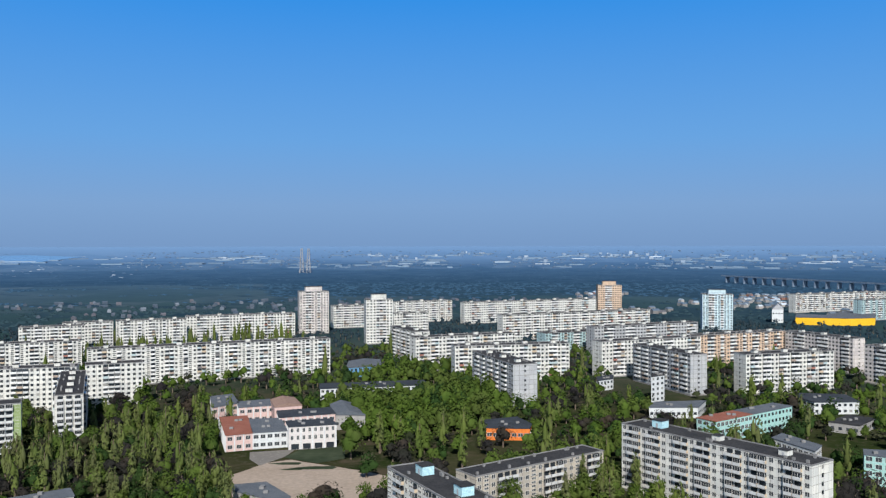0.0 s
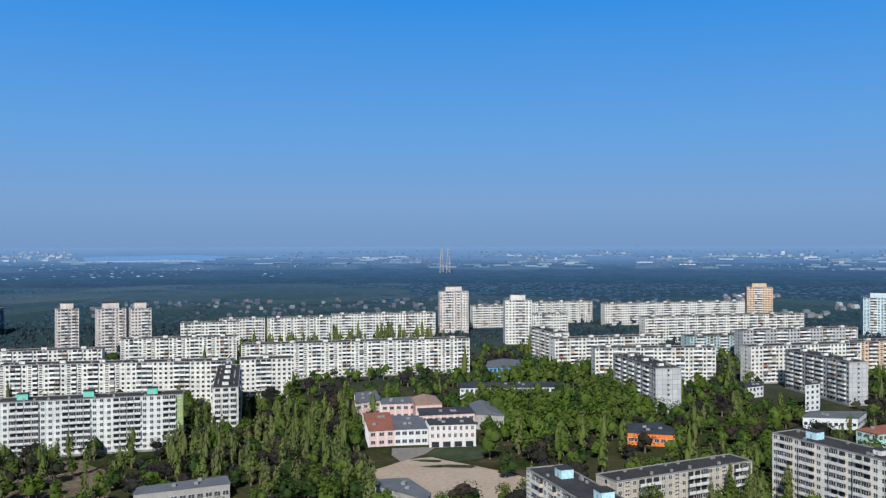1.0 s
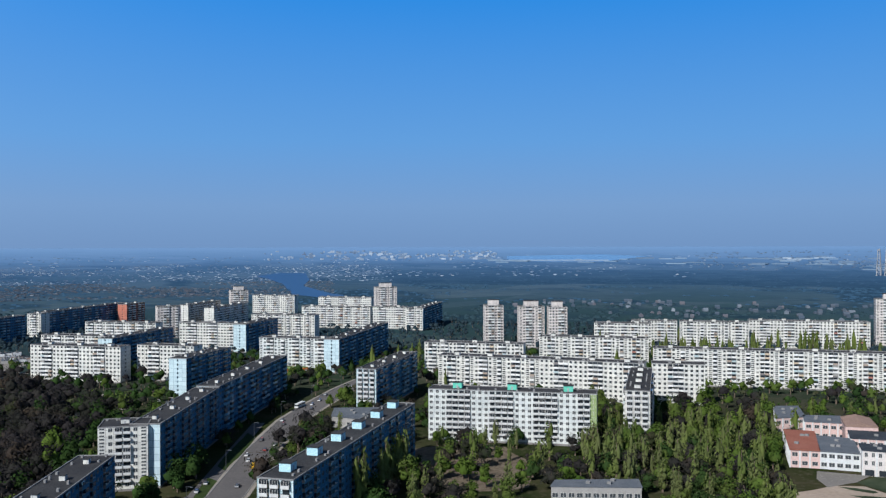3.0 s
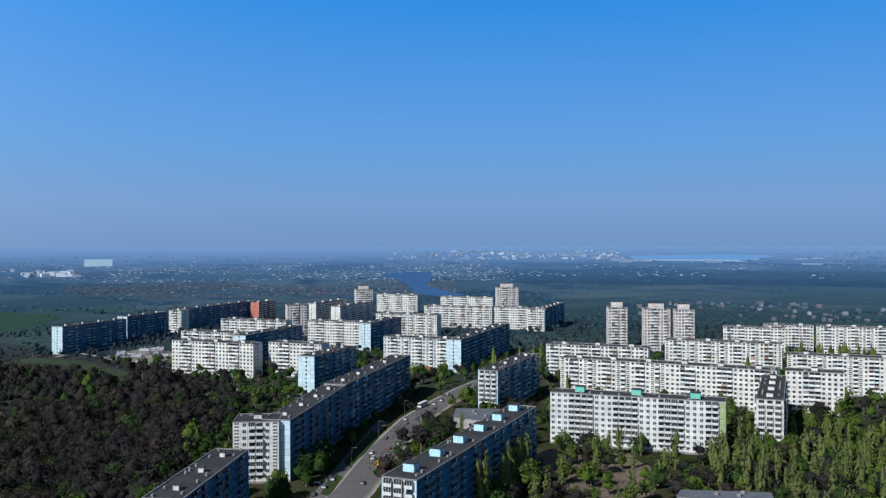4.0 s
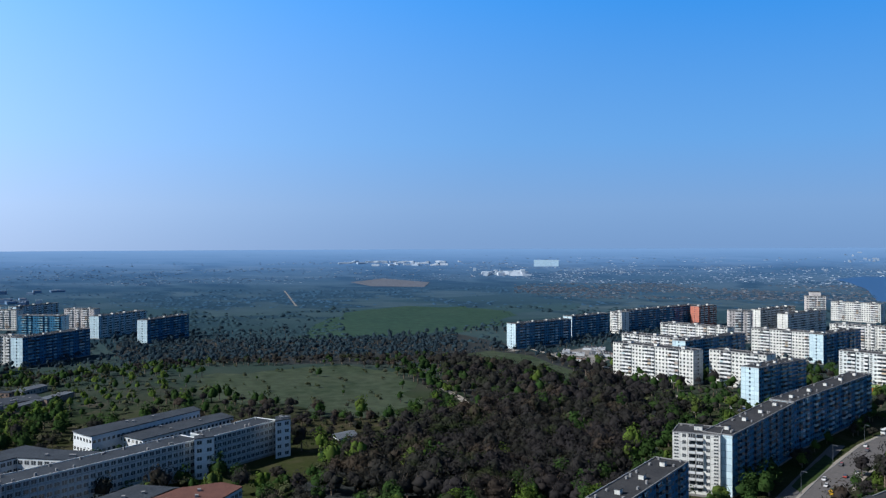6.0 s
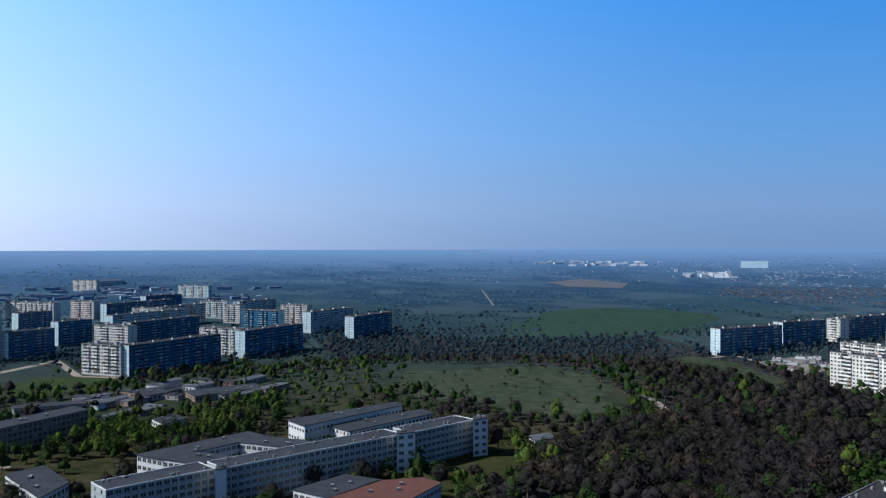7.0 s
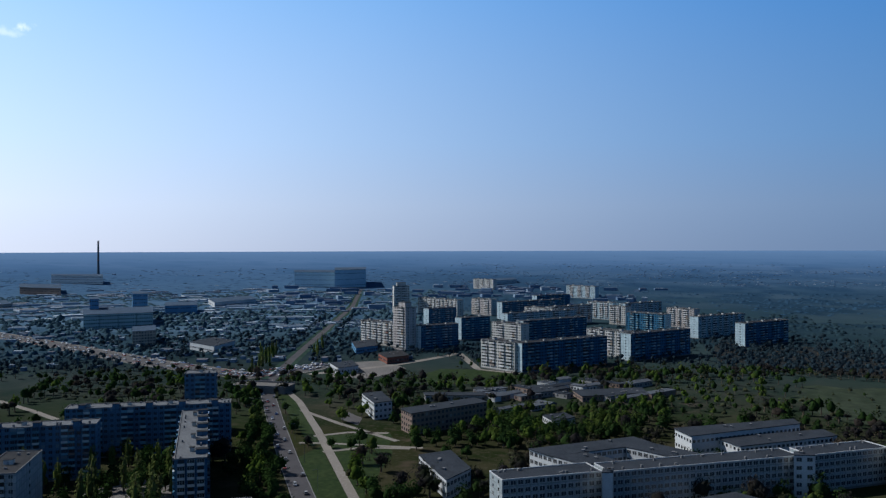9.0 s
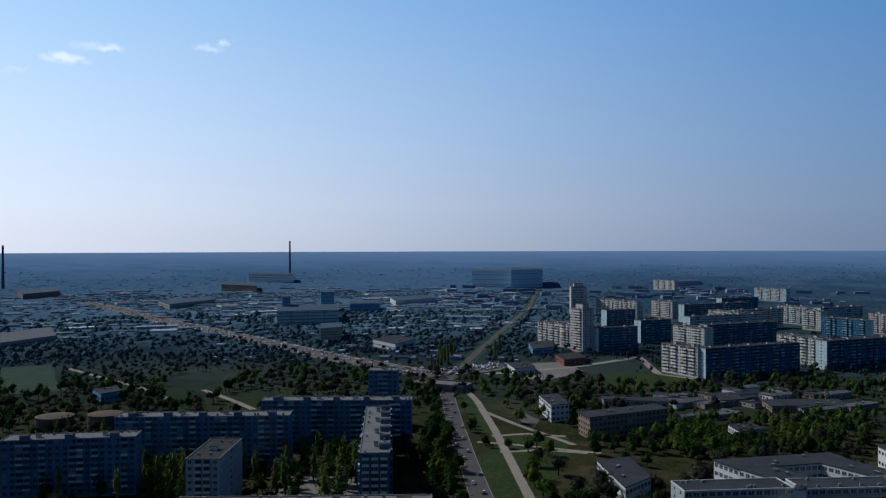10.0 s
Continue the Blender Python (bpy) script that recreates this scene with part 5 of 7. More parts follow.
GARAGES = [(-784, 347), (-825, 408), (-742, 385), (-700, 330), (-735, 338)]
for k in range(30):
    x, y = -705 - 105 * q.random(), 340 + 60 * q.random()
    if not inside(x, y, GARAGES):
        continue
    a, w, h = radians(60 + q.choice((0, 90)) + q.uniform(-6, 6)), q.uniform(3.5, 8), q.uniform(2.6, 4)
    c, s = math.cos(a), math.sin(a)
    prism("garage", [(x + i * w * c - j * h * s, y + i * w * s + j * h * c) for i, j in ((-1, -1), (1, -1), (1, 1), (-1, 1))], 2.6,
          q.choice((GREY_WALL, BRICK_WALL, WHITE_WALL)), q.choice((PALE_ROOF, SLATE_ROOF, BROWN_ROOF, STEEL)), "low garage in a crowded yard above the ravine", "garage", 1, False)
sheet("garage_yard", [(-690, 325), (-790, 342), (-832, 410), (-742, 392), (-700, 345)], 0.03, PAVE, "worn grey garage yard above the ravine", "yard", 8)
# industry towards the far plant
prism("plant_hall", [(-2042, -1304), (-2058, -1184), (-2253, -1295), (-2211, -1411)], 40, PLANT, PALE_ROOF, "vast haze-blue plant hall on the plain", "factory", 3)
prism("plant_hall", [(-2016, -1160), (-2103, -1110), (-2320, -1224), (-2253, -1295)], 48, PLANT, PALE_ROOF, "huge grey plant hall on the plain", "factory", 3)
prism("works", [(-1518, -1755), (-1511, -1613), (-1669, -1781), (-1658, -1915)], 16, BRICK_WALL, PALE_ROOF, "low brown brick works building", "factory", 3)
prism("works", [(-1862, -2023), (-1870, -1835), (-1985, -1947), (-1957, -2126)], 22, WHITE_WALL, PALE_ROOF, "white works below the chimney", "factory", 3)
prism("works", [(-897, -920), (-968, -861), (-1064, -945), (-992, -1016)], 20, WALLS["teal"], PALE_ROOF, "blue-grey works with tall windows", "factory", 4)
prism("works_tower", [(-1111, -1029), (-1124, -1009), (-1185, -1064), (-1172, -1086)], 36, BLUE_WALL, PALE_ROOF, "tall blue clad works tower", "factory", 6)
prism("works_tower", [(-973, -985), (-980, -974), (-1020, -1013), (-1013, -1025)], 36, BLUE_WALL, PALE_ROOF, "narrow blue clad works tower", "factory", 6)
prism("works", [(-1139, -985), (-1177, -949), (-1254, -1010), (-1213, -1048)], 15, BLUE_WALL, PALE_ROOF, "long blue clad industrial hall", "factory", 2)
prism("works", [(-760, -707), (-783, -694), (-834, -738), (-808, -751)], 17, WALLS["beige"], PALE_ROOF, "beige five-storey office block", "office", 5)
prism("works", [(-763, -628), (-814, -635), (-794, -590), (-739, -577)], 8, WHITE_WALL, PALE_ROOF, "pale low market hall roof", "market", 1)
prism("works", [(-1079, -1437), (-1230, -1464), (-1162, -1366), (-1021, -1327)], 9, GREY_WALL, PALE_ROOF, "long low grey shed", "factory", 1)
prism("works", [(-1124, -2041), (-1251, -2079), (-1155, -1911), (-1035, -1856)], 12, BRICK_WALL, PALE_ROOF, "low brown brick works hall", "factory", 1)
prism("works", [(-1393, -1094), (-1514, -1079), (-1428, -1004), (-1306, -1012)], 10, WHITE_WALL, PALE_ROOF, "pale low industrial hall", "factory", 1)
prism("pump_house", [(-380, -593), (-398, -589), (-388, -568), (-371, -569)], 7, BLUE_WALL, PALE_ROOF, "small blue pump house", "building", 1)
prism("warehouse", [(-567, -1076), (-651, -1103), (-591, -991), (-509, -968)], 7, GREY_WALL, SLATE_ROOF, "wide grey warehouse roof", "warehouse", 1)
prism("factory_roof", [(-2423, -869), (-2556, -825), (-2437, -776), (-2315, -814)], 10, WHITE_WALL, PALE_ROOF, "far white industrial hall", "factory", 1)


def lathe(rings, seg=20):
    """A solid of revolution from (radius, height) pairs."""
    b = Bag()
    for r, z in rings:
        b.v += [(r * math.cos(2 * math.pi * k / seg), r * math.sin(2 * math.pi * k / seg), z) for k in range(seg)]
    for i in range(len(rings) - 1):
        for k in range(seg):
            b.f.append((i * seg + k, i * seg + (k + 1) % seg, (i + 1) * seg + (k + 1) % seg, (i + 1) * seg + k))
    b.f.append(tuple(range((len(rings) - 1) * seg, len(rings) * seg)))
    b.s = [0] * len(b.f)
    return b


def chimney(x, y, h):
    t = new("chimney")
    t.matrix_world = Matrix.Translation((x, y, ground_z(math.hypot(x, y)) - 1))
    tagged(t, "tall slender concrete factory chimney", "chimney", "factory chimneys")
    part("shaft", lathe([(4.2, 0), (3.5, h * 0.4), (2.7, h), (2.0, h), (2.0, h - 3)]).mesh("shaft", SLATE_ROOF), t)
    for k in (0.45, 0.7, 0.93):
        part("band", lathe([(3.9 - 1.0 * k, h * k), (3.92 - 1.0 * k, h * k + 2.5)]).mesh("band", RED_ROOF), t)


chimney(-2144.9, -2122.1, 120)
chimney(-1219.0, -2281.3, 118)


def tank(x, y, r, h):
    t = new("oil_tank")
    t.matrix_world = Matrix.Translation((x, y, 0))
    tagged(t, "round rusty brown storage tank", "tank", "storage tanks")
    part("shell", lathe([(r, 0), (r, h)], 32).mesh("shell", RUST), t)
    part("lid", lathe([(r + 0.2, h), (r + 0.2, h + 0.3), (r * 0.5, h + 1.1), (0.5, h + 1.4)], 32).mesh("lid", RUST), t)
    FOOT.append((x, y, 1, 0, r, r))


tank(-300.7, -512.7, 11.5, 8.5)
tank(-321.8, -490.2, 11, 9)


def strut(b, a, c, w):
    """A thin square bar from a to c."""
    a, c = Vector(a), Vector(c)
    d = (c - a).normalized()
    s = d.cross(Vector((0.3, 0.7, 0.2))).normalized() * w / 2
    t = d.cross(s).normalized() * w / 2
    n = len(b.v)
    for p in (a, c):
        b.v += [tuple(p + s + t), tuple(p - s + t), tuple(p - s - t), tuple(p + s - t)]
    for k in range(4):
        b.f.append((n + k, n + (k + 1) % 4, n + 4 + (k + 1) % 4, n + 4 + k))
        b.s.append(0)


def lattice_mast(x, y, h, w):
    t = new("crossing_pylon")
    t.matrix_world = Matrix.Translation((x, y, ground_z(math.hypot(x, y)) - 1))
    tagged(t, "tall pale steel lattice river-crossing pylon", "pylon", "river pylons")
    b = Bag()
    tiers = 7
    for k in range(tiers):
        a0, a1 = w * (1 - 0.6 * k / tiers), w * (1 - 0.6 * (k + 1) / tiers)
        z0, z1 = h * k / tiers, h * (k + 1) / tiers
        q = ((-1, -1), (1, -1), (1, 1), (-1, 1))
        for i in range(4):
            (xa, ya), (xb, yb) = q[i], q[(i + 1) % 4]
            strut(b, (xa * a0, ya * a0, z0), (xa * a1, ya * a1, z1), 1.1)
            strut(b, (xa * a0, ya * a0, z0), (xb * a1, yb * a1, z1), 0.5)
            strut(b, (xa * a1, ya * a1, z1), (xb * a1, yb * a1, z1), 0.6)
    part("lattice", b.mesh("lattice", STEEL), t)


lattice_mast(-451.1, 2713.3, 78, 6)
lattice_mast(-429.3, 2712.8, 78, 6)


def underpass(x, y, turn):
    """The avenue dives under the crossing, with a foot tunnel at either side."""
    t = new("underpass")
    t.matrix_world = Matrix.Translation((x, y, 0)) @ Matrix.Rotation(turn, 4, "Z")
    tagged(t, "concrete road underpass with two arched foot tunnels", "underpass")
    part("deck", Bag().box(-24, 24, 0, 22, 4.2, 5.0).mesh("deck", PAVE), t)
    for xa, xb in ((-24, -19.5), (-15.5, -6.6), (6.6, 15.5), (19.5, 24)):
        part("pier", Bag().box(xa, xb, 0.3, 21.7, 0, 4.19).mesh("pier", PLINTH), t)
    part("parapet", Bag().box(-24, 24, -0.3, 0.02, 4.0, 6.1).mesh("parapet", COPING), t)
    part("parapet", Bag().box(-24, 24, 22, 22.3, 4.0, 6.1).mesh("parapet", COPING), t)
    for s in (-17.5, 17.5):
        part("tunnel_arch", Bag().box(s - 2.6, s - 2.0, -0.6, 0.3, 0, 4.0).box(s + 2.0, s + 2.6, -0.6, 0.3, 0, 4.0).box(s - 2.6, s + 2.6, -0.6, 0.3, 3.4, 4.6).mesh("tunnel_arch", WHITE_WALL), t, "white tunnel portal")


underpass(-573, -397, math.atan2(33, -5.6) - math.pi)


def viaduct(x1, y1, x2, y2, h):
    t = new("viaduct")
    L = math.hypot(x2 - x1, y2 - y1)
    a = math.atan2(y2 - y1, x2 - x1)
    t.matrix_world = Matrix.Translation((x1, y1, 0)) @ Matrix.Rotation(a, 4, "Z")
    tagged(t, "long concrete road viaduct on many piers", "bridge")
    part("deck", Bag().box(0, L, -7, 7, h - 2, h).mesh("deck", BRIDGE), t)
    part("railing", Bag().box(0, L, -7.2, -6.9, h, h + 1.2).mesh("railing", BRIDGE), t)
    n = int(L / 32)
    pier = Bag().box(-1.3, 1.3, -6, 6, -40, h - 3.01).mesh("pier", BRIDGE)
    for k in range(n):
        part("pier", pier, t, m=Matrix.Translation(((k + 0.5) * L / n, 0, 0)))


viaduct(725.8, 2201.3, 942.5, 1656.2, 18)

# ---- water ----
WATER = Graph("river_water", 0.5, 0.15)
WATER = WATER.bump(WATER.noise(0.15, 4), 0.15, 0.4).done((0.035, 0.095, 0.21))
sheet("river_water", [(-2015, 1746), (-2076, 1900), (-2009, 1954), (-1766, 1733), (-1551, 1500), (-1271, 1305), (-1183, 1263), (-1183, 1187), (-1305, 1229), (-1654, 1527), (-1878, 1677)], 0.5, WATER, "blue bend of the wide river", "river", 0)
# base colour lightened to stand for the sky mirrored in it
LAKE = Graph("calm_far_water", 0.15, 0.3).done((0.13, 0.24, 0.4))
sheet("reservoir_water", [(-1932, 3062), (-2090, 3303), (-1790, 3657), (-1523, 3587), (-1512, 3110), (-1747, 2996)], 0.8, LAKE, "pale distant reservoir", "reservoir", 0)


def dam(x1, y1, x2, y2, h):
    t = new("dam")
    L = math.hypot(x2 - x1, y2 - y1)
    t.matrix_world = Matrix.Translation((x1, y1, ground_z(math.hypot(x1, y1)) - 2)) @ Matrix.Rotation(math.atan2(y2 - y1, x2 - x1), 4, "Z")
    tagged(t, "long low white concrete dam across the far water", "dam")
    part("wall", Bag().box(0, L, -4, 4, 0, h).mesh("wall", FAR_WHITE), t)
    part("gatehouse", Bag().box(L * 0.62, L * 0.7, -5, 5, h, h + 3).mesh("gatehouse", FAR_WHITE), t)
    for k in range(9):
        part("pier", Bag().box(-1.5, 1.5, -6, -4, 0, h + 1.5).mesh("pier", FAR_PALE), t, m=Matrix.Translation((L * (0.1 + 0.09 * k), 0, 0)))


dam(-1846, 3037, -1535, 3206, 5.5)
prism("power_hall", [(-3018, 1340), (-3052, 1252), (-3072, 1260), (-3038, 1348)], 24, PLANT, PLANT, "tall pale hazy industrial hall on the plain", "factory", 3, False)

# ---- the distance: houses, blocks and woods too many to count ----


def far_houses(name, label, a0, a1, r0, r1, count, small, large, low, high, mat, flat=True, turned=False):
    """Many far buildings, thrown over a stretch of plain between two bearings, in loose rows."""
    q = random.Random(f"{a0}{r0}{count}")
    b = Bag()
    for _ in range(count * 6):
        a, r = radians(q.uniform(a0, a1)), q.uniform(r0, r1)
        x, y = -math.sin(a) * r, math.cos(a) * r
        if noise.noise(Vector((x * 0.004, y * 0.004, 5.0))) < q.uniform(-0.35, 0.3) or near_foot(x, y, 12) or any(inside(x, y, p) for p in OPEN):
            continue
        w, d, h = q.uniform(small, large), q.uniform(small, small + (large - small) * 0.35), q.uniform(low, high)
        z = ground_z(r)
        t = a + q.uniform(-0.35, 0.35) if turned else radians(q.choice((23, 113)) + q.uniform(-5, 5))
        n = len(b.v)
        b.box(-w / 2, w / 2, -d / 2, d / 2, -1, h, 0, "b")
        if not flat:
            b.v += [(-w / 2, 0, h + d * 0.35), (w / 2, 0, h + d * 0.35)]
            b.f += [(n + 4, n + 5, n + 9, n + 8), (n + 6, n + 7, n + 8, n + 9), (n + 5, n + 6, n + 9), (n + 7, n + 4, n + 8)]
            b.s += [1, 1, 1, 1]
        else:
            b.s[-5] = 1
        c, s = math.cos(t), math.sin(t)
        for i in range(n, len(b.v)):
            vx, vy, vz = b.v[i]
            b.v[i] = (x + vx * c - vy * s, y + vx * s + vy * c, z + vz)
        count -= 1
        if count <= 0:
            break
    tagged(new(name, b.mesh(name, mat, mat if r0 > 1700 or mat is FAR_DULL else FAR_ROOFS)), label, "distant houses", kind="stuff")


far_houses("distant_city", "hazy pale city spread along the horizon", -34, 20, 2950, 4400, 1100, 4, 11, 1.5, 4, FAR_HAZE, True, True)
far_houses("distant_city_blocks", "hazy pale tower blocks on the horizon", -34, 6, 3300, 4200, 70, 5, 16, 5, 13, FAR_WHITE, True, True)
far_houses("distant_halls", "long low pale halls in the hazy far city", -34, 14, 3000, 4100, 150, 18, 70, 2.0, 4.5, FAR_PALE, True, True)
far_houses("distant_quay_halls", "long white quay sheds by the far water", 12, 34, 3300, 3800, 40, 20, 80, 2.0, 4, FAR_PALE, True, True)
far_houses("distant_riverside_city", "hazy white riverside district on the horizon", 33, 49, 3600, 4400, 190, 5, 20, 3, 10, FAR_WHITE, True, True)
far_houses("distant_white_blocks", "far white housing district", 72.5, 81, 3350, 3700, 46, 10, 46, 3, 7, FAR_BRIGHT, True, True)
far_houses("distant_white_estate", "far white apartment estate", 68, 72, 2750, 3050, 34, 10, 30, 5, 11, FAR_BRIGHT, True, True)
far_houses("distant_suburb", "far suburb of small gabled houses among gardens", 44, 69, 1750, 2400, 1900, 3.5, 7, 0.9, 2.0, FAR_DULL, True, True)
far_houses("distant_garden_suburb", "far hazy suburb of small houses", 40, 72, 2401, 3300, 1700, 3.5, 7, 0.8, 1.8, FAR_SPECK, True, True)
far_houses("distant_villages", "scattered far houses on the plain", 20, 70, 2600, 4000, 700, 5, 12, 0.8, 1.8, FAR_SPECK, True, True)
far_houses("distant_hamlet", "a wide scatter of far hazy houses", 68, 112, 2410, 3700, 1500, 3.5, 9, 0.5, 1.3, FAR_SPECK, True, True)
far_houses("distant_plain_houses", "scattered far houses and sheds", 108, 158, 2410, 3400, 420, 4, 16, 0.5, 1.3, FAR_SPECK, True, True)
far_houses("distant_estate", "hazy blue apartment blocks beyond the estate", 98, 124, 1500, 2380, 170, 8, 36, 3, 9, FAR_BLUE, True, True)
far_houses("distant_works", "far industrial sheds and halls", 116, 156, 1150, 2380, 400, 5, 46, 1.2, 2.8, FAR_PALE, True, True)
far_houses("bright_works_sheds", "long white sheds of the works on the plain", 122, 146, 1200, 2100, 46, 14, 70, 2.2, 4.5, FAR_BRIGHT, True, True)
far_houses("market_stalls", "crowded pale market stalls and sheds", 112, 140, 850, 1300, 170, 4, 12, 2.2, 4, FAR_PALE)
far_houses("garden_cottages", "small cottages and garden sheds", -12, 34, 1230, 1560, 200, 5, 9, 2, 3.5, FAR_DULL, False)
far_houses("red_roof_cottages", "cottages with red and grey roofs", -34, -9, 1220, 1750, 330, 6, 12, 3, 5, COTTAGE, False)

# ---- vegetation ----
rng = np.random.default_rng(11)


def leaf_cloud(kind, count, size):
    """Vertices and quads of a crown made of many small clumps of leaves, for a tree about 10 m high."""
    if kind == "poplar":
        stems = [(0.0, 0.0, 1.0)] + [(0.95 * np.cos(q), 0.95 * np.sin(q), rng.uniform(0.62, 0.95)) for q in rng.uniform(0, 2 * np.pi, 4)]
        stems = np.array(stems)[rng.integers(0, 5, count)]
        h = rng.uniform(0.04, 1.0, count)
        r = 0.95 * np.sin(np.clip(0.06 + h * 0.96, 0, 1) * np.pi) ** 0.55 * rng.uniform(0.3, 1.1, count) + 0.08
        a = rng.uniform(0, 2 * np.pi, count)
        c = np.stack([stems[:, 0] * (0.5 + 0.5 * h) + r * np.cos(a), stems[:, 1] * (0.5 + 0.5 * h) + r * np.sin(a), 0.8 + h * 13.6 * stems[:, 2]], 1)
        d = np.stack([np.cos(a), np.sin(a), 0.35 + 0 * a], 1)
    else:
        lobes = []
        for k in range(9):
            a, f = rng.uniform(0, 2 * np.pi), rng.uniform(0.1, 1)
            lobes.append((2.3 * f * np.cos(a), 2.3 * f * np.sin(a), rng.uniform(*((2.6, 7.0) if kind == "dark" else (3.2, 7.4))) - 1.1 * f, rng.uniform(1.3, 2.4)))
        if kind == "scrub":
            lobes = [(x * 0.8, y * 0.8, 0.7 + 0.32 * z, r * 0.8) for x, y, z, r in lobes]
        lobes = np.array(lobes)
        pick = rng.integers(0, len(lobes), count)
        d = rng.normal(size=(count, 3))
        d /= np.linalg.norm(d, axis=1)[:, None]
        d[:, 2] = np.where(d[:, 2] < -0.4, -d[:, 2], d[:, 2])
        c = lobes[pick, :3] + d * lobes[pick, 3:4] * rng.uniform(0.6 if kind == "bare" else 0.7, 1.34 if kind == "bare" else 1.22, (count, 1))
        d = d + np.array([0, 0, 0.25])
    nrm = d + {"bare": 0.4, "poplar": 0.4}.get(kind, 0.38) * rng.normal(size=(count, 3))
    nrm /= np.linalg.norm(nrm, axis=1)[:, None]
    along = rng.normal(size=(count, 3)) + (np.array([0, 0, 2.5]) if kind in ("poplar", "bare") else 0)
    t = np.cross(nrm, along)
    t /= np.linalg.norm(t, axis=1)[:, None]
    s = np.cross(t, nrm)
    long, wide = {"poplar": (1.7, 0.5), "bare": (1.8, 0.5)}.get(kind, (1.0, 0.8))
    k = size * rng.uniform(0.6, 1.3, (count, 1))
    s, t = s * k * long, t * k * wide
    j = rng.uniform(0.6, 1.1, (count, 4, 1))
    v = np.stack([c - s, c + t, c + s, c - t], 1)
    v = c[:, None] + (v - c[:, None]) * j
    v = v.reshape(-1, 3)
    v[:, 2] = np.maximum(v[:, 2], 0.15)
    return v, np.arange(count * 4).reshape(-1, 4)


def lobe_crown(kind, count, share=1.0, seg=5):
    """Rounded, uneven lobes that fill a crown behind its outer leaves."""
    vs, fs, base = [], [], 0
    for k in range(count):
        a, f = rng.uniform(0, 2 * np.pi), rng.uniform(0.15, 1)
        if kind == "poplar":
            c, r = np.array([0.5 * np.cos(a), 0.5 * np.sin(a), 2.0 + 9.0 * (k + 0.5) / count]), np.array([1.4, 1.4, 22.0 / count])
            r[:2] *= 1.15 - 0.6 * abs((k + 0.3) / count - 0.4)
        else:
            c, r = np.array([2.0 * f * np.cos(a), 2.0 * f * np.sin(a), rng.uniform(3.4, 6.6) - 0.9 * f]), np.array([2.3, 2.3, 2.1]) * rng.uniform(0.75, 1.1)
            if kind == "dark":
                c[2] -= 0.7
            if kind == "scrub":
                c, r = c * np.array([0.8, 0.8, 0.3]) + np.array([0, 0, 0.4]), r * np.array([0.8, 0.8, 0.55])
        turn = rng.uniform(0, 6.3)
        rings = ((0.55, -0.75), (1.0, -0.1), (0.72, 0.68), (0.12, 1.0)) if seg > 5 else ((0.85, -0.55), (1.0, 0.25), (0.2, 1.0))
        v = np.array([(w * np.cos(turn + 2 * np.pi * i / seg), w * np.sin(turn + 2 * np.pi * i / seg), h) for w, h in rings for i in range(seg)])
        vs.append(c + v * r * share * rng.uniform(0.78, 1.18, (len(v), 1)))
        fs += [(base + j * seg + i, base + j * seg + (i + 1) % seg, base + (j + 1) * seg + (i + 1) % seg, base + (j + 1) * seg + i) for j in range(len(rings) - 1) for i in range(seg)]
        base += len(v)
    v = np.concatenate(vs)
    v[:, 2] = np.maximum(v[:, 2], 0.1)
    return v, np.array(fs)


def both(a, c):
    """Two sets of quads in one."""
    return np.concatenate((a[0], c[0])), np.concatenate((a[1], c[1] + len(a[0])))


def trunk_shape(kind):
    """A tapered trunk with a few limbs."""
    v, f = [], []

    def limb(a, b, r0, r1):
        a, b = np.array(a), np.array(b)
        n = len(v)
        for p, r in ((a, r0), (b, r1)):
            for k in range(5):
                q = 2 * math.pi * k / 5
                v.append((p[0] + r * math.cos(q), p[1] + r * math.sin(q), p[2]))
        for k in range(5):
            f.append((n + k, n + (k + 1) % 5, n + 5 + (k + 1) % 5, n + 5 + k))

    if kind == "poplar":
        limb((0, 0, -0.3), (0, 0, 13), 0.35, 0.06)
    elif kind == "scrub":
        limb((0, 0, -0.3), (0, 0, 1.8), 0.12, 0.04)
    else:
        limb((0, 0, -0.3), (0.1, 0, 3.4), 0.32, 0.2)
        for k in range(5 if kind != "bare" else 8):
            a = k * 1.3 + rng.uniform(0, 0.6)
            limb((0.1, 0, rng.uniform(2.2, 3.4)), (2.1 * math.cos(a), 2.1 * math.sin(a), rng.uniform(5.0, 7.6)), 0.16, 0.04)
    return np.array(v), np.array(f)


def quad_mesh(name, v, f, slots=None, *mats):
    m = bpy.data.meshes.new(name)
    m.vertices.add(len(v))
    m.vertices.foreach_set("co", np.asarray(v, dtype=np.float32).ravel())
    m.loops.add(len(f) * 4)
    m.loops.foreach_set("vertex_index", np.asarray(f, dtype=np.int32).ravel())
    m.polygons.add(len(f))
    m.polygons.foreach_set("loop_start", np.arange(0, len(f) * 4, 4, dtype=np.int32))
    for k in mats:
        m.materials.append(k)
    if slots is not None:
        m.polygons.foreach_set("material_index", np.asarray(slots, dtype=np.int32))
    if mats[0].name.endswith(("foliage", "twigs", "woods")):
        m.polygons.foreach_set("use_smooth", np.ones(len(f), dtype=bool))
    m.update(calc_edges=True)
    return m


KINDS = ("broad", "poplar", "bare", "scrub", "dark")
FULL = {"broad": (430, 0.42), "poplar": (340, 0.4), "bare": (480, 0.26), "scrub": (110, 0.45), "dark": (430, 0.4)}
TREE = {}          # near: trunk mesh, crown mesh
LIGHT = {}         # joined woods: arrays at two levels
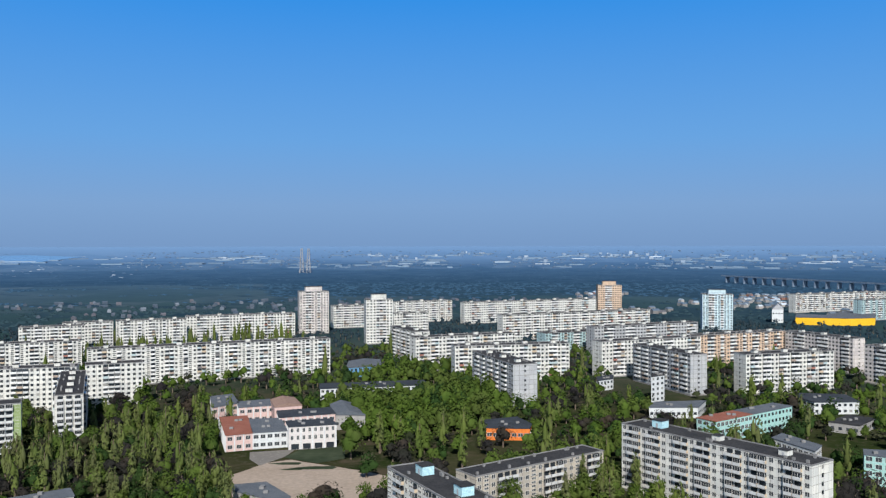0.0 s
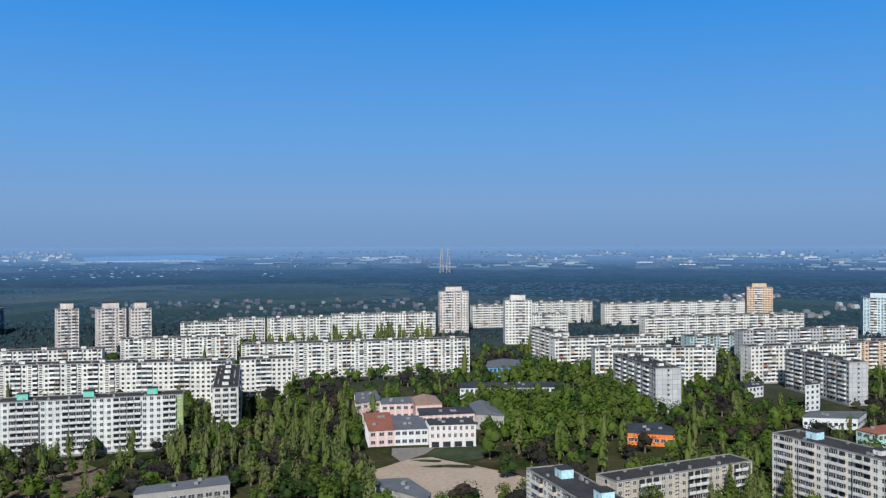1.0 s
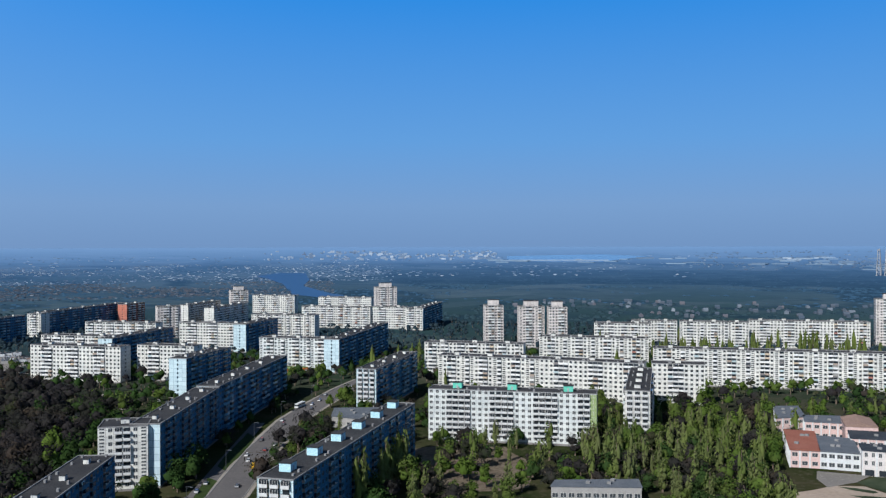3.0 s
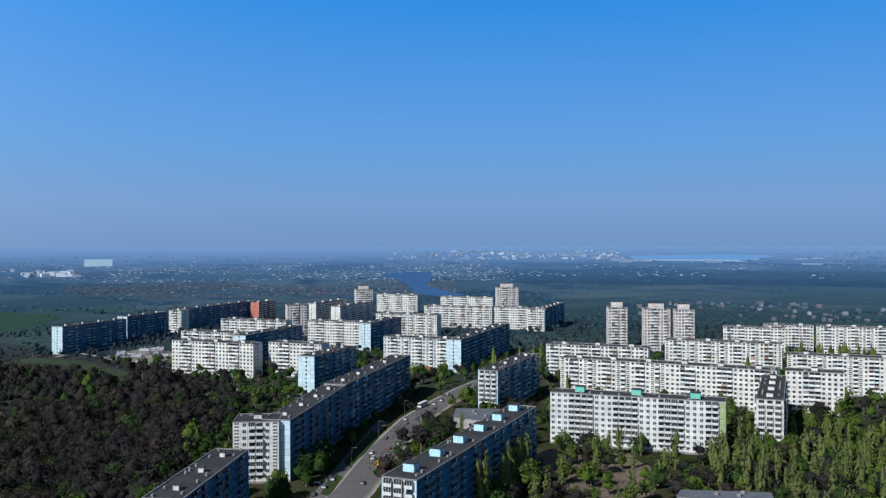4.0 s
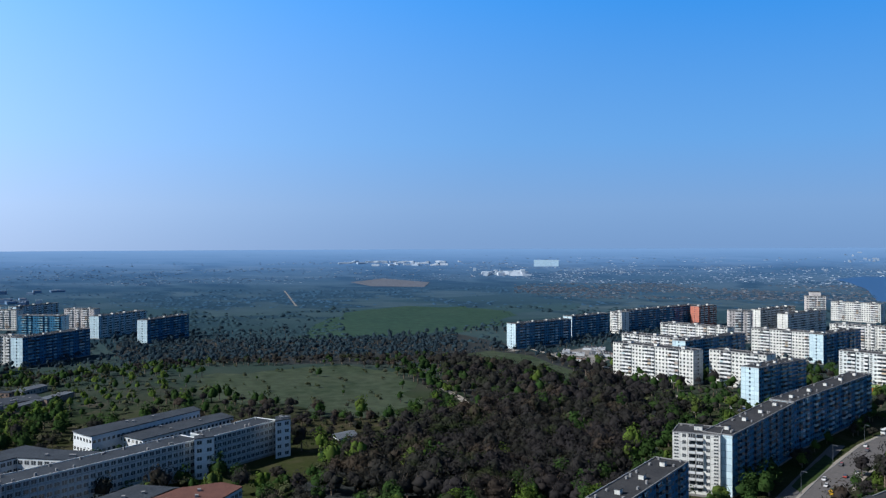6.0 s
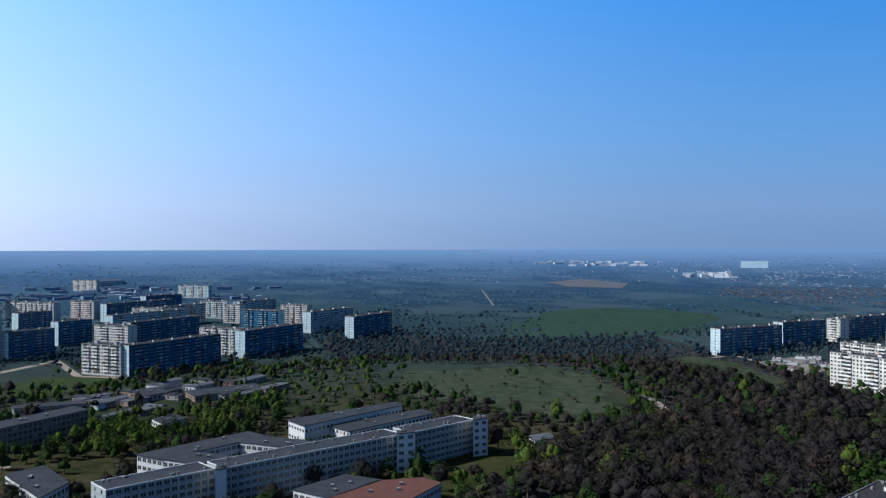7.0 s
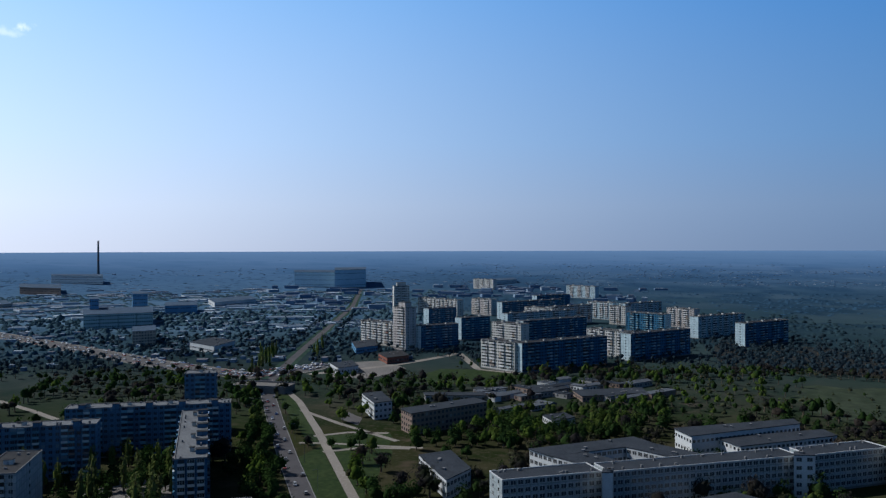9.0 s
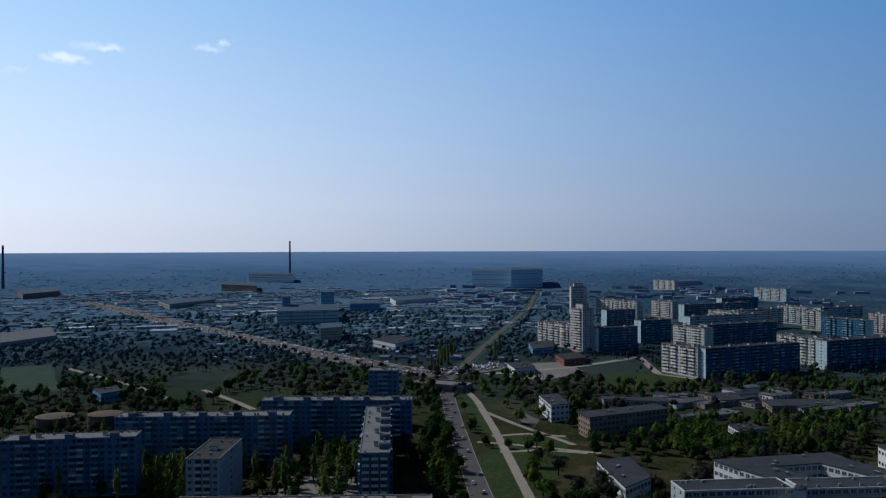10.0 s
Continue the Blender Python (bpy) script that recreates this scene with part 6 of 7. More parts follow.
for kind in KINDS:
    for k in range(4):
        tv, tf = trunk_shape(kind)
        n, s = FULL[kind]
        cv, cf = both(lobe_crown(kind, 7, {"poplar": 0.45, "bare": 0.75}.get(kind, 0.7), 7), leaf_cloud(kind, n, s))
        TREE[kind, k] = (quad_mesh("trunk", tv, tf, None, BARK), quad_mesh("crown", cv, cf, None, LEAF[kind]))
        LIGHT[kind, k, 0] = (tv[:10], tf[:5], *both(lobe_crown(kind, 4, {"poplar": 0.5, "bare": 0.74}.get(kind, 0.84)), leaf_cloud(kind, int(n * (0.36 if kind == "bare" else 0.3)), s * (1.5 if kind == "bare" else 1.25))))
        LIGHT[kind, k, 1] = (tv[:10], tf[:5], *both(lobe_crown(kind, 2, {"poplar": 0.6, "bare": 0.8}.get(kind, 0.9)), leaf_cloud(kind, {"scrub": 8, "bare": 44}.get(kind, 26), s * 1.8)))

TREE_WORDS = {
    "broad": ("broadleaf_tree", "fresh green broadleaf tree in a courtyard", "tree"),
    "poplar": ("poplar_tree", "tall slender pale green poplar", "tree"),
    "bare": ("bare_tree", "brown tree still almost without leaves", "tree"),
    "scrub": ("shrub", "low olive green shrub", "shrub"),
    "dark": ("dark_tree", "dense dark green tree", "tree"),
}
WOOD = {}
made = 0


def plant(kind, x, y, size, r, slim=1.0):
    global made
    if r > (960 if kind == "poplar" else 780):
        size *= 0.72
        kind = "dark" if kind == "poplar" else kind
    k = rnd.randrange(4)
    turn = rnd.uniform(0, 2 * math.pi)
    tall = size * rnd.uniform(0.85, 1.2)
    wide = slim * (1.3 if kind in ("poplar", "bare") else 1.0)
    tall /= slim
    if r < NEAR_TREES and made < MOST_TREES:
        made += 1
        name, label, cat = TREE_WORDS[kind]
        t = new(name)
        t.matrix_world = Matrix.LocRotScale((x, y, 0), Euler((0, 0, turn)), (size * wide, size * wide, tall))
        tagged(t, label, cat, "trees of the district")
        trunk, crown = TREE[kind, k]
        part("trunk", trunk, t)
        part("crown", crown, t)
    else:
        WOOD.setdefault((kind, 0 if r < 560 else 1 if r < (950 if kind == "poplar" else 820) else 2), []).append((k, x, y, turn, size * wide, tall))


NEAR_TREES, MOST_TREES = 440.0, 655
TREE_AREAS = []


def area(pts, step, mix, low, high, fill=1.0):
    """A stand of trees: outline, spacing, kinds with weights, sizes, share of places filled."""
    TREE_AREAS.append((list(pts), step * 1.28, mix, low * 1.3, high * 1.3, fill))


area([(-357, 41), (-444, 77), (-491, 136), (-506, 174), (-603, 185), (-759, 207), (-850, 301), (-687, 328), (-573, 322), (-472, 301), (-428, 254), (-391, 219), (-337, 154), (-316, 139)], 7.0, (("bare", 10), ("scrub", 2.5), ("broad", 0.5), ("dark", 0.8)), 0.75, 1.4)
area([(-1058, -90), (-991, 25), (-976, 100), (-967, 192), (-998, 309), (-759, 207), (-721, 162), (-784, 129), (-783, 41), (-797, -17), (-839, -73)], 6.8, (("bare", 6), ("dark", 1), ("scrub", 2)), 0.75, 1.15)
area([(-784, 228), (-613, 208), (-518, 182), (-509, 148), (-468, 94), (-380, 57), (-301, 162), (-393, 212), (-457, 196)], 6.8, (("bare", 10), ("scrub", 1.6), ("broad", 0.2), ("dark", 0.5)), 0.8, 1.4)
area([(-168, 322), (-211, 405), (-202, 457), (-152, 471), (-121, 471), (-101, 409), (-81, 322)], 5.4, (("poplar", 4), ("broad", 3), ("bare", 2.6), ("dark", 1.8)), 0.55, 1.1, 0.84)
area([(-208, 256), (-278, 348), (-240, 388), (-195, 386), (-141, 299)], 6.0, (("poplar", 2.4), ("bare", 4), ("broad", 2.5), ("dark", 1.5)), 0.55, 1.0, 0.55)
area([(-72, 584), (-11, 708), (53, 684), (53, 551), (37, 481), (-37, 415), (-56, 452)], 7.0, (("broad", 5), ("dark", 2)), 1.0, 1.45)
area([(-37, 415), (37, 481), (104, 496), (88, 420), (31, 409), (-26, 378)], 7.5, (("broad", 4), ("dark", 2), ("poplar", 2), ("bare", 1)), 0.8, 1.1, 0.85)
area([(-368, 745), (-250, 795), (-150, 845), (-120, 800), (-250, 740), (-350, 700)], 7.0, (("poplar", 6), ("bare", 2), ("dark", 1)), 0.75, 1.0, 0.8)
area([(-357, 903), (-168, 957), (-151, 859), (-327, 828)], 9.0, (("poplar", 5), ("dark", 1)), 0.8, 1.0)
area([(-774, -162), (-744, -21), (-656, -6), (-546, -64), (-627, -132)], 9.0, (("scrub", 5), ("broad", 2), ("dark", 1)), 0.6, 1.0, 0.8)
area([(-968, 429), (-1011, 518), (-1002, 600), (-888, 532), (-817, 405), (-855, 382)], 9.0, (("dark", 4), ("broad", 2)), 0.8, 1.1)
area([(-218, -424), (-260, -466), (-292, -418), (-280, -351), (-338, -349), (-372, -299), (-290, -235), (-194, -379)], 8.0, (("dark", 4), ("poplar", 3)), 0.8, 1.1, 0.85)
area([(-309, -234), (-532, -385), (-560, -390), (-394, -266), (-310, -206)], 7.0, (("dark", 5), ("broad", 1)), 0.8, 1.1, 0.95)
area([(-725, -8), (-759, 63), (-771, 132), (-705, 158), (-615, 158), (-559, 148), (-524, 102), (-580, 61), (-632, 14)], 12.0, (("scrub", 9), ("dark", 0.7)), 0.4, 0.9, 0.4)
area([(-1005, 103), (-1292, 199), (-1414, 340), (-1453, 452), (-1280, 498), (-1070, 379), (-1017, 315), (-1066, 255), (-988, 157)], 26.0, (("scrub", 4), ("dark", 2)), 0.5, 0.9, 0.45)
area([(-345, -188), (-560, -365), (-600, -330), (-545, -290), (-480, -215), (-440, -160), (-400, -150)], 13.0, (("dark", 4), ("broad", 4), ("bare", 1)), 0.7, 1.15, 0.6)
area([(-571, -342), (-662, -238), (-776, -113), (-880, 39), (-819, 36), (-719, -105), (-626, -225), (-540, -324)], 7.0, (("dark", 5), ("bare", 3), ("broad", 1)), 0.6, 1.1, 0.85)
area([(-308, 213), (-334, 248), (-360, 284), (-358, 289), (-324, 250), (-292, 211), (-292, 203)], 6.0, (("dark", 5), ("broad", 1)), 1.0, 1.3)

area([(23, 360), (83, 406), (70, 321), (19, 299)], 7.0, (("broad", 5), ("poplar", 2), ("dark", 1)), 0.8, 1.2)
area([(67, 378), (74, 345), (98, 317), (119, 281), (89, 260), (51, 302)], 7.0, (("broad", 4), ("poplar", 3), ("dark", 1)), 0.7, 1.05)
area([(-628, -15), (-549, 60), (-509, 96), (-498, 138), (-500, 168), (-465, 129), (-434, 102), (-431, 72), (-492, 48), (-557, 12)], 6.0, (("scrub", 5), ("bare", 4), ("dark", 0.6)), 0.45, 0.8, 0.85)
area([(-448, -224), (-520, -193), (-628, -98), (-542, -71), (-502, -107), (-458, -148), (-435, -187)], 6.5, (("dark", 5), ("broad", 3), ("bare", 1)), 0.7, 1.1, 0.9)
area([(-296, -308), (-320, -306), (-328, -283), (-311, -264), (-283, -272), (-277, -291)], 8.0, (("dark", 4), ("broad", 1)), 0.7, 1.0, 0.7)
area([(-224, -326), (-294, -416), (-317, -405), (-240, -302)], 7.0, (("dark", 5), ("poplar", 2)), 0.9, 1.2)
area([(-290, -251), (-349, -298), (-367, -295), (-297, -240)], 7.0, (("dark", 5), ("poplar", 1)), 0.9, 1.2)
PITCH = 9.5
spots = []
for area_pts, step, mix, low, high, fill in TREE_AREAS:
    xs, ys = [p[0] for p in area_pts], [p[1] for p in area_pts]
    for i in range(int((max(xs) - min(xs)) / step) + 1):
        for j in range(int((max(ys) - min(ys)) / step) + 1):
            x = min(xs) + (i + rnd.uniform(-0.45, 0.45)) * step
            y = min(ys) + (j + rnd.uniform(-0.45, 0.45)) * step
            if rnd.random() < fill and inside(x + 11 * noise.noise(Vector((x * 0.025, y * 0.025, 4.0))), y + 11 * noise.noise(Vector((x * 0.025, y * 0.025, 8.0))), area_pts):
                spots.append((x, y, mix, rnd.uniform(low, high)))
COMMON = (("broad", 5), ("dark", 3), ("poplar", 0.9), ("bare", 2), ("scrub", 2))
OPENLAND = (("scrub", 5), ("dark", 6), ("broad", 1.0), ("bare", 4))
STREET = (("dark", 6), ("broad", 3), ("bare", 1.5), ("scrub", 1))
DULL = (("dark", 4), ("broad", 1.5), ("bare", 2), ("scrub", 2))
span = 1120
for i in range(int(2 * span / PITCH)):
    for j in range(int(2 * span / PITCH)):
        x = -span + (i + rnd.uniform(-0.5, 0.5)) * PITCH
        y = -span + (j + rnd.uniform(-0.5, 0.5)) * PITCH
        r = math.hypot(x, y)
        bearing = math.degrees(math.atan2(-x, y))
        if not (250 < r < span and -34 < bearing < 156):
            continue
        if rnd.random() > (0.72 if bearing > 80 and r < 1000 else 0.7 if r < 900 else 0.45) or noise.noise(Vector((x * 0.012, y * 0.012, 1.5))) < -0.35:
            continue
        if any(inside(x, y, a[0]) for a in TREE_AREAS):
            continue
        spots.append((x, y, OPENLAND if bearing > 78 else DULL if r > 750 else STREET if bearing > 42 else COMMON, rnd.uniform(0.75, 1.55) if bearing > 78 else rnd.uniform(0.8, 1.6)))
spots.sort(key=lambda s: s[0] ** 2 + s[1] ** 2)
BOXES = [(min(p[0] for p in o) - 1, max(p[0] for p in o) + 1, min(p[1] for p in o) - 1, max(p[1] for p in o) + 1, o) for o in OPEN]
for x, y, mix, size in spots:
    if near_foot(x, y, 2.6) or any(a < x < b and c < y < d and inside(x, y, o) for a, b, c, d, o in BOXES):
        continue
    pick = rnd.uniform(0, sum(w for _, w in mix))
    for kind, w in mix:
        pick -= w
        if pick <= 0:
            break
    if kind == "broad" and x < -400 and y > 0 and rnd.random() < 0.7:
        kind = "dark"
    plant(kind, x, y, size, math.hypot(x, y))

for x, y, kind, size in [(-43, 395, "broad", 1.75), (-36, 440, "broad", 1.9), (-27, 446, "broad", 1.8), (-33, 364, "dark", 1.45), (-30, 410, "broad", 1.5), (-20, 425, "broad", 1.7)]:
    plant(kind, x, y, size, math.hypot(x, y))
# a row of clipped columns behind the hospital
for x, y in [(-469, -141), (-472, -138), (-482, -129), (-484, -125), (-485, -121), (-487, -118), (-492, -111), (-495, -108), (-500, -103), (-504, -98), (-443, -150), (-363, -115)]:
    plant("dark", x, y, 1.15, math.hypot(x, y), 0.8)
for x, y in [(-368, 116), (-369, 121), (-361, 123), (-347, 131), (-350, 136)]:
    plant("dark", x, y, 1.25, math.hypot(x, y))


for x, y in [(-318, 322), (-326, 330), (-333, 318), (-341, 330), (-312, 311), (-325, 340), (-334, 341), (-308, 300), (-318, 305), (-346, 341)]:
    plant("bare" if (int(x) + int(y)) % 3 else "poplar", x, y, 0.8, math.hypot(x, y))
# poplars along the shaded front of the blue block, brown thicket between it and the boulevard
for x, y in [(-243, 240), (-245, 247), (-246, 256), (-248, 262), (-248, 268), (-247, 274), (-249, 280), (-250, 286), (-252, 292), (-254, 299), (-244, 283), (-241, 287), (-236, 287)]:
    while near_foot(x, y, 3.2):
        x, y = x + 1.5, y - 1.0
    plant("poplar" if int(x + y) % 4 else "dark", x, y, rnd.uniform(1.25, 1.6), math.hypot(x, y))
for x, y in [(-314, 299), (-314, 309), (-322, 303), (-330, 312), (-334, 313), (-332, 338), (-326, 296), (-336, 304), (-319, 314), (-328, 322)]:
    if not near_foot(x, y, 2.5):
        plant("bare", x, y, rnd.uniform(0.9, 1.15), math.hypot(x, y))
# rows of trees along the boulevard on the plain
for k in range(56):
    x, y = -640 - 10.5 * k, -434 - 4.72 * k
    for side in (-1, 1):
        if rnd.random() < 0.8 and (k > 6 or side < 0):
            tx, ty = x - 0.41 * side * rnd.uniform(19, 25), y + 0.91 * side * rnd.uniform(19, 25)
            plant("poplar" if rnd.random() < 0.6 else "dark", tx, ty, rnd.uniform(0.9, 1.4), math.hypot(tx, ty))
# dark street trees in the shade along the boulevard
for x, y in [(-461, 409), (-452, 396), (-440, 384), (-426, 366), (-412, 352), (-398, 338), (-384, 326), (-370, 312)]:
    if not near_foot(x, y, 2.5) and not any(inside(x, y, o) for o in OPEN):
        plant("dark", x, y, rnd.uniform(0.9, 1.2), math.hypot(x, y))


def join_wood(kind, level, items):
    vs, fs, slots, base = [], [], [], 0
    for k, x, y, turn, size, tall in items:
        tv, tf, cv, cf = LIGHT[kind, k, min(level, 1)]
        c, s = math.cos(turn) * size, math.sin(turn) * size
        z0 = ground_z(math.hypot(x, y))
        for v, f, slot in ((tv, tf, 1), (cv, cf, 0)):
            w = np.empty_like(v)
            w[:, 0], w[:, 1], w[:, 2] = x + v[:, 0] * c - v[:, 1] * s, y + v[:, 0] * s + v[:, 1] * c, z0 + v[:, 2] * tall
            vs.append(w)
            fs.append(f + base)
            slots.append(np.full(len(f), slot))
            base += len(v)
    name = {"broad": "green_woodland", "poplar": "poplar_stand", "bare": "bare_woodland", "scrub": "scrubland", "dark": "dark_woodland"}[kind]
    # the farthest trees of every kind share one haze-tinted foliage
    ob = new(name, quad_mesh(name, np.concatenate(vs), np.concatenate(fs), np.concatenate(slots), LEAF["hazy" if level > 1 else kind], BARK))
    tagged(ob, {"broad": "fresh green trees between the blocks", "poplar": "stands of slender pale poplars", "bare": "purple-brown leafless wood in the ravine",
                "scrub": "olive scrub on open ground", "dark": "dense dark green trees"}[kind], "trees", kind="stuff")


for (kind, level), items in sorted(WOOD.items()):
    join_wood(kind, level, items)

# far woods and hedges of the plain: rounded clumps with uneven tops
def far_wood_matter(name, dark, light):
    g = Graph(name, 0.95, 0.0)
    return g.done(g.mix(g.noise(0.01, 4), dark, light))


# one wood colour for each distance, with ever more blue haze in it
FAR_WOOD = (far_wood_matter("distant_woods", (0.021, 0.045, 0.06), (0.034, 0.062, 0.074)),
            far_wood_matter("haze_blue_woods", (0.03, 0.074, 0.128), (0.042, 0.092, 0.15)),
            far_wood_matter("haze_bluer_woods", (0.038, 0.084, 0.15), (0.05, 0.1, 0.172)),
            far_wood_matter("haze_skyline_woods", (0.062, 0.132, 0.245), (0.074, 0.15, 0.265)))
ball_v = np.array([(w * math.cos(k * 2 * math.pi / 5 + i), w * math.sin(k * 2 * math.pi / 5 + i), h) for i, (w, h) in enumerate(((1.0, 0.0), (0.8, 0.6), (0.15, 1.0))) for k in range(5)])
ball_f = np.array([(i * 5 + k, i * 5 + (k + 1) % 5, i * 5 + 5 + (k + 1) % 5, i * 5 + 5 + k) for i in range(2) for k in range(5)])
# tree colour with the brighter haze of the sunward side in it
SUN_HAZE_WOOD = far_wood_matter("sun_haze_trees", (0.046, 0.092, 0.12), (0.066, 0.116, 0.142))
for level, (r0, r1, count) in enumerate(((930, 1500, 11000), (1500, 2200, 12000), (2200, 3000, 8000), (3000, 4300, 4500))):
    for sun_haze, (b0, b1) in enumerate(((-36, 112), (112, 158))):
        vs, fs, base = [], [], 0
        for _ in range(int(count * (1.5 if sun_haze else 1.0) * (b1 - b0) / 194)):
            a, r = radians(rnd.uniform(b0, b1)), math.sqrt(rnd.uniform(r0 ** 2, r1 ** 2))
            x, y = -math.sin(a) * r, math.cos(a) * r
            if wooded(x, y) < rnd.uniform(0.1, 0.85):
                continue
            if near_foot(x, y, 8) or any(p < x < q and u < y < w and inside(x, y, o) for p, q, u, w, o in BOXES):
                continue
            s = rnd.uniform(2.4, 5.5) * (0.6 + r / 2600)
            # flattened with distance, so the camera sees less of their shaded sides
            tall = ((0.6, 0.3, 0.13, 0.05), (0.95, 0.42, 0.15, 0.05))[sun_haze][level]
            vs.append(ball_v * np.array([s, s, s * rnd.uniform(0.6, 1.25) * tall]) * rng.uniform(0.75, 1.2, (len(ball_v), 1)) + np.array([x, y, ground_z(r) - 0.4]))
            fs.append(ball_f + base)
            base += len(ball_v)
        ob = new("distant_woods", quad_mesh("distant_woods", np.concatenate(vs), np.concatenate(fs), None, SUN_HAZE_WOOD if sun_haze and level < 2 else FAR_WOOD[level]))
        tagged(ob, "trees among the far works, paled by sunward haze" if sun_haze else "far woods and hedges on the plain, tinted with blue haze", "woods", kind="stuff")

# ---- vehicles ----
CAR_PAINT = varied("car_paint", ((0, (0.6, 0.6, 0.6)), (0.35, (0.05, 0.05, 0.06)), (0.55, (0.3, 0.31, 0.33)), (0.75, (0.35, 0.04, 0.03)), (0.85, (0.05, 0.1, 0.25))), 0.35, True, 0.5)
RUBBER = two_tone("tyre_rubber", (0.02, 0.02, 0.02), (0.03, 0.03, 0.03), 1, 5)


def car_shapes():
    side = ((-2.1, 0.35), (-2.15, 0.75), (-1.9, 0.95), (-1.2, 0.98), (0.9, 0.95), (1.9, 0.78), (2.1, 0.55), (2.1, 0.35))
    body = Bag()
    for s in (-0.85, 0.85):
        body.v += [(x, s, z) for x, z in side]
    n = len(side)
    body.f = [tuple(range(n)), tuple(range(n, 2 * n))[::-1]] + [(i, n + i, n + (i + 1) % n, (i + 1) % n) for i in range(n)]
    body.s = [0] * len(body.f)
    cab = Bag()
    cab.v = [(-1.7, -0.78, 0.96), (1.0, -0.78, 0.94), (1.0, 0.78, 0.94), (-1.7, 0.78, 0.96), (-1.2, -0.62, 1.45), (0.35, -0.62, 1.45), (0.35, 0.62, 1.45), (-1.2, 0.62, 1.45)]
    cab.f = [(0, 1, 5, 4), (1, 2, 6, 5), (2, 3, 7, 6), (3, 0, 4, 7)]
    cab.s = [0] * 4
    roof = Bag().box(-1.22, 0.37, -0.64, 0.64, 1.45, 1.5)
    wheel = Bag()
    for s in (-0.1, 0.1):
        wheel.v += [(0.32 * math.cos(k * math.pi / 5), s, 0.32 * math.sin(k * math.pi / 5)) for k in range(10)]
    wheel.f = [(k, (k + 1) % 10, 10 + (k + 1) % 10, 10 + k) for k in range(10)] + [tuple(range(10))[::-1], tuple(range(10, 20))]
    wheel.s = [0] * len(wheel.f)
    return body.mesh("body", CAR_PAINT), cab.mesh("windows", GLASS), roof.mesh("roof", CAR_PAINT), wheel.mesh("wheel", RUBBER)


CAR = car_shapes()
proto = new("car")
tagged(proto, "passenger car on the asphalt road", "car", "cars on the roads")
part("body", CAR[0], proto)
part("cab_glazing", CAR[1], proto)
part("roof", CAR[2], proto)
for wx in (-1.3, 1.35):
    for wy in (-0.8, 0.8):
        part("wheel", CAR[3], proto, m=Matrix.Translation((wx, wy, 0.32)))
placed = 0


def cars_along(line, gaps, offs, z):
    """Cars set along a road at given shares of its length, on given sides."""
    global placed
    pts = [Vector(p).to_2d() for p in line]
    total = sum((b - a).length for a, b in zip(pts, pts[1:]))
    for share, off in zip(gaps, offs):
        left = share * total
        for a, b in zip(pts, pts[1:]):
            if left <= (b - a).length:
                d = (b - a).normalized()
                p = a + d * left + Vector((-d.y, d.x)) * off
                m = Matrix.Translation((p.x, p.y, z)) @ Matrix.Rotation(math.atan2(d.y, d.x) + (math.pi if off > 0 else 0), 4, "Z")
                if placed:
                    copy_thing(proto, m)
                else:
                    proto.matrix_world = m
                placed += 1
                break
            left -= (b - a).length


cars_along(BOULEVARD, (0.18, 0.24, 0.3, 0.36, 0.42, 0.45, 0.53, 0.6, 0.66, 0.74, 0.8, 0.9, 0.33, 0.39, 0.56, 0.7), (-2, -5, 2, -2, 5, -2, 2, -5, -2, 2, 5, -2, 5, -5, 5, 2), 0.06)
cars_along(SECOND, [0.06 + 0.043 * k for k in range(21)], [(-1.6, 1.7, -3.8, 3.6, 1.5, -1.8, 3.7)[k % 7] for k in range(21)], 0.06)
cars_along(HIGHWAY, [k / 30 + 0.01 for k in range(29)], [(-7, -3.5, 3.5, 7)[(k * 7) % 4] for k in range(29)], 0.07)


def far_traffic(line, count, spread, z):
    """Dense far traffic: hundreds of small cars in one mesh."""
    q = random.Random(19)
    pts = [Vector(p).to_2d() for p in line]
    b = Bag()
    for _ in range(count):
        i = q.randrange(len(pts) - 1)
        d = (pts[i + 1] - pts[i]).normalized()
        p = pts[i].lerp(pts[i + 1], q.random()) + Vector((-d.y, d.x)) * q.uniform(-spread, spread)
        w, n = q.uniform(1.9, 3.2), len(b.v)
        b.box(-w, w, -0.9, 0.9, 0.3, 1.0, 0, "b")
        b.v += [(-w * 0.7, -0.8, 1.0), (w * 0.45, -0.8, 1.0), (w * 0.45, 0.8, 1.0), (-w * 0.7, 0.8, 1.0), (-w * 0.5, -0.65, 1.5), (w * 0.2, -0.65, 1.5), (w * 0.2, 0.65, 1.5), (-w * 0.5, 0.65, 1.5)]
        b.f += [tuple(n + 8 + k for k in f) for f in ((0, 1, 5, 4), (1, 2, 6, 5), (2, 3, 7, 6), (3, 0, 4, 7), (4, 5, 6, 7))]
        b.s += [0] * 5
        for k in range(n, len(b.v)):
            x, y, h = b.v[k]
            b.v[k] = (p.x + x * d.x - y * d.y, p.y + x * d.y + y * d.x, z + h + ground_z(p.length))
    tagged(new("far_traffic", b.mesh("far_traffic", FAR_CARS)), "dense far traffic and parked cars along the highway", "traffic", kind="stuff")


FAR_CARS = varied("far_car_paint", ((0, (0.7, 0.72, 0.74)), (0.4, (0.4, 0.42, 0.45)), (0.62, (0.08, 0.09, 0.11)), (0.82, (0.35, 0.08, 0.06)), (0.92, (0.1, 0.2, 0.4))), 0.4)
far_traffic(HIGHWAY, 340, 19, 0.08)


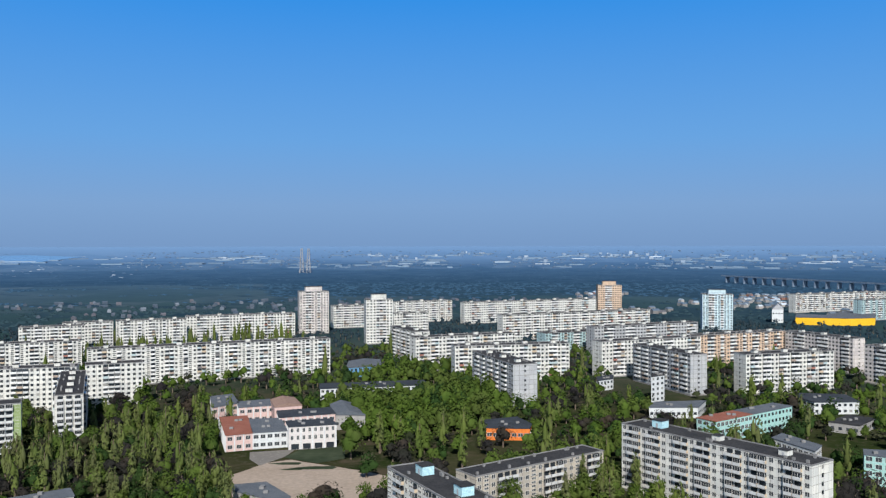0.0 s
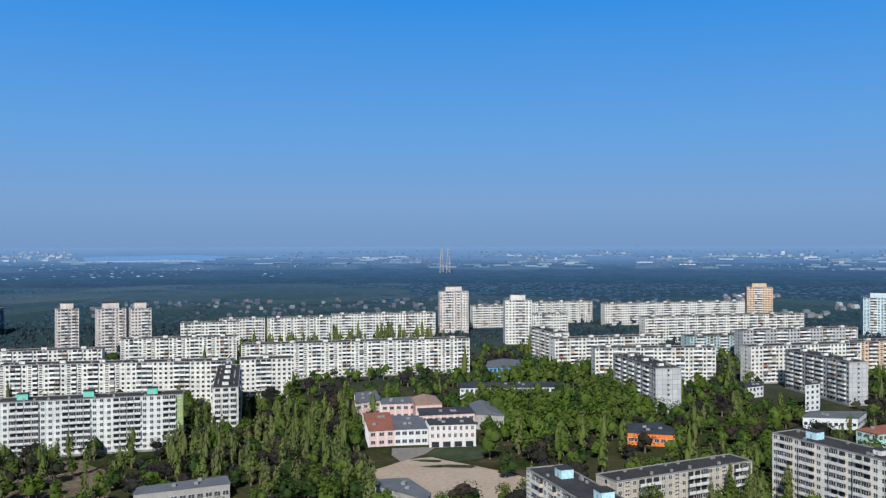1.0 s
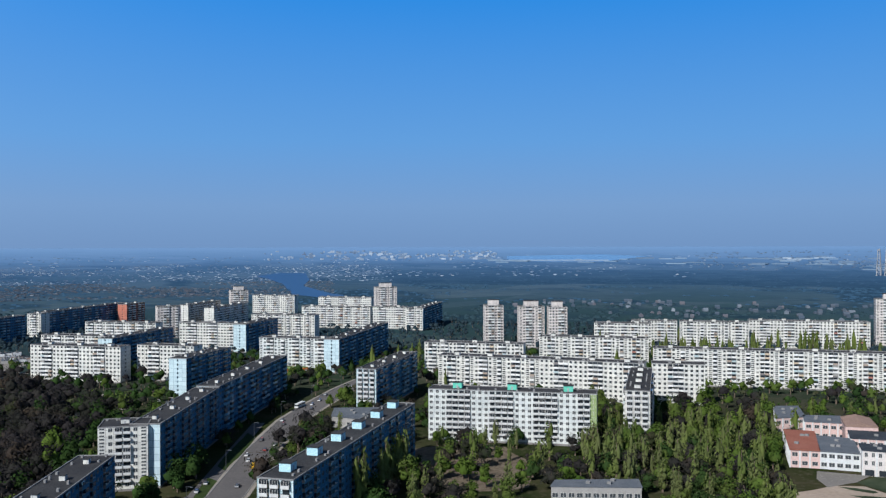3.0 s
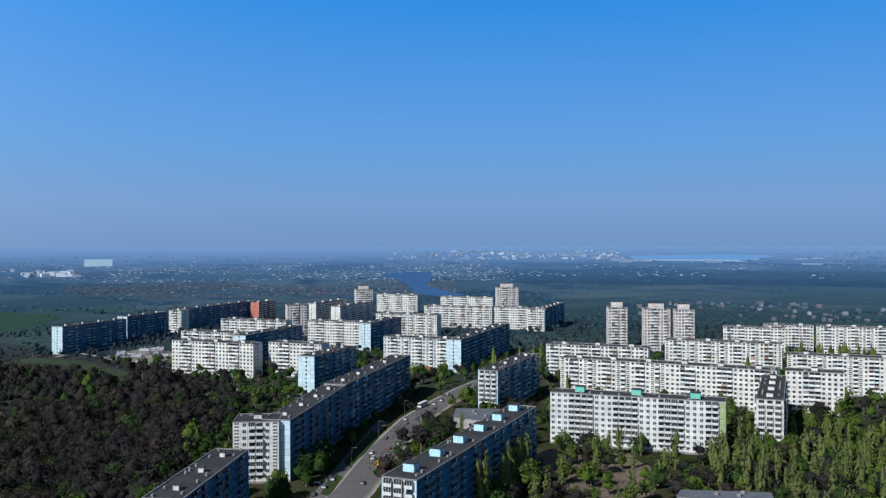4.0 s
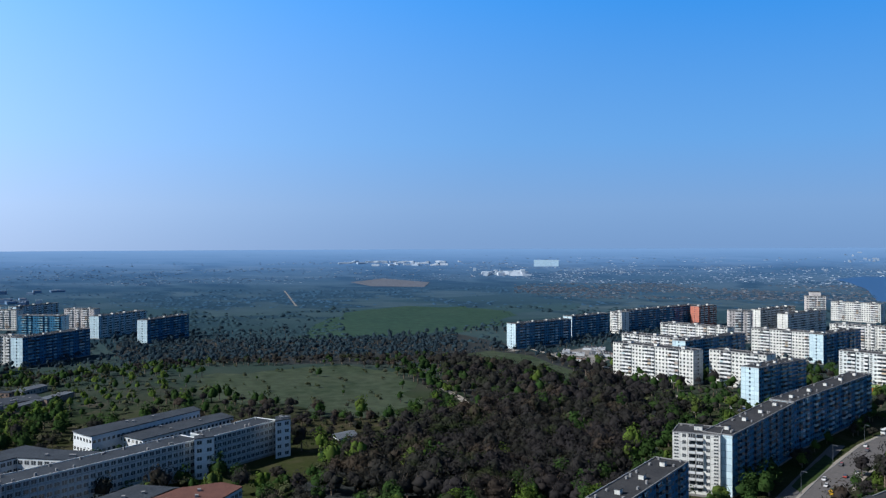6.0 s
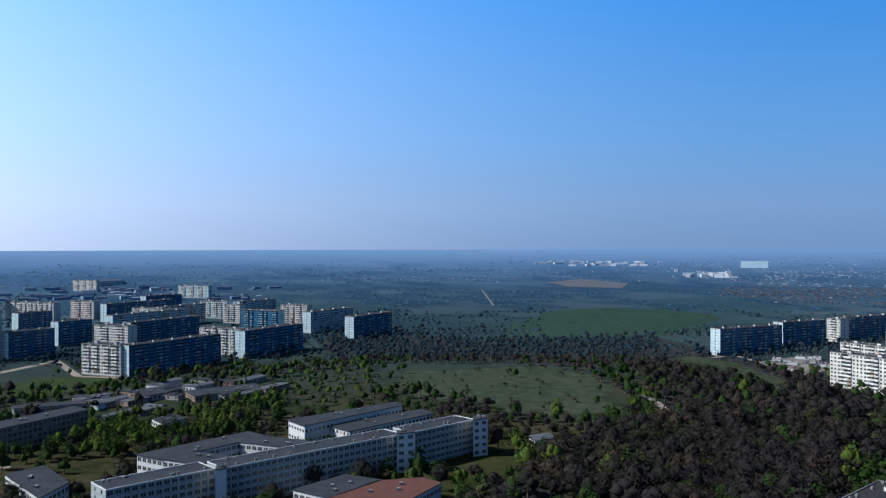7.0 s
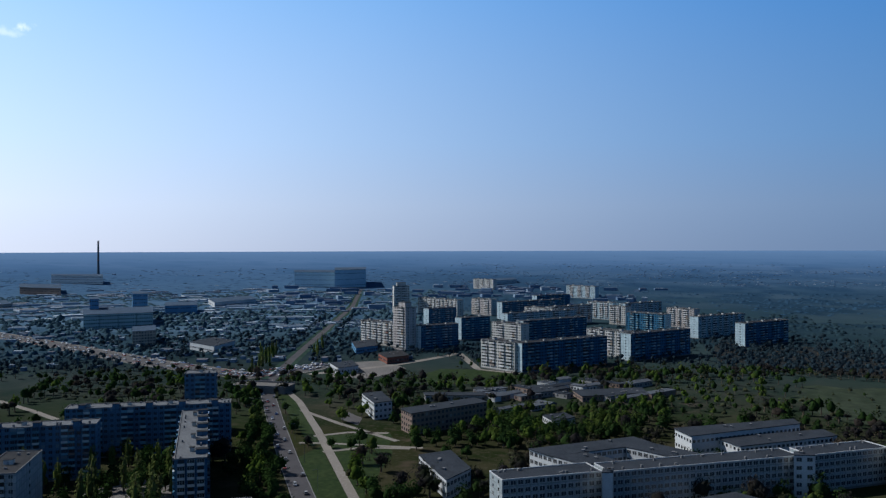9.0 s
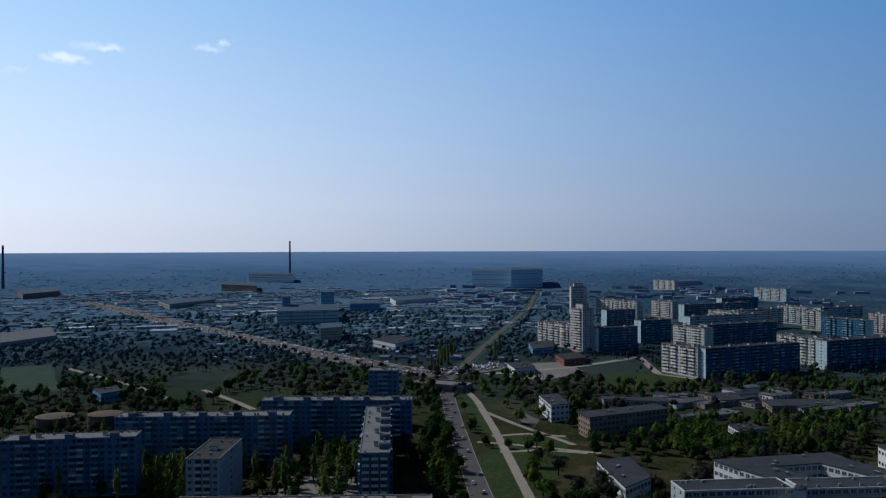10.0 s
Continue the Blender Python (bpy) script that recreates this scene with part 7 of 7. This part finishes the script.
def bus(x, y, turn):
    t = new("bus")
    t.matrix_world = Matrix.Translation((x, y, 0.06)) @ Matrix.Rotation(turn, 4, "Z")
    tagged(t, "white city bus waiting on the boulevard", "bus")
    body = Bag().box(-5.6, 5.6, -1.25, 1.25, 0.4, 1.5).box(-5.5, 5.5, -1.2, 1.2, 2.5, 3.0)
    part("body", body.mesh("body", WHITE_WALL), t)
    part("window_band", Bag().box(-5.5, 5.5, -1.22, 1.22, 1.5, 2.5, 0, "tb").mesh("window_band", GLASS), t)
    for wx in (-3.6, 3.4):
        for wy in (-1.1, 1.1):
            part("wheel", CAR[3], t, m=Matrix.LocRotScale((wx, wy, 0.45), None, (1.4, 1.6, 1.4)))


def minibus(x, y, turn):
    t = new("minibus")
    t.matrix_world = Matrix.LocRotScale((x, y, 0.06), Euler((0, 0, turn)), (0.85, 0.85, 0.85))
    tagged(t, "bright yellow city minibus on the boulevard", "minibus")
    side = ((-3.0, 0.4), (-3.0, 2.5), (-2.8, 2.7), (1.7, 2.7), (2.2, 2.4), (2.7, 1.5), (3.3, 1.2), (3.35, 0.4))
    b = Bag()
    for s in (-1.0, 1.0):
        b.v += [(u, s, z) for u, z in side]
    n = len(side)
    b.f = [tuple(range(n)), tuple(range(n, 2 * n))[::-1]] + [(i, n + i, n + (i + 1) % n, (i + 1) % n) for i in range(n)]
    b.s = [0] * len(b.f)
    part("body", b.mesh("body", YELLOW), t)
    for s in (-1.02, 1.02):
        part("window_band", Bag().box(-2.7, 2.0, s - 0.01, s + 0.01, 1.5, 2.3).mesh("window_band", GLASS), t)
    for wx in (-1.9, 2.1):
        for wy in (-0.9, 0.9):
            part("wheel", CAR[3], t, m=Matrix.LocRotScale((wx, wy, 0.38), None, (1.2, 1.4, 1.2)))


minibus(-304.9, 261.0, radians(128))
bx, by = -395.7, 377.7
bus(bx, by, radians(112))


def street_lamp(x, y, turn, h=10.0):
    t = new("street_lamp")
    t.matrix_world = Matrix.Translation((x, y, 0)) @ Matrix.Rotation(turn, 4, "Z")
    tagged(t, "slender grey steel street lamp", "street lamp", "street lamps")
    part("pole", lathe([(0.09, 0), (0.05, h)], 8).mesh("pole", SLATE_ROOF), t)
    part("arm", Bag().box(0, 2.0, -0.06, 0.06, h - 0.15, h).mesh("arm", SLATE_ROOF), t)
    part("head", Bag().box(1.6, 2.5, -0.18, 0.18, h - 0.3, h - 0.151).mesh("head", SLATE_ROOF), t)


def lamps_along(line, count, off):
    pts = [Vector(q).to_2d() for q in line]
    total = sum((b - a).length for a, b in zip(pts, pts[1:]))
    for k in range(count):
        left = (k + 0.5) / count * total
        for a, b in zip(pts, pts[1:]):
            if left <= (b - a).length:
                d = (b - a).normalized()
                q = a + d * left + Vector((-d.y, d.x)) * off
                street_lamp(q.x, q.y, math.atan2(d.y, d.x) + (-math.pi / 2 if off > 0 else math.pi / 2))
                break
            left -= (b - a).length


lamps_along(BOULEVARD, 6, 8.6)
lamps_along(SECOND, 7, -7.6)
for lx, ly in [(-424, 9), (-419, 11)]:
    street_lamp(lx, ly, 0.6)
# parked cars
for k, (px_, py_) in enumerate([(-288, 211), (-294, 221), (-301, 231), (-485, 336), (-476, 336), (-482, 344)]):
    copy_thing(proto, Matrix.Translation((px_, py_, 0.05)) @ Matrix.Rotation(2.2 + 0.1 * k, 4, "Z"))
